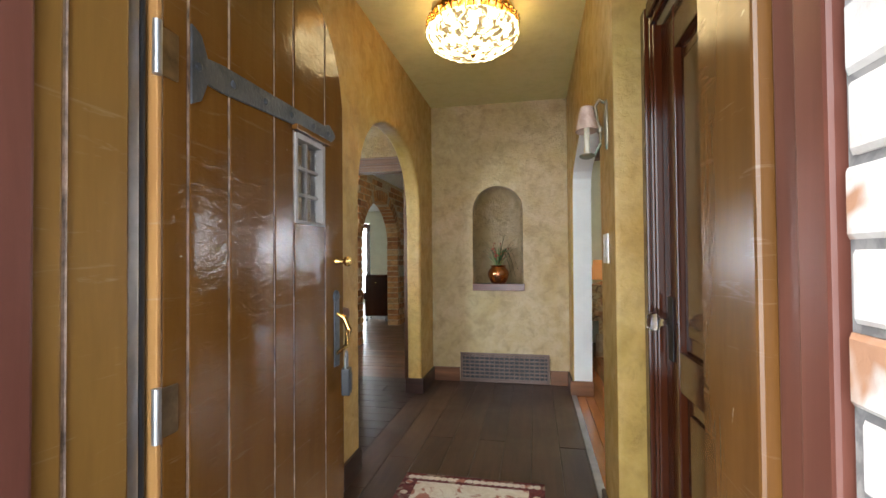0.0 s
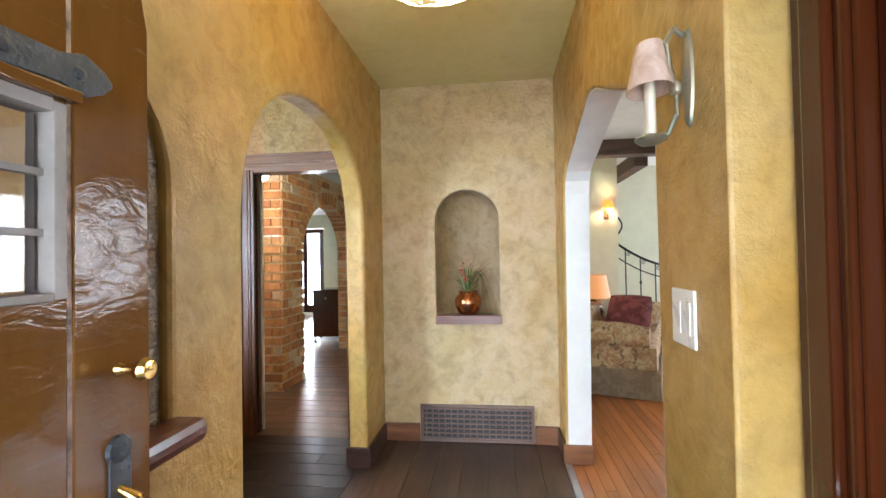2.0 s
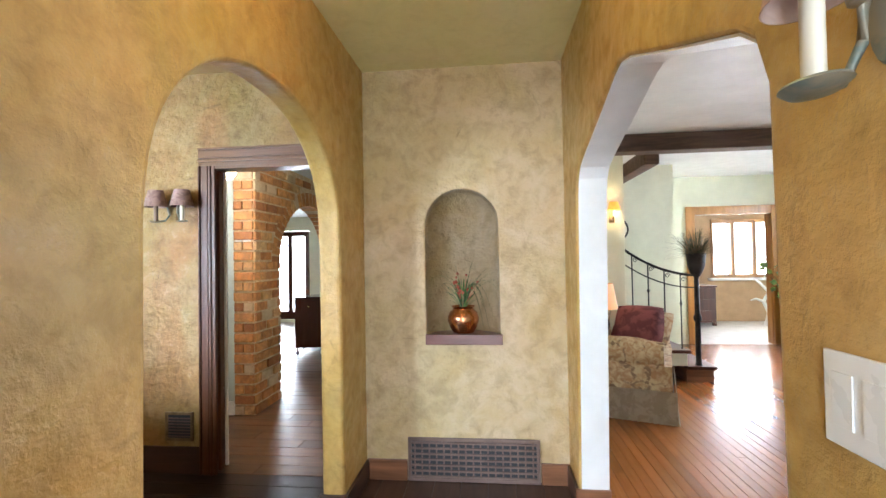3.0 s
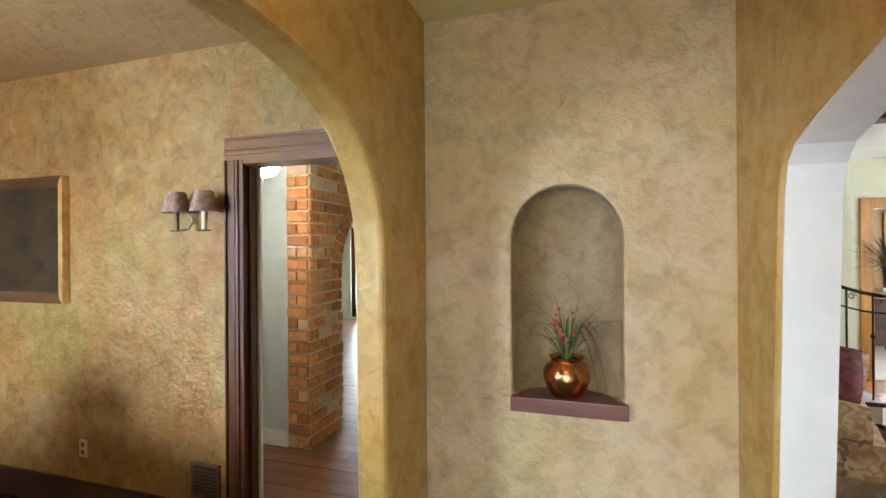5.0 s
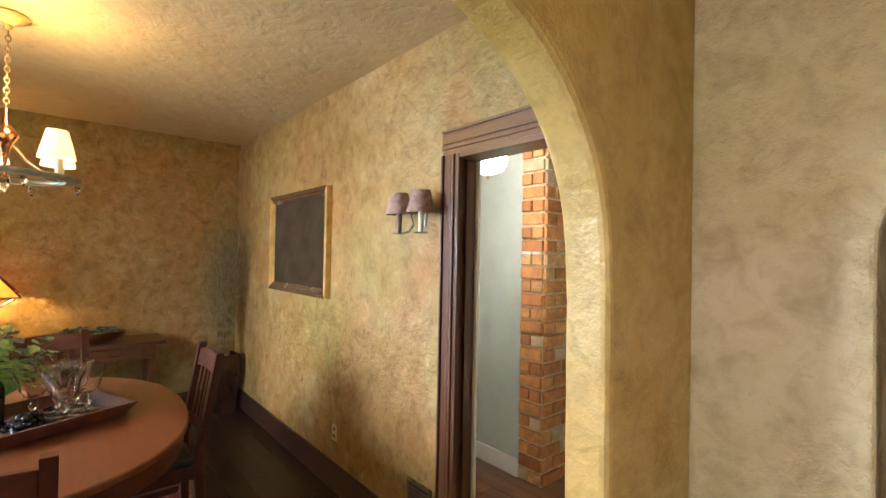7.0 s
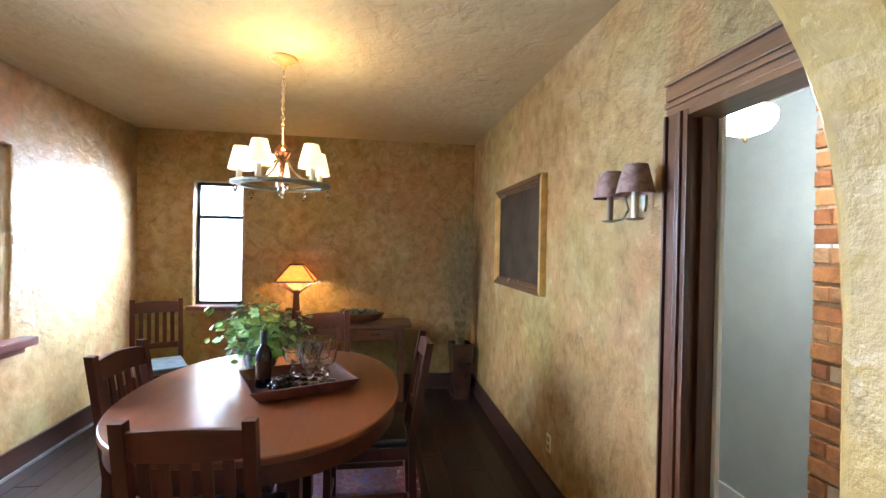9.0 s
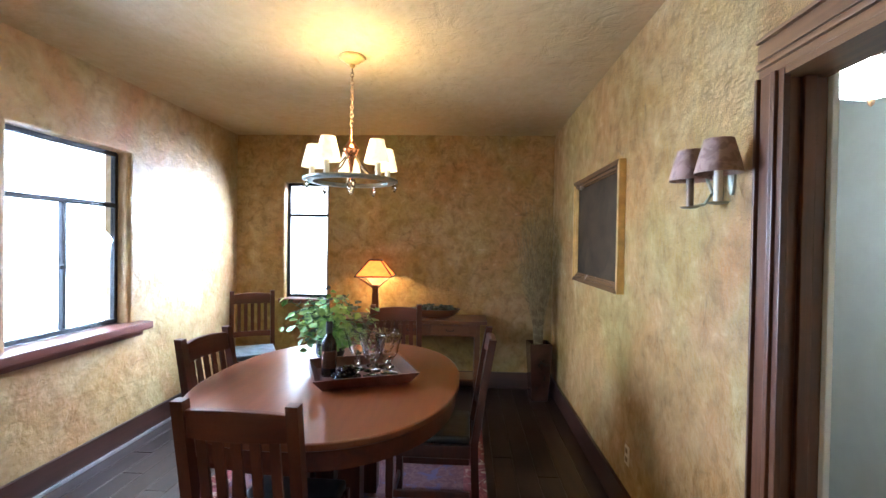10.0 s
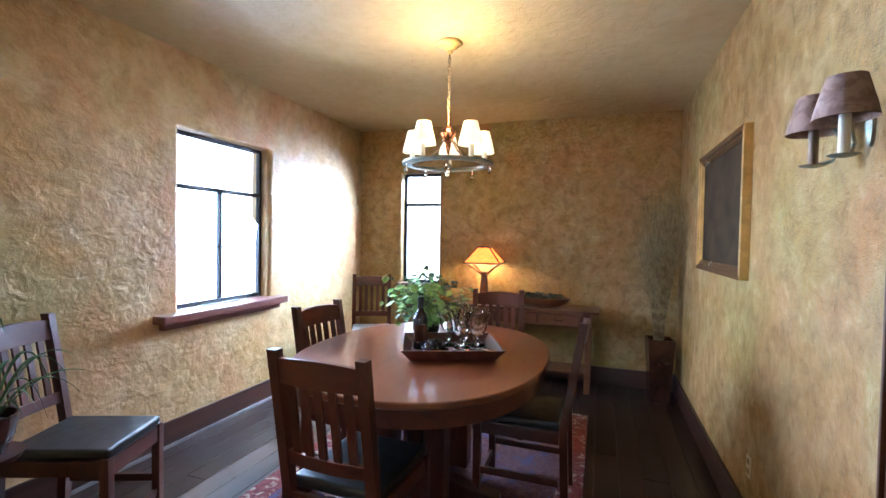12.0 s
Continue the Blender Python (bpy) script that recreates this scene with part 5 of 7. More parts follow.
def goblet(x, y, turn=0):
    g = thing("wine_goblet", "clear stemmed glass goblet standing on the tray", "glass", "glasses on the tray")
    prof = [(0.034, 0.0), (0.033, 0.004), (0.008, 0.010), (0.006, 0.020), (0.012, 0.030), (0.012, 0.038), (0.006, 0.048), (0.007, 0.060)]
    part("stem", turned(prof, 18), M_DRINK, g, smooth=True)
    part("bowl", shell([(0.008, 0.060), (0.024, 0.068), (0.033, 0.086), (0.037, 0.115), (0.050, 0.152)], 0.0038, 22), M_DRINK, g, smooth=True)
    g.matrix_basis = pose(x, y, TZ + 0.012)
    g.scale = (1.4, 1.4, 1.3)
    return g


def on_tray(r, d):
    """A place on the tray: r along its long side, d towards the back."""
    return -1.642 - 0.391 * r - 0.921 * d, 3.826 + 0.921 * r - 0.391 * d


g0 = goblet(*on_tray(0.00, 0.09))
for r_, d_ in ((0.07, 0.04), (0.15, 0.09), (0.05, -0.05), (0.14, -0.03), (0.10, 0.13)):
    copy_thing(g0, pose(*on_tray(r_, d_), TZ + 0.012))


def wine_bottle():
    b = thing("wine_bottle", "dark glass wine bottle standing in the tray", "bottle")
    part("body", turned([(0.034, 0.0), (0.037, 0.006), (0.037, 0.185), (0.030, 0.212), (0.016, 0.235), (0.0145, 0.292), (0.016, 0.296), (0.016, 0.312), (0.010, 0.314)], 24), M_BOTTLE, b, smooth=True)
    part("label", shell([(0.0376, 0.05), (0.0376, 0.15)], 0.0004, 24), M_CERAMIC, b, "dark paper label", smooth=True)
    part("foil", shell([(0.0166, 0.25), (0.0168, 0.314)], 0.001, 18), M_BLACKPL, b, "black foil capsule", smooth=True)
    b.matrix_basis = pose(*on_tray(-0.155, 0.02), TZ + 0.012) @ Matrix.Diagonal((1, 1, 0.86, 1))


wine_bottle()


def grapes():
    g = thing("grape_bunch", "bunch of dark grapes lying in the tray", "fruit")
    rnd = random.Random(7)
    for i in range(44):
        bm = bmesh.new()
        bmesh.ops.create_icosphere(bm, subdivisions=2, radius=0.0150)
        lift = rnd.choice((0, 0, 0, 1, 1, 2))
        part("grape", bm, M_BOTTLE, g, smooth=True).matrix_basis = pose(rnd.gauss(0, 0.042 - 0.012 * lift), rnd.gauss(0, 0.042 - 0.012 * lift), 0.015 + 0.020 * lift)
    g.matrix_basis = pose(*on_tray(-0.10, -0.08), TZ + 0.012)


grapes()


def leafy(bm, at, normal, size, rnd):
    """One broad leaf: a bent almond of six triangles with a notch at the stalk."""
    n = Vector(normal).normalized()
    u = n.cross(Vector((rnd.uniform(-1, 1), rnd.uniform(-1, 1), 0.3))).normalized()
    v = n.cross(u)
    pts = [(0, 0, 0), (0.32, 0.30, 0.05), (0.42, 0.62, 0.02), (0, 1.0, -0.12), (-0.42, 0.62, 0.02), (-0.32, 0.30, 0.05)]
    vs = [bm.verts.new(Vector(at) + size * (u * p[0] + v * p[1] + n * p[2])) for p in pts]
    mid = bm.verts.new(Vector(at) + size * (v * 0.55 - n * 0.05))
    for i in range(6):
        bm.faces.new((vs[i], vs[(i + 1) % 6], mid))


def table_plant():
    t = thing("ivy_bouquet", "leafy ivy arrangement in a dark pot on the table", "plant")
    part("vase", shell([(0.045, 0.0), (0.062, 0.05), (0.058, 0.11), (0.050, 0.14)], 0.004, 20), M_BLACKPL, t, "dark ceramic vase", smooth=True)
    rnd = random.Random(12)
    stems, leaves, grey = bmesh.new(), bmesh.new(), bmesh.new()
    for i in range(46):
        a, r, h = rnd.uniform(0, 6.283), rnd.uniform(0.05, 0.215), rnd.uniform(0.12, 0.32)
        h -= 0.5 * max(0, r - 0.13)
        tip = Vector((r * math.cos(a), r * math.sin(a), h))
        pts = [(0, 0, 0.10), (tip.x * 0.35, tip.y * 0.35, 0.10 + (h - 0.10) * 0.65), tip]
        tube(stems, pts, 0.0016, 4)
        for k in range(14):
            s = rnd.uniform(0.35, 1.05)
            p = tip * s + Vector((rnd.gauss(0, 0.022), rnd.gauss(0, 0.022), 0.10 * (1 - s) + rnd.gauss(0, 0.018)))
            leafy(grey if (p.x < 0.02 and rnd.random() < 0.45) else leaves, p, (tip.x + rnd.gauss(0, 0.1), tip.y + rnd.gauss(0, 0.1), 0.15 + rnd.random() * 0.2), rnd.uniform(0.024, 0.048), rnd)
    part("stems", stems, M_LEAFDK, t)
    tagged(part("leaves", leaves, M_LEAF, t, "green ivy leaves, colour lightened for backlight"), kind="stuff")
    tagged(part("grey_leaves", grey, M_SUCC, t, "dusty grey-green leaves"), kind="stuff")
    t.matrix_basis = pose(-1.87, 3.60, TZ + 0.001) @ Matrix.Diagonal((1.3, 1.3, 1.22, 1))


table_plant()

# ---- chandelier ----
def chandelier():
    t = thing("chandelier", "bronze ring chandelier with five lit cream shades, hanging on a chain", "chandelier")
    z0 = 1.81 - DC
    part("canopy", turned([(0.001, -0.075), (0.012, -0.072), (0.016, -0.050), (0.036, -0.042), (0.048, -0.026), (0.066, -0.020), (0.072, -0.008), (0.066, -0.001)], 28), M_GILT, t, "antique brass ceiling canopy", smooth=True)
    n = 15
    top, bot = -0.075, z0 + 0.315
    for i in range(n):
        zc = top + (bot - top) * (i + 0.5) / n
        h = abs(bot - top) / n * 0.72
        pts = [(0.008 * math.cos(a), 0.0, h * math.sin(a)) for a in [2 * math.pi * k / 10 for k in range(11)]]
        part("chain_link", rod(pts, 0.0024, 5), M_AGED, t).matrix_basis = pose(0, 0, zc, 0, 0, 90 * (i % 2))
    part("hub", turned([(0.006, 0.05), (0.012, 0.09), (0.018, 0.13), (0.034, 0.165), (0.044, 0.185), (0.043, 0.20), (0.026, 0.225), (0.012, 0.25), (0.010, 0.275), (0.006, 0.32)], 20, (0, 0, z0)), M_COPPER, t, "copper turned hub", smooth=True)
    part("ring", shell([(0.232, -0.012), (0.250, -0.004), (0.250, 0.008), (0.232, 0.012)], 0.034, 56, (0, 0, z0)), M_VERDI, t, "verdigris bronze ring", smooth=True)
    for i in range(5):
        a = math.radians(53 + 72 * i)
        c, s = math.cos(a), math.sin(a)
        part("arm", rod([(0.03 * c, 0.03 * s, z0 + 0.15), (0.09 * c, 0.09 * s, z0 + 0.07), (0.16 * c, 0.16 * s, z0 + 0.015), (0.225 * c, 0.225 * s, z0 + 0.008)], 0.005, 7), M_AGED, t, smooth=True)
        part("candle_sleeve", turned([(0.014, 0.0), (0.014, 0.075)], 14, (0.215 * c, 0.215 * s, z0 + 0.010)), M_CANDLE, t, smooth=True)
        part("shade", shell([(0.064, 0.0), (0.058, 0.035), (0.044, 0.10), (0.036, 0.135)], 0.002, 24, (0.205 * c, 0.205 * s, z0 + 0.085)), M_SHADELIT, t, "glowing cream bell shade", smooth=True)
        b = a + math.radians(36)
        part("drop", turned([(0.001, -0.060), (0.011, -0.045), (0.013, -0.030), (0.004, -0.012), (0.003, 0.0)], 10, (0.235 * math.cos(b), 0.235 * math.sin(b), z0 - 0.010)), M_CRYSTAL, t, "small crystal drop")
    part("centre_drop", turned([(0.001, -0.085), (0.012, -0.07), (0.022, -0.035), (0.020, -0.01), (0.006, 0.02), (0.005, 0.10)], 14, (0, 0, z0 + 0.0)), M_CRYSTAL, t, "crystal centre drop")
    t.matrix_basis = pose(-2.04, 3.66, DC - 0.001) @ Matrix.Diagonal((1.11, 1.11, 0.97, 1))


chandelier()

# ---- console, lamp, bowl, twig vase ----
def console_table():
    t = thing("console_table", "mission oak console table with two drawers against the wall", "side table")
    y0, y1, x0, x1, h = 3.15, 4.56, FAR + 0.03, -3.55, 0.745
    part("top", boxed(x0, x1, y0, y1, h - 0.03, h), M_CONSOLE, t, bevel=0.004)
    part("case", boxed(x0 + 0.03, x1 - 0.045, y0 + 0.10, y1 - 0.10, h - 0.15, h - 0.031), M_CONSOLE, t, bevel=0.003)
    for k in range(3):
        a = y0 + 0.15 + 0.37 * k
        dr = part("drawer", boxed(x1 - 0.044, x1 - 0.032, a, a + 0.35, h - 0.14, h - 0.045), M_CONSOLE, t, bevel=0.003)
        part("handle", rod([(x1 - 0.032, a + 0.14, h - 0.085), (x1 - 0.012, a + 0.145, h - 0.095), (x1 - 0.012, a + 0.205, h - 0.095), (x1 - 0.032, a + 0.21, h - 0.085)], 0.005, 6), M_IRON, dr, "dark iron bail pull")
    for x in (x0 + 0.05, x1 - 0.075):
        for y in (y0 + 0.09, y1 - 0.09):
            part("leg", boxed(x - 0.025, x + 0.025, y - 0.025, y + 0.025, 0, h - 0.031), M_CONSOLE, t, bevel=0.004)
    part("shelf", boxed(x0 + 0.06, x1 - 0.09, y0 + 0.12, y1 - 0.12, 0.16, 0.18), M_CONSOLE, t, bevel=0.003)


console_table()


def mica_lamp():
    t = thing("table_lamp", "lit mission table lamp with an amber mica shade", "table lamp")
    part("foot", boxed(-0.075, 0.075, -0.075, 0.075, 0, 0.025), M_CHAIR, t, bevel=0.006)
    bm = bmesh.new()
    rows = [[bm.verts.new((sx * w, sy * w, z)) for sx, sy in ((-1, -1), (1, -1), (1, 1), (-1, 1))] for z, w in ((0.025, 0.040), (0.25, 0.026), (0.30, 0.034))]
    for a, b in zip(rows, rows[1:]):
        for i in range(4):
            bm.faces.new((a[i], a[(i + 1) % 4], b[(i + 1) % 4], b[i]))
    bm.faces.new(rows[-1])
    part("column", bm, M_CHAIR, t)
    for k in range(4):
        a = radians(45 + 90 * k)
        part("bracket", rod([(0.03 * math.cos(a), 0.03 * math.sin(a), 0.27), (0.12 * math.cos(a), 0.12 * math.sin(a), 0.33), (0.238 * math.cos(a), 0.238 * math.sin(a), 0.395)], 0.007, 6), M_CHAIR, t)
    lo, hi, z0, z1 = 0.178, 0.056, 0.39, 0.545
    cs = ((-1, -1), (1, -1), (1, 1), (-1, 1))
    for k in range(4):
        p, q = cs[k], cs[(k + 1) % 4]
        bm = bmesh.new()
        vs = [bm.verts.new(v) for v in ((p[0] * lo, p[1] * lo, z0), (q[0] * lo, q[1] * lo, z0), (q[0] * hi, q[1] * hi, z1), (p[0] * hi, p[1] * hi, z1))]
        f = bm.faces.new(vs)
        bmesh.ops.solidify(bm, geom=[f], thickness=0.003)
        part("mica_panel", bm, M_MICA, t, "glowing amber mica panel")
        part("hip", rod([(p[0] * lo * 1.01, p[1] * lo * 1.01, z0), (p[0] * hi * 1.02, p[1] * hi * 1.02, z1)], 0.007, 6), M_CHAIR, t)
        part("rim", rod([(p[0] * lo, p[1] * lo, z0), (q[0] * lo, q[1] * lo, z0)], 0.008, 6), M_CHAIR, t)
        part("cap_rim", rod([(p[0] * hi, p[1] * hi, z1), (q[0] * hi, q[1] * hi, z1)], 0.010, 6), M_CHAIR, t)
    t.matrix_basis = pose(-3.79, 3.465, 0.746, 0, 0, 4)


mica_lamp()


def dough_bowl():
    t = thing("wooden_bowl", "oblong carved wooden bowl on the console", "bowl")
    bm = bmesh.new()
    rings = []
    for s, z in ((0.55, 0.0), (0.80, 0.03), (1.0, 0.085), (0.94, 0.085), (0.72, 0.035), (0.40, 0.014)):
        rings.append([bm.verts.new((0.13 * s * math.cos(a), 0.27 * s * math.sin(a), z)) for a in [2 * math.pi * i / 28 for i in range(28)]])
    for lo, hi in zip(rings, rings[1:]):
        for i in range(28):
            bm.faces.new((lo[i], lo[(i + 1) % 28], hi[(i + 1) % 28], hi[i]))
    bm.faces.new(list(reversed(rings[0])))
    bm.faces.new(rings[-1])
    part("body", bm, M_CONSOLE, t, smooth=True)
    t.matrix_basis = pose(-3.75, 4.04, 0.746)
    s = thing("succulents", "dusty grey-green succulents heaped in the wooden bowl", "plant")
    rnd = random.Random(21)
    for i in range(15):
        bm = bmesh.new()
        for k in range(26):
            a, e = rnd.uniform(0, 6.283), rnd.uniform(0.2, 1.4)
            d = Vector((math.cos(a) * math.cos(e), math.sin(a) * math.cos(e), math.sin(e)))
            leafy(bm, d * 0.008, d + Vector((0, 0, 0.3)), rnd.uniform(0.034, 0.060), rnd)
        part("rosette", bm, M_SUCC, s).matrix_basis = pose(rnd.uniform(-0.06, 0.06), -0.19 + 0.38 * i / 14, 0.06 + rnd.uniform(0, 0.045))
    s.matrix_basis = pose(-3.75, 4.04, 0.746 + 0.002)


dough_bowl()


def twig_vase():
    t = thing("floor_vase", "tall square brown floor vase in the room corner", "vase")
    bm = bmesh.new()
    rows = [[bm.verts.new((sx * w, sy * w, z)) for sx, sy in ((-1, -1), (1, -1), (1, 1), (-1, 1))] for z, w in ((0.0, 0.075), (0.54, 0.105), (0.54, 0.092), (0.03, 0.064))]
    for a, b in zip(rows, rows[1:]):
        for i in range(4):
            bm.faces.new((a[i], a[(i + 1) % 4], b[(i + 1) % 4], b[i]))
    bm.faces.new(list(reversed(rows[0])))
    bm.faces.new(rows[-1])
    part("body", bm, M_CERAMIC, t)
    t.matrix_basis = pose(-3.70, 5.06, 0, 0, 0, 4)
    d = thing("dry_twigs", "tall bundle of dry twigs in the floor vase", "twigs")
    rnd = random.Random(5)
    for k in range(3):
        bm = bmesh.new()
        for i in range(58):
            a, r, h = rnd.uniform(0, 6.283), rnd.uniform(0.03, 0.30), rnd.uniform(0.70, 1.42)
            px, py = r * math.cos(a), r * math.sin(a)
            px, py = max(-0.22, px), min(0.125, py)
            pts = [(0.02 * math.cos(a), 0.02 * math.sin(a), -0.45), (px * 0.25, py * 0.25, 0.25 * h), (px * 0.6, py * 0.6, 0.6 * h), (px, py, h)]
            tube(bm, pts, [0.0026, 0.0020, 0.0014, 0.0007], 4)
            for j in range(7):
                s = rnd.uniform(0.45, 0.95)
                q = Vector((px * s, py * s, h * s))
                q2 = q + Vector((rnd.gauss(0, 0.04), rnd.gauss(0, 0.03), rnd.uniform(0.05, 0.13)))
                q2.x, q2.y = max(-0.24, q2.x), min(0.145, q2.y)
                tube(bm, [q, q2], [0.0014, 0.0006], 3)
        tagged(part("brushwood", bm, M_DRY, d), kind="stuff")
    d.matrix_basis = pose(-3.70, 5.06, 0.50)


twig_vase()

# ---- dining room wall fittings ----
def framed_picture():
    t = thing("framed_picture", "dark umber canvas in a gilt and walnut frame", "picture")
    x0, x1, z0, z1, y = -2.965, -1.915, 1.200, 1.952, F - 0.002
    w = 0.062
    def side(a, b, c, d, mat, lab):
        """One mitred side with a stepped section."""
        bm = bmesh.new()
        for k0, k1, dep in ((0.0, 0.45, 0.038), (0.45, 0.8, 0.028), (0.8, 1.0, 0.018)):
            def at(p, q, k):
                return p + (q - p) * k
            poly = [at(a, d, k0), at(b, c, k0), at(b, c, k1), at(a, d, k1)]
            lo = [bm.verts.new((p.x, y, p.y)) for p in poly]
            hi = [bm.verts.new((p.x, y - dep, p.y)) for p in poly]
            bm.faces.new(lo), bm.faces.new(hi)
            for i in range(4):
                bm.faces.new((lo[i], lo[(i + 1) % 4], hi[(i + 1) % 4], hi[i]))
        bmesh.ops.recalc_face_normals(bm, faces=bm.faces)
        part("frame_side", bm, mat, t, lab)
    o = [Vector(p) for p in ((x0, z0), (x1, z0), (x1, z1), (x0, z1))]
    n = [Vector(p) for p in ((x0 + w, z0 + w), (x1 - w, z0 + w), (x1 - w, z1 - w), (x0 + w, z1 - w))]
    for i in range(4):
        j = (i + 1) % 4
        side(o[i], o[j], n[j], n[i], M_GILT if i in (1, 3) else M_FRAMEDARK, "gilt frame side" if i in (1, 3) else "walnut frame side")
    part("canvas", boxed(x0 + w - 0.004, x1 - w + 0.004, y - 0.010, y - 0.004, z0 + w - 0.004, z1 - w + 0.004), M_CANVAS, t, "dark umber canvas")


framed_picture()


def twin_sconce():
    """Local: the wall is y = 0, the arms reach to -y."""
    t = thing("double_wall_sconce", "unlit double wall sconce with mauve-brown linen shades", "wall lamp")
    bp = part("backplate", turned([(0.030, 0), (0.028, 0.008), (0.012, 0.014), (0.001, 0.016)], 18), M_VERDI, t, smooth=True)
    bp.matrix_basis = pose(0, 0, 0, 90, 0, 0) @ Matrix.Diagonal((0.6, 2.0, 1, 1))
    for s in (-1, 1):
        x = 0.088 * s
        part("arm", rod([(0.01 * s, -0.012, 0.05), (0.03 * s, -0.045, 0.045), (0.035 * s, -0.065, 0.0), (0.03 * s, -0.05, -0.05), (0.05 * s, -0.065, -0.085), (x, -0.095, -0.092)], 0.006, 8), M_VERDI, t, smooth=True)
        part("drip_pan", turned([(0.006, -0.008), (0.026, -0.005), (0.034, 0.0), (0.010, 0.002)], 20, (x, -0.095, -0.090)), M_VERDI, t, smooth=True)
        part("candle_sleeve", turned([(0.0125, 0), (0.0125, 0.10)], 14, (x, -0.095, -0.089)), M_CANDLEDK if s < 0 else M_CANDLE, t, smooth=True)
        part("shade", shell([(0.068, 0.0), (0.062, 0.03), (0.042, 0.105)], 0.002, 26, (x, -0.095, 0.0)), M_FABRIC, t, "mauve-brown linen shade", smooth=True)
    t.matrix_basis = pose(-0.915, F - 0.001, 1.700)


twin_sconce()


def wall_vent():
    t = thing("wall_register", "bronze painted wall register above the baseboard", "vent grille")
    x0, x1, z0, z1, y = -1.015, -0.825, 0.205, 0.388, F
    part("frame", sheet("y", rect(x0, x1, z0, z1), [rect(x0 + 0.018, x1 - 0.018, z0 + 0.018, z1 - 0.018)], y - 0.010, y - 0.0005), M_AGED, t, bevel=0.002)
    # Shade between the louvres comes from this black plate.
    part("backing", boxed(x0 + 0.018, x1 - 0.018, y - 0.003, y - 0.0008, z0 + 0.018, z1 - 0.018), M_BLACKPL, t, "black plate as shade behind the louvres")
    for i in range(7):
        z = z0 + 0.024 + 0.019 * i
        part("slat", boxed(x0 + 0.018, x1 - 0.018, y - 0.009, y - 0.0035, z, z + 0.008), M_GRILLE, t)


wall_vent()


def outlet(x, z):
    t = thing("wall_outlet", "ivory wall outlet low on the plaster wall", "outlet")
    part("plate", boxed(x - 0.030, x + 0.030, F - 0.006, F - 0.0005, z - 0.050, z + 0.050), M_CANDLE, t, bevel=0.002)
    for dz in (-0.022, 0.022):
        part("socket", boxed(x - 0.014, x + 0.014, F - 0.008, F - 0.0062, z + dz - 0.012, z + dz + 0.012), M_CANDLEDK, t)


outlet(-1.81, 0.357)


def jamb_fern():
    t = thing("potted_fern", "potted fern on a wooden stand beside the archway", "plant")
    part("stand", turned([(0.12, 0.0), (0.11, 0.02), (0.03, 0.04), (0.025, 0.60), (0.10, 0.62), (0.11, 0.64)], 20), M_CHAIR, t, "dark wooden plant stand", smooth=True)
    part("pot", shell([(0.06, 0.641), (0.085, 0.70), (0.095, 0.77)], 0.006, 20), M_CERAMIC, t, "brown glazed pot", smooth=True)
    part("soil", turned([(0.084, 0.735), (0.05, 0.745), (0.001, 0.748)], 14), M_BLACKPL, t, "dark potting soil")
    rnd = random.Random(31)
    bm = bmesh.new()
    for i in range(34):
        a, r = rnd.uniform(0, 6.283), rnd.uniform(0.15, 0.34)
        leaf_blade(bm, (0.03 * math.cos(a), 0.03 * math.sin(a), 0.74), (r * math.cos(a), r * math.sin(a), 0.74 + rnd.uniform(-0.08, 0.26)), rnd.uniform(0.06, 0.18), 0.018, 9)
    part("fronds", bm, M_LEAFDK, t, "arching green fronds")
    t.matrix_basis = pose(-0.29, 2.66, 0)


jamb_fern()

# ---- passage and garden room ----
def dome_light():
    t = thing("passage_ceiling_light", "lit white glass ceiling light with a brass finial", "ceiling light")
    part("canopy", turned([(0.09, 0.0), (0.085, -0.03), (0.03, -0.06), (0.02, -0.26)], 24), M_AGED, t, smooth=True)
    part("glass_dome", turned([(0.010, -0.350), (0.04, -0.347), (0.080, -0.332), (0.102, -0.300), (0.104, -0.265), (0.092, -0.252), (0.02, -0.250)], 32), M_DOME, t, "glowing white glass dome", smooth=True)
    part("finial", turned([(0.001, -0.380), (0.008, -0.372), (0.011, -0.360), (0.010, -0.349)], 12), M_AGED, t, smooth=True)
    t.matrix_basis = pose(-0.875, 5.62, 2.30)


dome_light()


def garden_door():
    d = tagged(new("door_3"), "dark framed glazed garden door, bright daylight behind", "door", kind="structure")
    x0, x1, y = -3.74, -2.86, 12.04
    for a, b in ((x0, x0 + 0.10), (x1 - 0.10, x1), ((x0 + x1) / 2 - 0.05, (x0 + x1) / 2 + 0.05)):
        part("stile", boxed(a, b, y - 0.02, y + 0.02, 0.065, 1.99), M_MAHOG, d, bevel=0.004)
    for a, b in ((x0 + 0.10, (x0 + x1) / 2 - 0.05), ((x0 + x1) / 2 + 0.05, x1 - 0.10)):
        part("bottom_rail", boxed(a, b, y - 0.02, y + 0.02, 0.065, 0.24), M_MAHOG, d, bevel=0.004)
        part("top_rail", boxed(a, b, y - 0.02, y + 0.02, 1.88, 1.99), M_MAHOG, d, bevel=0.004)
        part("pane", boxed(a, b, y - 0.002, y + 0.002, 0.24, 1.88), M_GLASS, d).visible_shadow = False


garden_door()


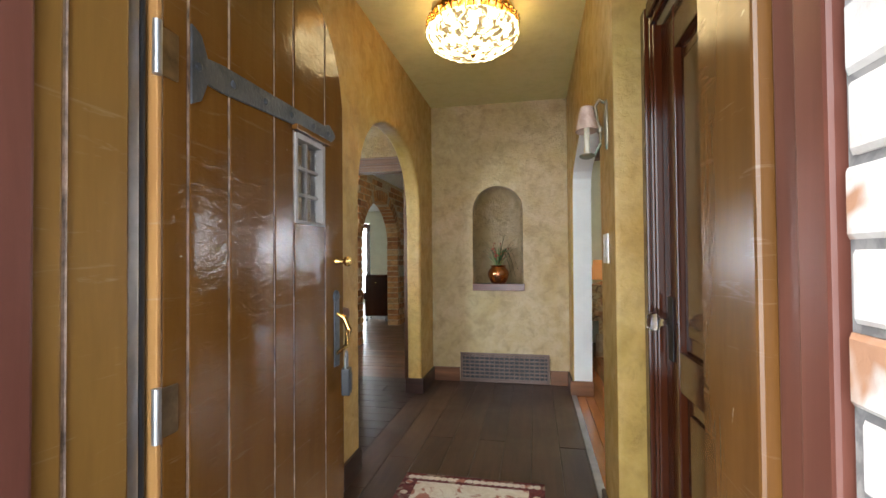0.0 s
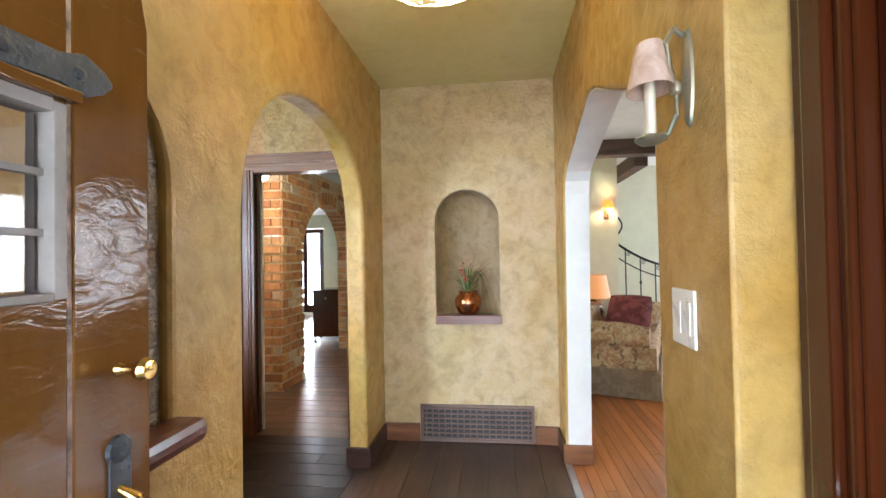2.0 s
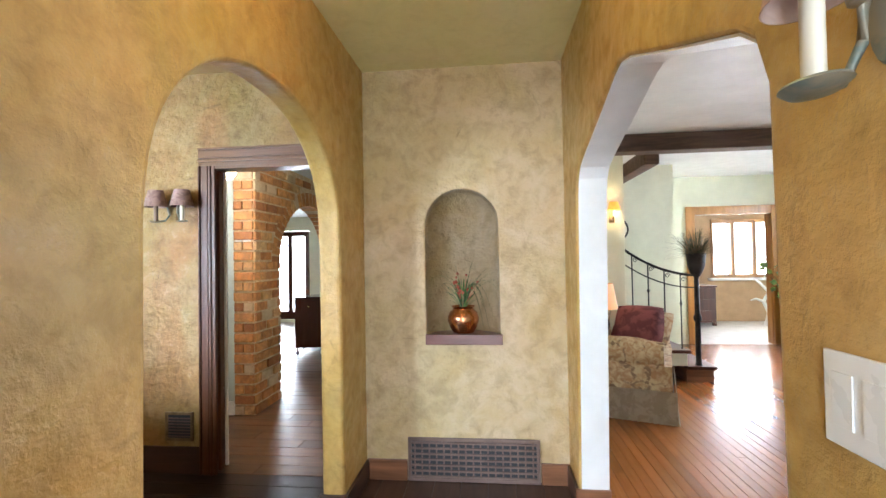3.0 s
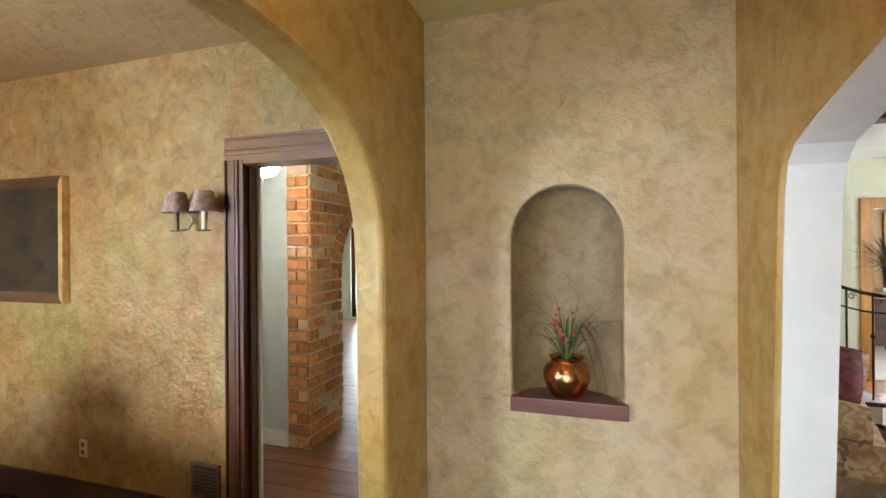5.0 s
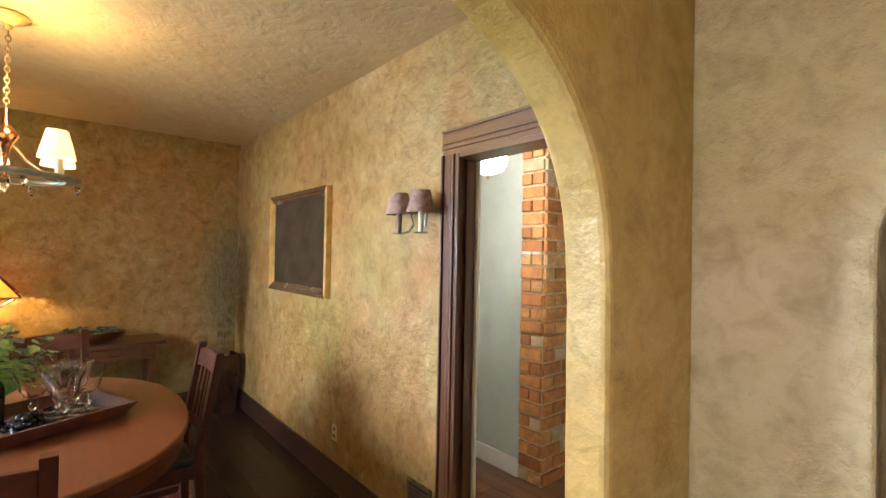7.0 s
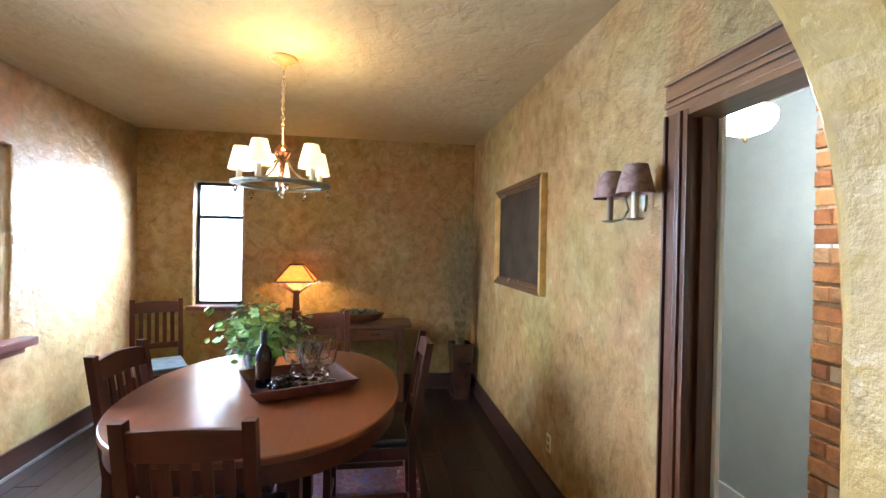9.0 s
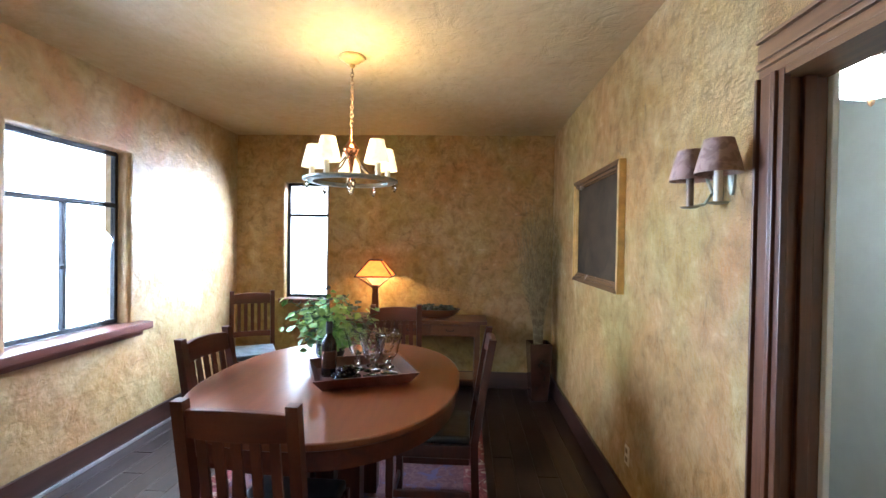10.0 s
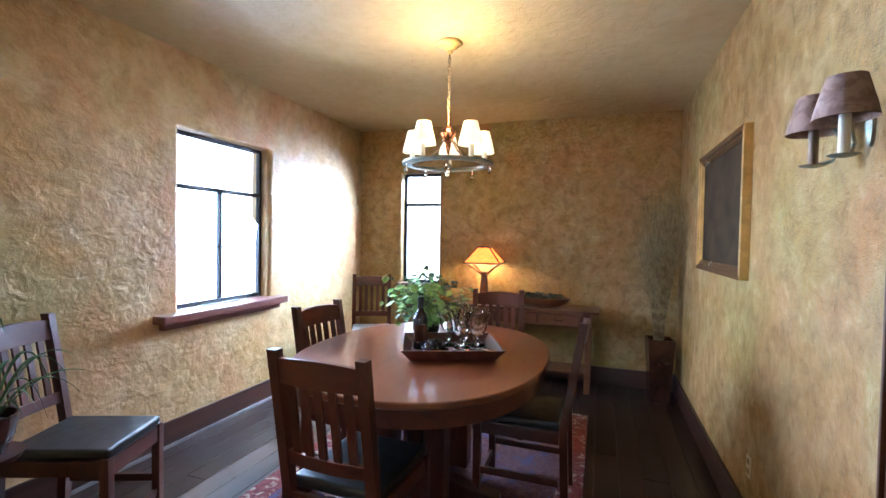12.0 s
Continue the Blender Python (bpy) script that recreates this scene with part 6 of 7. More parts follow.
def small_cabinet():
    t = thing("small_cabinet", "small dark red-brown cabinet on castors behind the brick arch", "cabinet")
    part("body", boxed(-0.20, 0.20, -0.22, 0.22, 0.10, 0.80), M_MAHOG, t, bevel=0.006)
    part("top", boxed(-0.22, 0.22, -0.24, 0.24, 0.801, 0.825), M_MAHOG, t, bevel=0.004)
    dr = part("drawer", boxed(-0.17, 0.17, -0.232, -0.221, 0.60, 0.77), M_MAHOG, t, bevel=0.003)
    part("knob", turned([(0.006, 0), (0.012, 0.016), (0.001, 0.022)], 10), M_BRASS, dr).matrix_basis = pose(0, -0.232, 0.685, 90, 0, 0)
    for x in (-0.17, 0.17):
        for y in (-0.19, 0.19):
            part("castor", turned([(0.001, -0.028), (0.024, -0.020), (0.028, 0.0), (0.024, 0.020), (0.001, 0.028)], 12), M_STEEL, t, "steel castor").matrix_basis = pose(x, y, 0.029, 90, 0, 0)
            part("castor_stem", boxed(x - 0.008, x + 0.008, y - 0.008, y + 0.008, 0.05, 0.10), M_STEEL, t)
    t.matrix_basis = pose(-1.55, 8.95, 0, 0, 0, 10)


small_cabinet()


def plate_on_brick():
    t = thing("brick_switch_plate", "pair of small white switch plates on the brick pier", "switch")
    part("plate", boxed(-1.155, -1.085, 6.263, 6.270, 1.50, 1.555), M_PLASTIC, t, bevel=0.002)
    part("plate", boxed(-1.075, -1.005, 6.263, 6.270, 1.50, 1.555), M_PLASTIC, t, bevel=0.002)


plate_on_brick()

# ---- living room ----
for i, (y, z0, z1) in enumerate(((6.55, 2.245, 2.40),)):
    structure(part("beam", boxed(HR1 + 0.003, 5.64, y, y + 0.16, z0, z1), M_BEAM, bevel=0.012), "rough dark wooden ceiling beam", "beam")
structure(part("ceiling_living_boards", boxed(HR1 + 0.004, 5.64, 3.0, 6.70, 2.401, 2.43), M_WHITE), "white ceiling field resting on the beam", "ceiling")
structure(part("beam_short", boxed(2.49, 2.62, 6.72, 8.54, 2.16, 2.30), M_BEAM, bevel=0.01), "dark wooden beam over the stair", "beam")

# sunroom doorway casing
for x0, x1 in ((4.01, 4.135), (5.205, 5.33)):
    structure(part("trim_sunroom_casing", boxed(x0, x1, 9.565, 9.599, 0, 2.05), M_ORANGEWOOD, bevel=0.008), "honey oak doorway casing", "trim")
structure(part("trim_sunroom_head", boxed(4.136, 5.204, 9.568, 9.599, 1.925, 2.05), M_ORANGEWOOD, bevel=0.008), "honey oak doorway head", "trim")
for x0, x1 in ((4.12, 4.14), (5.20, 5.22)):
    structure(part("trim_sunroom_jamb", boxed(x0, x1, 9.6, 9.73, 0, 1.92), M_ORANGEWOOD), "honey oak doorway jamb", "trim")
for i in range(3):
    a = 5.50 + 0.40 * i
    w = tagged(new("window_%d" % (3 + i)), "bright sunroom window in a honey oak frame", "window", kind="structure")
    for q in ((a - 0.028, a + 0.01, 0.86, 2.02), (a + 0.33, a + 0.368, 0.86, 2.02), (a + 0.01, a + 0.33, 1.94, 2.02), (a + 0.01, a + 0.33, 0.86, 0.93)):
        part("frame_side", boxed(q[0], q[1], 11.96 + 0.002 * (q[1] - q[0] > 0.2), 11.998, q[2], q[3]), M_ORANGEWOOD, w, bevel=0.004)
    part("pane", boxed(a, a + 0.34, 12.05, 12.054, 0.92, 1.95), M_GLASS, w).visible_shadow = False
structure(part("trim_sunroom_sill", boxed(5.4, 6.75, 11.86, 11.998, 0.81, 0.858), M_WHITE, bevel=0.006), "white sunroom window sill", "trim")
lw = tagged(new("window_6"), "large added unseen living room window in a honey oak frame", "window", kind="structure")
for y0, y1, z0, z1 in ((6.30, 6.41, 0.75, 2.25), (8.79, 8.90, 0.75, 2.25), (6.41, 8.79, 2.14, 2.25), (6.41, 8.79, 0.75, 0.86), (7.56, 7.64, 0.86, 2.14)):
    part("frame_side", boxed(5.61, 5.648, y0, y1, z0, z1), M_ORANGEWOOD, lw, bevel=0.004)
part("pane", boxed(5.72, 5.724, 6.4, 8.8, 0.85, 2.15), M_GLASS, lw).visible_shadow = False
# Out-of-view window, added only to let the front fill light in.
lw = tagged(new("window_7"), "added unseen living room window in a honey oak frame", "window", kind="structure")
for y0, y1, z0, z1 in ((2.50, 2.61, 0.75, 2.25), (4.59, 4.70, 0.75, 2.25), (2.61, 4.59, 2.14, 2.25), (2.61, 4.59, 0.75, 0.86), (3.56, 3.64, 0.86, 2.14)):
    part("frame_side", boxed(5.61, 5.648, y0, y1, z0, z1), M_ORANGEWOOD, lw, bevel=0.004)
part("pane", boxed(5.72, 5.724, 2.6, 4.6, 0.85, 2.15), M_GLASS, lw).visible_shadow = False


def bulge(bm, amount, seed):
    for v in bm.verts:
        v.co += amount * Vector((noise.noise(v.co * 5 + Vector((seed, 0, 0))), noise.noise(v.co * 5 + Vector((0, seed, 0))), noise.noise(v.co * 5 + Vector((0, 0, seed)))))
    return bm


def pillow_bm(w, d, h, n=10):
    bm = bmesh.new()
    r = bmesh.ops.create_grid(bm, x_segments=n, y_segments=n, size=1.0)
    top = bm.verts[:]
    for v in top:
        x, y = v.co.x, v.co.y
        k = (1 - x ** 4) * (1 - y ** 4)
        v.co = Vector((x * w * (1 - 0.08 * y * y), y * d * (1 - 0.08 * x * x), h * k ** 0.6))
    g = bmesh.ops.duplicate(bm, geom=bm.faces[:])
    for v in [e for e in g["geom"] if isinstance(e, bmesh.types.BMVert)]:
        v.co.z *= -1
    bmesh.ops.remove_doubles(bm, verts=bm.verts, dist=0.0005)
    bmesh.ops.recalc_face_normals(bm, faces=bm.faces)
    return bm


def sofa():
    """Local: the arm's end towards -y (the hall), the back to -x."""
    t = thing("sofa", "floral upholstered sofa with a pleated taupe skirt", "sofa")
    bm = boxed(-0.30, 0.30, 0.0, 1.7, 0.24, 0.46)
    bmesh.ops.subdivide_edges(bm, edges=bm.edges, cuts=5, use_grid_fill=True)
    part("base", bulge(bm, 0.02, 3), M_FLORAL, t, "floral seat base", smooth=True)
    bm = bmesh.new()
    n, k = 60, 3
    rows = [[], []]
    for i in range(n + 1):
        s = i / n
        y = -0.01
        x = -0.33 + 0.66 * s
        rows[0].append(bm.verts.new((x, y - 0.005 * math.sin(i * 1.7) - 0.015, 0.005)))
        rows[1].append(bm.verts.new((x, y, 0.26)))
    for i in range(n):
        bm.faces.new((rows[0][i], rows[0][i + 1], rows[1][i + 1], rows[1][i]))
    bmesh.ops.solidify(bm, geom=bm.faces[:], thickness=0.006)
    part("skirt", bm, M_SKIRT, t, "pleated taupe skirt", smooth=True)
    bm = bmesh.new()
    rows = [[], []]
    for i in range(121):
        y = -0.02 + 1.72 * i / 120
        rows[0].append(bm.verts.new((0.325 + 0.015 + 0.005 * math.sin(i * 1.7), y, 0.005)))
        rows[1].append(bm.verts.new((0.322, y, 0.26)))
    for i in range(120):
        bm.faces.new((rows[0][i], rows[0][i + 1], rows[1][i + 1], rows[1][i]))
    bmesh.ops.solidify(bm, geom=bm.faces[:], thickness=0.006)
    part("skirt", bm, M_SKIRT, t, "pleated taupe skirt", smooth=True)
    part("underframe", boxed(-0.31, 0.31, 0.01, 1.68, 0.01, 0.239), M_BLACKPL, t, "dark underframe")
    for y in (0.0, 1.5):
        bm = boxed(-0.32, 0.24, y, y + 0.22, 0.46, 0.60)
        bmesh.ops.subdivide_edges(bm, edges=bm.edges, cuts=5, use_grid_fill=True)
        for v in bm.verts:
            if v.co.z > 0.47:
                k = min(1.0, abs(v.co.y - y - 0.11) / 0.115)
                v.co.z += (v.co.z - 0.46) * (0.85 * math.sqrt(1 - 0.98 * k * k) - 0.45) - 0.16 * max(0, v.co.x) ** 2 / 0.24
                v.co.y = y + 0.11 + (v.co.y - y - 0.11) * (1.0 + 0.25 * math.sin(min(1.0, (v.co.z - 0.46) / 0.16) * 3.1))
        part("arm", bulge(bm, 0.025, 8 + y), M_FLORAL, t, "rounded floral arm", smooth=True)
    bm = boxed(-0.42, -0.24, 0.05, 1.65, 0.40, 0.80)
    bmesh.ops.subdivide_edges(bm, edges=bm.edges, cuts=6, use_grid_fill=True)
    part("back", bulge(bm, 0.03, 15), M_FLORAL, t, "floral back", smooth=True)
    t.matrix_basis = pose(2.215, 6.335, 0, 0, 0, -20)
    for x, y, z, rx, rz, mat, lab in ((2.42, 6.95, 0.66, 55, -60, M_WINE, "wine red velvet cushion on the sofa"), (2.62, 7.12, 0.62, 50, -40, M_FLORAL, "floral cushion on the sofa"), (2.40, 6.72, 0.70, 60, -30, M_WINE, "wine red velvet cushion by the sofa's arm")):
        c = thing("cushion", lab, "cushion")
        part("cover", pillow_bm(0.21, 0.21, 0.08), mat, c, smooth=True)
        c.matrix_basis = pose(x, y, z, rx, 0, rz)


sofa()


def urn_lamp():
    s = thing("lamp_table", "small round wooden side table behind the sofa's arm", "side table")
    part("top", turned([(0.20, 0.47), (0.205, 0.48), (0.20, 0.495)], 24), M_CONSOLE, s, smooth=True)
    part("stem", turned([(0.14, 0.0), (0.13, 0.02), (0.03, 0.05), (0.025, 0.47)], 16), M_CONSOLE, s, smooth=True)
    s.matrix_basis = pose(2.10, 6.98, 0)
    t = thing("urn_lamp", "brown glazed urn lamp with a peach shade", "table lamp")
    part("base", turned([(0.07, 0.0), (0.05, 0.02), (0.10, 0.12), (0.115, 0.20), (0.09, 0.28), (0.04, 0.32), (0.02, 0.36)], 28), M_CERAMIC, t, smooth=True)
    part("shade", shell([(0.19, 0.345), (0.15, 0.58)], 0.003, 28), M_PEACH, t, "glowing peach fabric shade", smooth=True)
    t.matrix_basis = pose(2.10, 6.98, 0.496)


urn_lamp()


def living_sconce():
    t = thing("small_wall_sconce", "small lit wall sconce with an amber shade on the pier", "wall lamp")
    part("backplate", boxed(-0.03, 0.03, -0.012, 0.0, -0.12, 0.02), M_AGED, t, bevel=0.004)
    part("arm", rod([(0, -0.012, -0.08), (0, -0.06, -0.10), (0, -0.10, -0.06)], 0.006, 8), M_AGED, t, smooth=True)
    part("candle_sleeve", turned([(0.011, 0), (0.011, 0.06)], 12, (0, -0.10, -0.06)), M_CANDLE, t)
    part("shade", shell([(0.065, 0.0), (0.040, 0.085)], 0.002, 20, (0, -0.10, 0.0)), M_MICA, t, "glowing amber shade", smooth=True)
    t.matrix_basis = pose(2.34, 7.299, 1.80)


living_sconce()


def stair():
    t = thing("staircase", "curved entry stair with dark treads and cream risers", "stairs")
    for i in range(6):
        x1 = 3.42 - 0.26 * i
        part("riser", boxed(x1 - 0.30, x1 - 0.03, 7.50, 8.54, 0.17 * i, 0.17 * (i + 1) - 0.035), M_BASE2 if i == 0 else M_CREAM, t)
        part("tread", boxed(x1 - 0.30, x1, 7.46, 8.545, 0.17 * (i + 1) - 0.034, 0.17 * (i + 1)), M_CHAIR, t, "dark stained tread", bevel=0.006)
    r = thing("stair_railing", "black wrought-iron stair railing with scrolls and a newel", "railing")
    nx, ny = 3.26, 7.54
    part("newel", turned([(0.035, 0.17), (0.030, 0.20), (0.026, 0.62), (0.040, 0.65), (0.040, 0.68), (0.026, 0.71), (0.024, 1.10), (0.045, 1.12), (0.045, 1.135)], 14, (nx, ny, 0)), M_IRON, r, smooth=True)
    rail = [(nx, ny, 1.12)] + [(nx - 0.92 * s, ny, 1.12 + 0.02 * s + 0.42 * s ** 2.0) for s in [i / 12 for i in range(1, 13)]]
    part("handrail", rod(rail, 0.014, 8), M_IRON, r, smooth=True)
    part("lower_rail", rod([(x, y, z - 0.13 - 0.04 * (nx - x)) for x, y, z in rail], 0.007, 6), M_IRON, r, smooth=True)
    for i in range(1, 6):
        s = i / 5.6
        x, zt = nx - 0.92 * s, 1.12 + 0.02 * s + 0.42 * s * s
        step = 0.17 * (1 + max(0, int((3.42 - x) / 0.26)))
        part("baluster", rod([(x, ny, step), (x, ny, zt)], 0.007, 6), M_IRON, r)
        if i % 2:
            part("collar", turned([(0.007, -0.02), (0.018, 0), (0.007, 0.02)], 8, (x, ny, (step + zt) / 2 + 0.08)), M_IRON, r)
        pts = [(x + 0.035 + (0.028 - 0.02 * k / 14) * math.cos(6.283 * 1.3 * k / 14), ny, zt - 0.06 + (0.028 - 0.02 * k / 14) * math.sin(6.283 * 1.3 * k / 14)) for k in range(15)]
        part("scroll", rod(pts, 0.004, 5), M_IRON, r)
    pts = [(2.52 + 0.05 * math.sin(k / 14 * 6.0), 7.53, 1.52 + 0.40 * k / 14) for k in range(15)] + [(2.50, 7.53, 1.955), (2.465, 7.53, 1.95), (2.47, 7.53, 1.92)]
    part("end_scroll", rod(pts, 0.010, 6), M_IRON, r, smooth=True)
    p = thing("newel_planter", "dark pot with wispy dry foliage on the newel post", "plant")
    part("pot", shell([(0.055, 0.0), (0.085, 0.08), (0.095, 0.20), (0.10, 0.215)], 0.006, 20), M_IRON, p, smooth=True)
    part("soil", turned([(0.085, 0.17), (0.001, 0.185)], 14), M_BLACKPL, p)
    rnd = random.Random(17)
    bm = bmesh.new()
    for i in range(230):
        a, rr, h = rnd.uniform(0, 6.283), rnd.uniform(0.05, 0.33), rnd.uniform(0.03, 0.34)
        leaf_blade(bm, (0.04 * math.cos(a), 0.04 * math.sin(a), 0.17), (rr * math.cos(a), rr * math.sin(a), 0.20 + h - 0.35 * rr), rnd.uniform(0.02, 0.07), 0.007, 6)
    tagged(part("foliage", bm, M_WISP, p, "wispy olive foliage"), kind="stuff")
    p.matrix_basis = pose(nx, ny, 1.136)


stair()


def basket_plant():
    t = thing("basket_plant", "large leafy houseplant in a wicker basket", "plant")
    part("basket", shell([(0.15, 0.0), (0.19, 0.15), (0.20, 0.32), (0.215, 0.345)], 0.012, 28, wobble=lambda a, z: 0.015 * math.sin(18 * a + 90 * z)), M_WICKER, t, "brown wicker basket")
    part("soil", turned([(0.18, 0.28), (0.001, 0.30)], 16), M_BLACKPL, t)
    rnd = random.Random(77)
    stems, leaves = bmesh.new(), bmesh.new()
    for i in range(40):
        a, r, h = rnd.uniform(0, 6.283), rnd.uniform(0.10, 0.46), rnd.uniform(0.35, 1.30)
        tip = Vector((r * math.cos(a), r * math.sin(a), 0.28 + h))
        tube(stems, [(0, 0, 0.28), (tip.x * 0.4, tip.y * 0.4, 0.28 + h * 0.6), tip], 0.004, 4)
        for k in range(9):
            s = rnd.uniform(0.4, 1.05)
            leafy(leaves, Vector((tip.x * s, tip.y * s, 0.28 + h * s)) + Vector((rnd.gauss(0, 0.05), rnd.gauss(0, 0.05), rnd.gauss(0, 0.05))), (rnd.gauss(0, 1), rnd.gauss(0, 1), 1.0), rnd.uniform(0.07, 0.13), rnd)
    part("stems", stems, M_LEAFDK, t)
    tagged(part("leaves", leaves, M_LEAF, t, "broad green leaves"), kind="stuff")
    t.matrix_basis = pose(5.32, 9.05, 0)


basket_plant()


def white_branch():
    t = thing("white_branch_sculpture", "twisted white branch sculpture on the sunroom floor", "sculpture")
    part("branch", rod([(0, 0, 0), (0.05, 0, 0.25), (-0.04, 0, 0.45), (0.06, 0, 0.62), (-0.10, 0, 0.80), (-0.22, 0, 0.90)], [0.05, 0.035, 0.032, 0.03, 0.025, 0.012], 8), M_WHITECLAY, t, smooth=True)
    part("branch", rod([(-0.04, 0, 0.45), (-0.16, 0.02, 0.50), (-0.25, 0.02, 0.47)], [0.028, 0.022, 0.010], 8), M_WHITECLAY, t, smooth=True)
    part("branch", rod([(0.06, 0, 0.62), (0.14, -0.02, 0.72), (0.16, 0, 0.82)], [0.026, 0.02, 0.010], 8), M_WHITECLAY, t, smooth=True)
    t.matrix_basis = pose(6.1, 11.35, 0)


white_branch()


def sun_cabinet():
    t = thing("sunroom_chest", "dark wooden chest against the sunroom wall", "chest")
    part("body", boxed(-0.25, 0.25, -0.3, 0.3, 0.06, 0.72), M_CHAIR, t, bevel=0.008)
    part("top", boxed(-0.27, 0.27, -0.32, 0.32, 0.721, 0.75), M_CHAIR, t, bevel=0.006)
    for z in (0.10, 0.31, 0.52):
        part("drawer", boxed(0.251, 0.262, -0.27, 0.27, z, z + 0.18), M_CHAIR, t, bevel=0.004)
    for x in (-0.22, 0.22):
        for y in (-0.27, 0.27):
            part("foot", boxed(x - 0.03, x + 0.03, y - 0.03, y + 0.03, 0, 0.06), M_CHAIR, t)
    t.matrix_basis = pose(4.95, 11.62, 0, 0, 0, -90)


sun_cabinet()

# ---- pieces: planks and bricks ----
MESHES = {}


def piece(name, size, material, place, parent, chamfer=0.003, turn=0.0):
    """A chamfered block as an object of its own; alike blocks share one mesh."""
    key = (name, tuple(round(s, 3) for s in size), material.name)
    if key not in MESHES:
        sx, sy, sz = (s / 2 for s in size)
        c = chamfer
        vs = [(-sx, -sy, -sz), (sx, -sy, -sz), (sx, sy, -sz), (-sx, sy, -sz),
              (-sx, -sy, sz - c), (sx, -sy, sz - c), (sx, sy, sz - c), (-sx, sy, sz - c),
              (-sx + c, -sy + c, sz), (sx - c, -sy + c, sz), (sx - c, sy - c, sz), (-sx + c, sy - c, sz)]
        fs = [(3, 2, 1, 0)] + [(i, (i + 1) % 4, 4 + (i + 1) % 4, 4 + i) for i in range(4)] + [(4 + i, 4 + (i + 1) % 4, 8 + (i + 1) % 4, 8 + i) for i in range(4)] + [(8, 9, 10, 11)]
        me = bpy.data.meshes.new(name)
        me.from_pydata(vs, [], fs)
        me.materials.append(material)
        MESHES[key] = me
    ob = new(name, MESHES[key])
    ob.parent = parent
    ob.matrix_basis = place if isinstance(place, Matrix) else pose(*place, 0, 0, turn)
    return ob


rnd = random.Random(40)


def plank_field(parent, material, x0, x1, y0, y1, width, along, lengths, gap=0.003):
    """Planks in rows with staggered ends, tops a hair uneven."""
    u0, u1, v0, v1 = (y0, y1, x0, x1) if along == "y" else (x0, x1, y0, y1)
    rows = max(1, round((v1 - v0) / width))
    w = (v1 - v0) / rows
    for r in range(rows):
        u = u0 - rnd.uniform(0, lengths * 0.8)
        while u < u1:
            a, b = max(u, u0), min(u + lengths, u1)
            u += lengths
            if b - a < 0.05:
                continue
            a, b = round(a, 2), round(b, 2)
            size = (w - gap, b - a - gap, 0.02) if along == "y" else (b - a - gap, w - gap, 0.02)
            c = ((v0 + w * (r + 0.5)), (a + b) / 2) if along == "y" else ((a + b) / 2, v0 + w * (r + 0.5))
            piece("plank", size, material, (c[0], c[1], -0.010 + rnd.uniform(-0.0012, 0.0004)), parent, 0.0015)


D = bpy.data.objects
plank_field(D["floor_hall"], M_FLOOR, HL0 + 0.06, HR0, 1.62, END - 0.001, 0.165, "y", 2.6)
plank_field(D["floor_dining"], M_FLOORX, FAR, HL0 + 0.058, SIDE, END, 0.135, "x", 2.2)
plank_field(D["floor_passage"], M_PASSFLOOR, -1.9, 0.3, END + 0.002, 9.0, 0.135, "x", 1.6)
plank_field(D["floor_passage"], M_PASSFLOOR, -4.9, -1.902, 6.4, 12.0, 0.28, "x", 3.0)
plank_field(D["floor_living"], M_LIVFLOOR, HR0 + 0.03, 5.64, 3.0, 9.6, 0.066, "y", 3.4, 0.0012)

# brick pier and arcade: courses on the end and on the face, ring of voussoirs
BR = D["wall_brick_arcade"]
CH = 0.0900


def brick_mat():
    return M_BRICKL if rnd.random() < 0.12 else M_BRICK


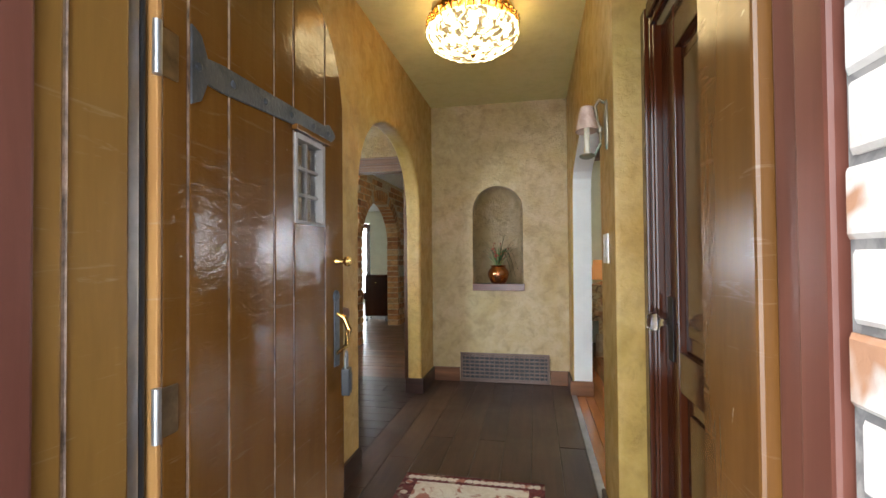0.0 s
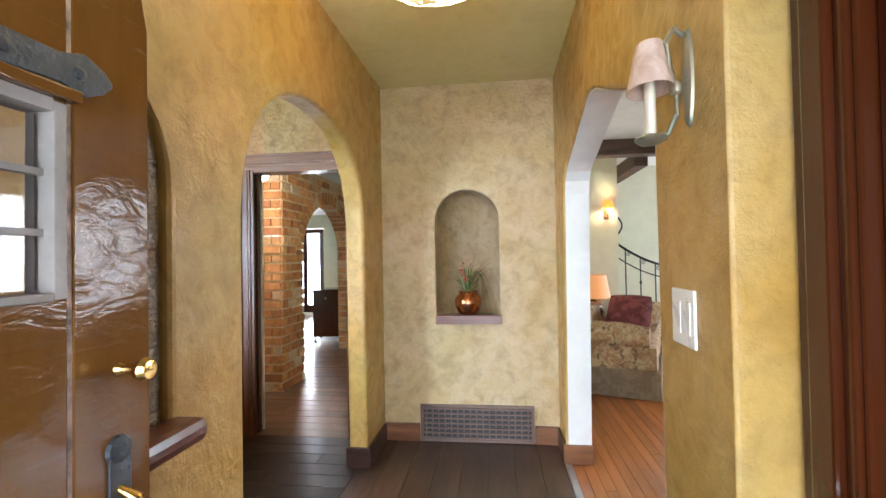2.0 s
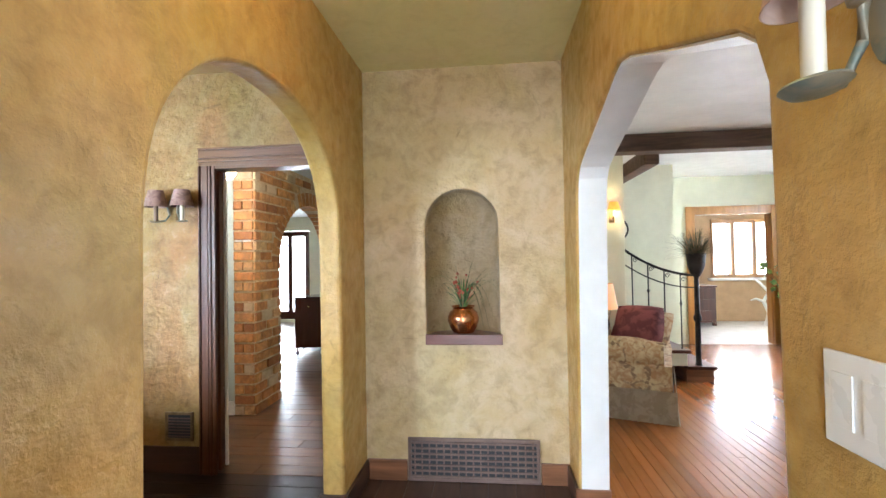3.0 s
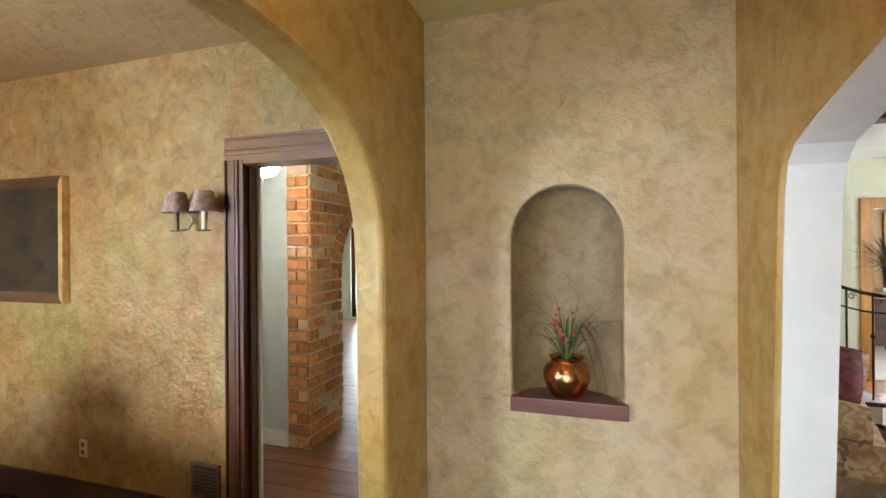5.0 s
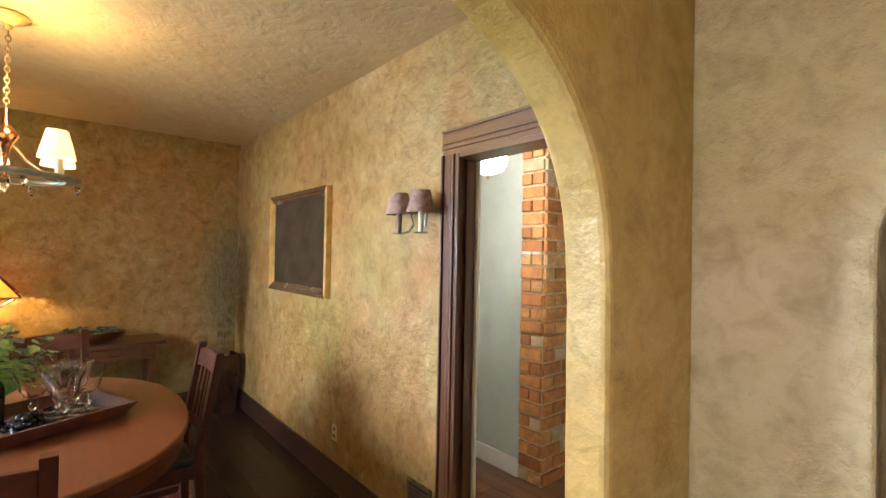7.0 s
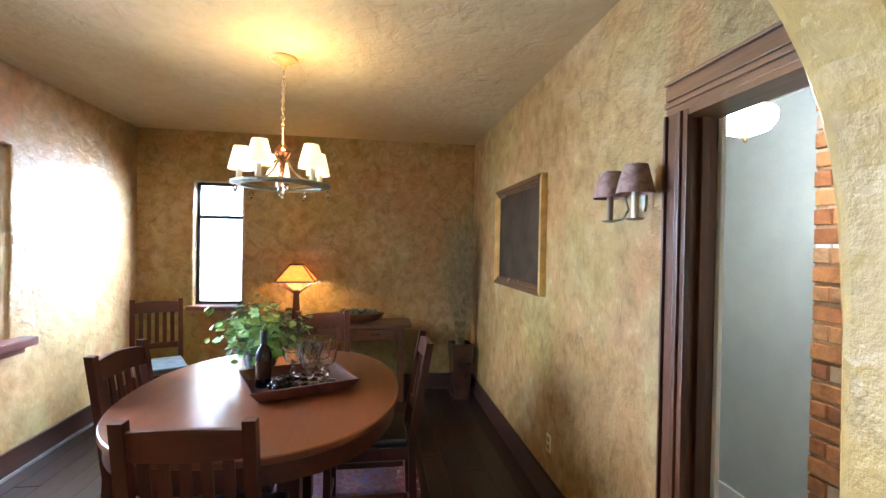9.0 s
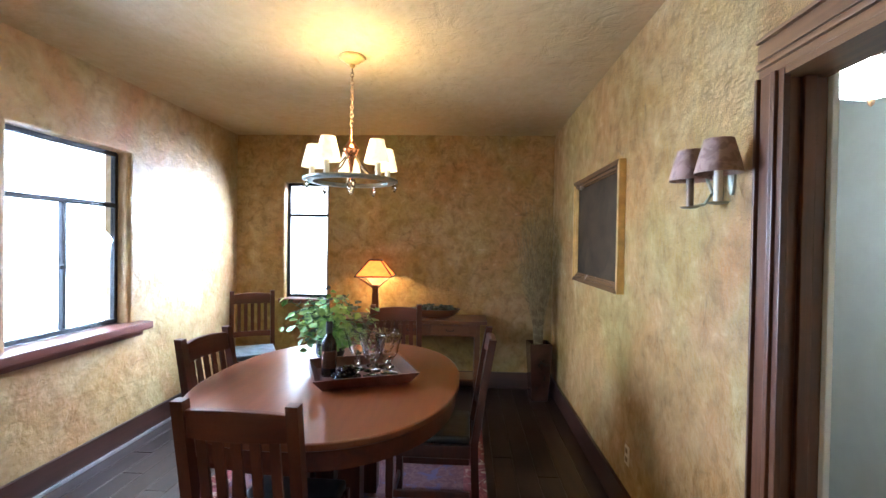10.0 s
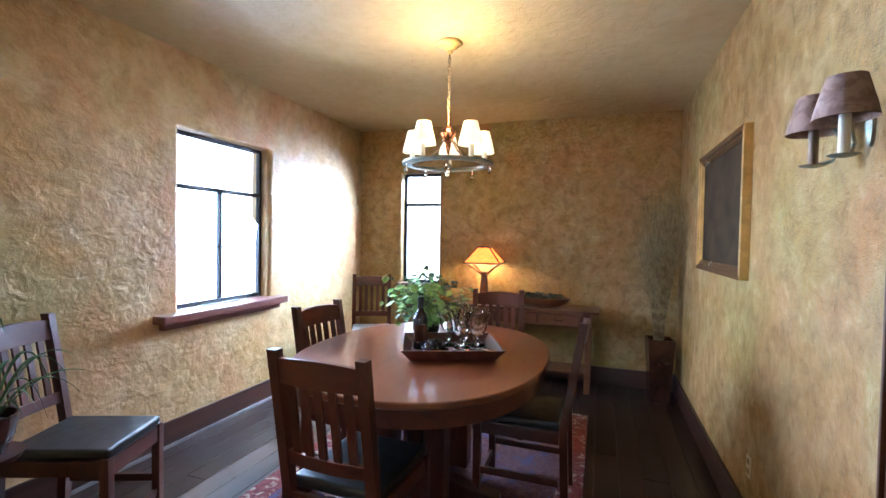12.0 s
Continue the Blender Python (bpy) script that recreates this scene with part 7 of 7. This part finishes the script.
LIE_Y = Matrix.Rotation(radians(90), 4, "X")          # top side to -y
LIE_X = Matrix.Rotation(radians(90), 4, "Y")          # top side to +x
for k in range(32):
    z = CH * (k + 0.5)
    if z > 2.28:
        break
    # end face: a header and a half, alternating
    cuts = [BX0, BX0 + (0.19 if k % 2 else 0.09), BX1] if k % 2 == 0 else [BX0, BX1]
    for a, b in zip(cuts, cuts[1:]):
        piece("brick", (round(b - a - 0.010, 3), CH - 0.019, 0.022), brick_mat(), Matrix.Translation(((a + b) / 2, 6.272 + rnd.uniform(-0.007, 0.003), z)) @ LIE_Y, BR, 0.004)
    # long face, skipping the arch
    y = 6.275 - (0.10 if k % 2 else 0.0)
    while y < 9.6:
        a, b = max(y, 6.275), y + 0.20
        y += 0.212
        if b - a < 0.04:
            continue
        m = (a + b) / 2
        if z < 1.32:
            inside = 6.76 < b and a < 8.34
            if inside and a < 6.75 < b:
                b = 6.75
                inside = b - a < 0.04
            if inside and a < 8.35 < b:
                a = 8.35
                inside = b - a < 0.04
        else:
            inside = ((m - 7.55) / 0.96) ** 2 + ((z - 1.32) / 0.82) ** 2 < 1.0
        if inside or b - a < 0.04:
            continue
        piece("brick", (CH - 0.019, round(b - a - 0.014, 2), 0.022), brick_mat(), Matrix.Translation((BX1 + 0.005 + rnd.uniform(-0.006, 0.007), (a + b) / 2, z)) @ LIE_X, BR, 0.004)
for i in range(27):
    a = radians(3 + 174 * i / 26)
    yc, zc = 7.55 + 0.868 * math.cos(a), 1.32 + 0.728 * math.sin(a)
    turn = Matrix.Rotation(math.atan2(0.745 * math.sin(a), 0.885 * math.cos(a)), 4, "X")
    piece("brick", (0.19, 0.15, 0.068), brick_mat(), Matrix.Translation(((BX0 + BX1) / 2 + 0.006, yc, zc)) @ turn, BR, 0.004)
for k in range(15):
    z = CH * (k + 0.5)
    piece("brick", (0.186, CH - 0.019, 0.022), brick_mat(), Matrix.Translation(((BX0 + BX1) / 2, 8.346, z)) @ LIE_Y, BR, 0.004)

# whitish brick reveal beside the entrance
FB = D["wall_front_outside"]
LIE_MX = Matrix.Rotation(radians(-90), 4, "Y")        # top side to -x
for k in range(30):
    z = 0.0760 * (k + 0.5)
    y = 1.225 - (0.10 if k % 2 else 0.0)
    while y < 1.64:
        a, b = max(y, 1.225), min(y + 0.20, 1.645)
        y += 0.212
        if b - a > 0.04:
            piece("brick", (0.0665, round(b - a - 0.010, 2), 0.022), M_EXTBRICK, Matrix.Translation((1.531 + rnd.uniform(-0.004, 0.003), (a + b) / 2, z)) @ LIE_MX, FB, 0.005)
            piece("brick", (0.0665, round(b - a - 0.010, 2), 0.022), M_EXTBRICK, Matrix.Translation((0.443 + rnd.uniform(-0.003, 0.004), (a + b) / 2, z)) @ LIE_X, FB, 0.005)
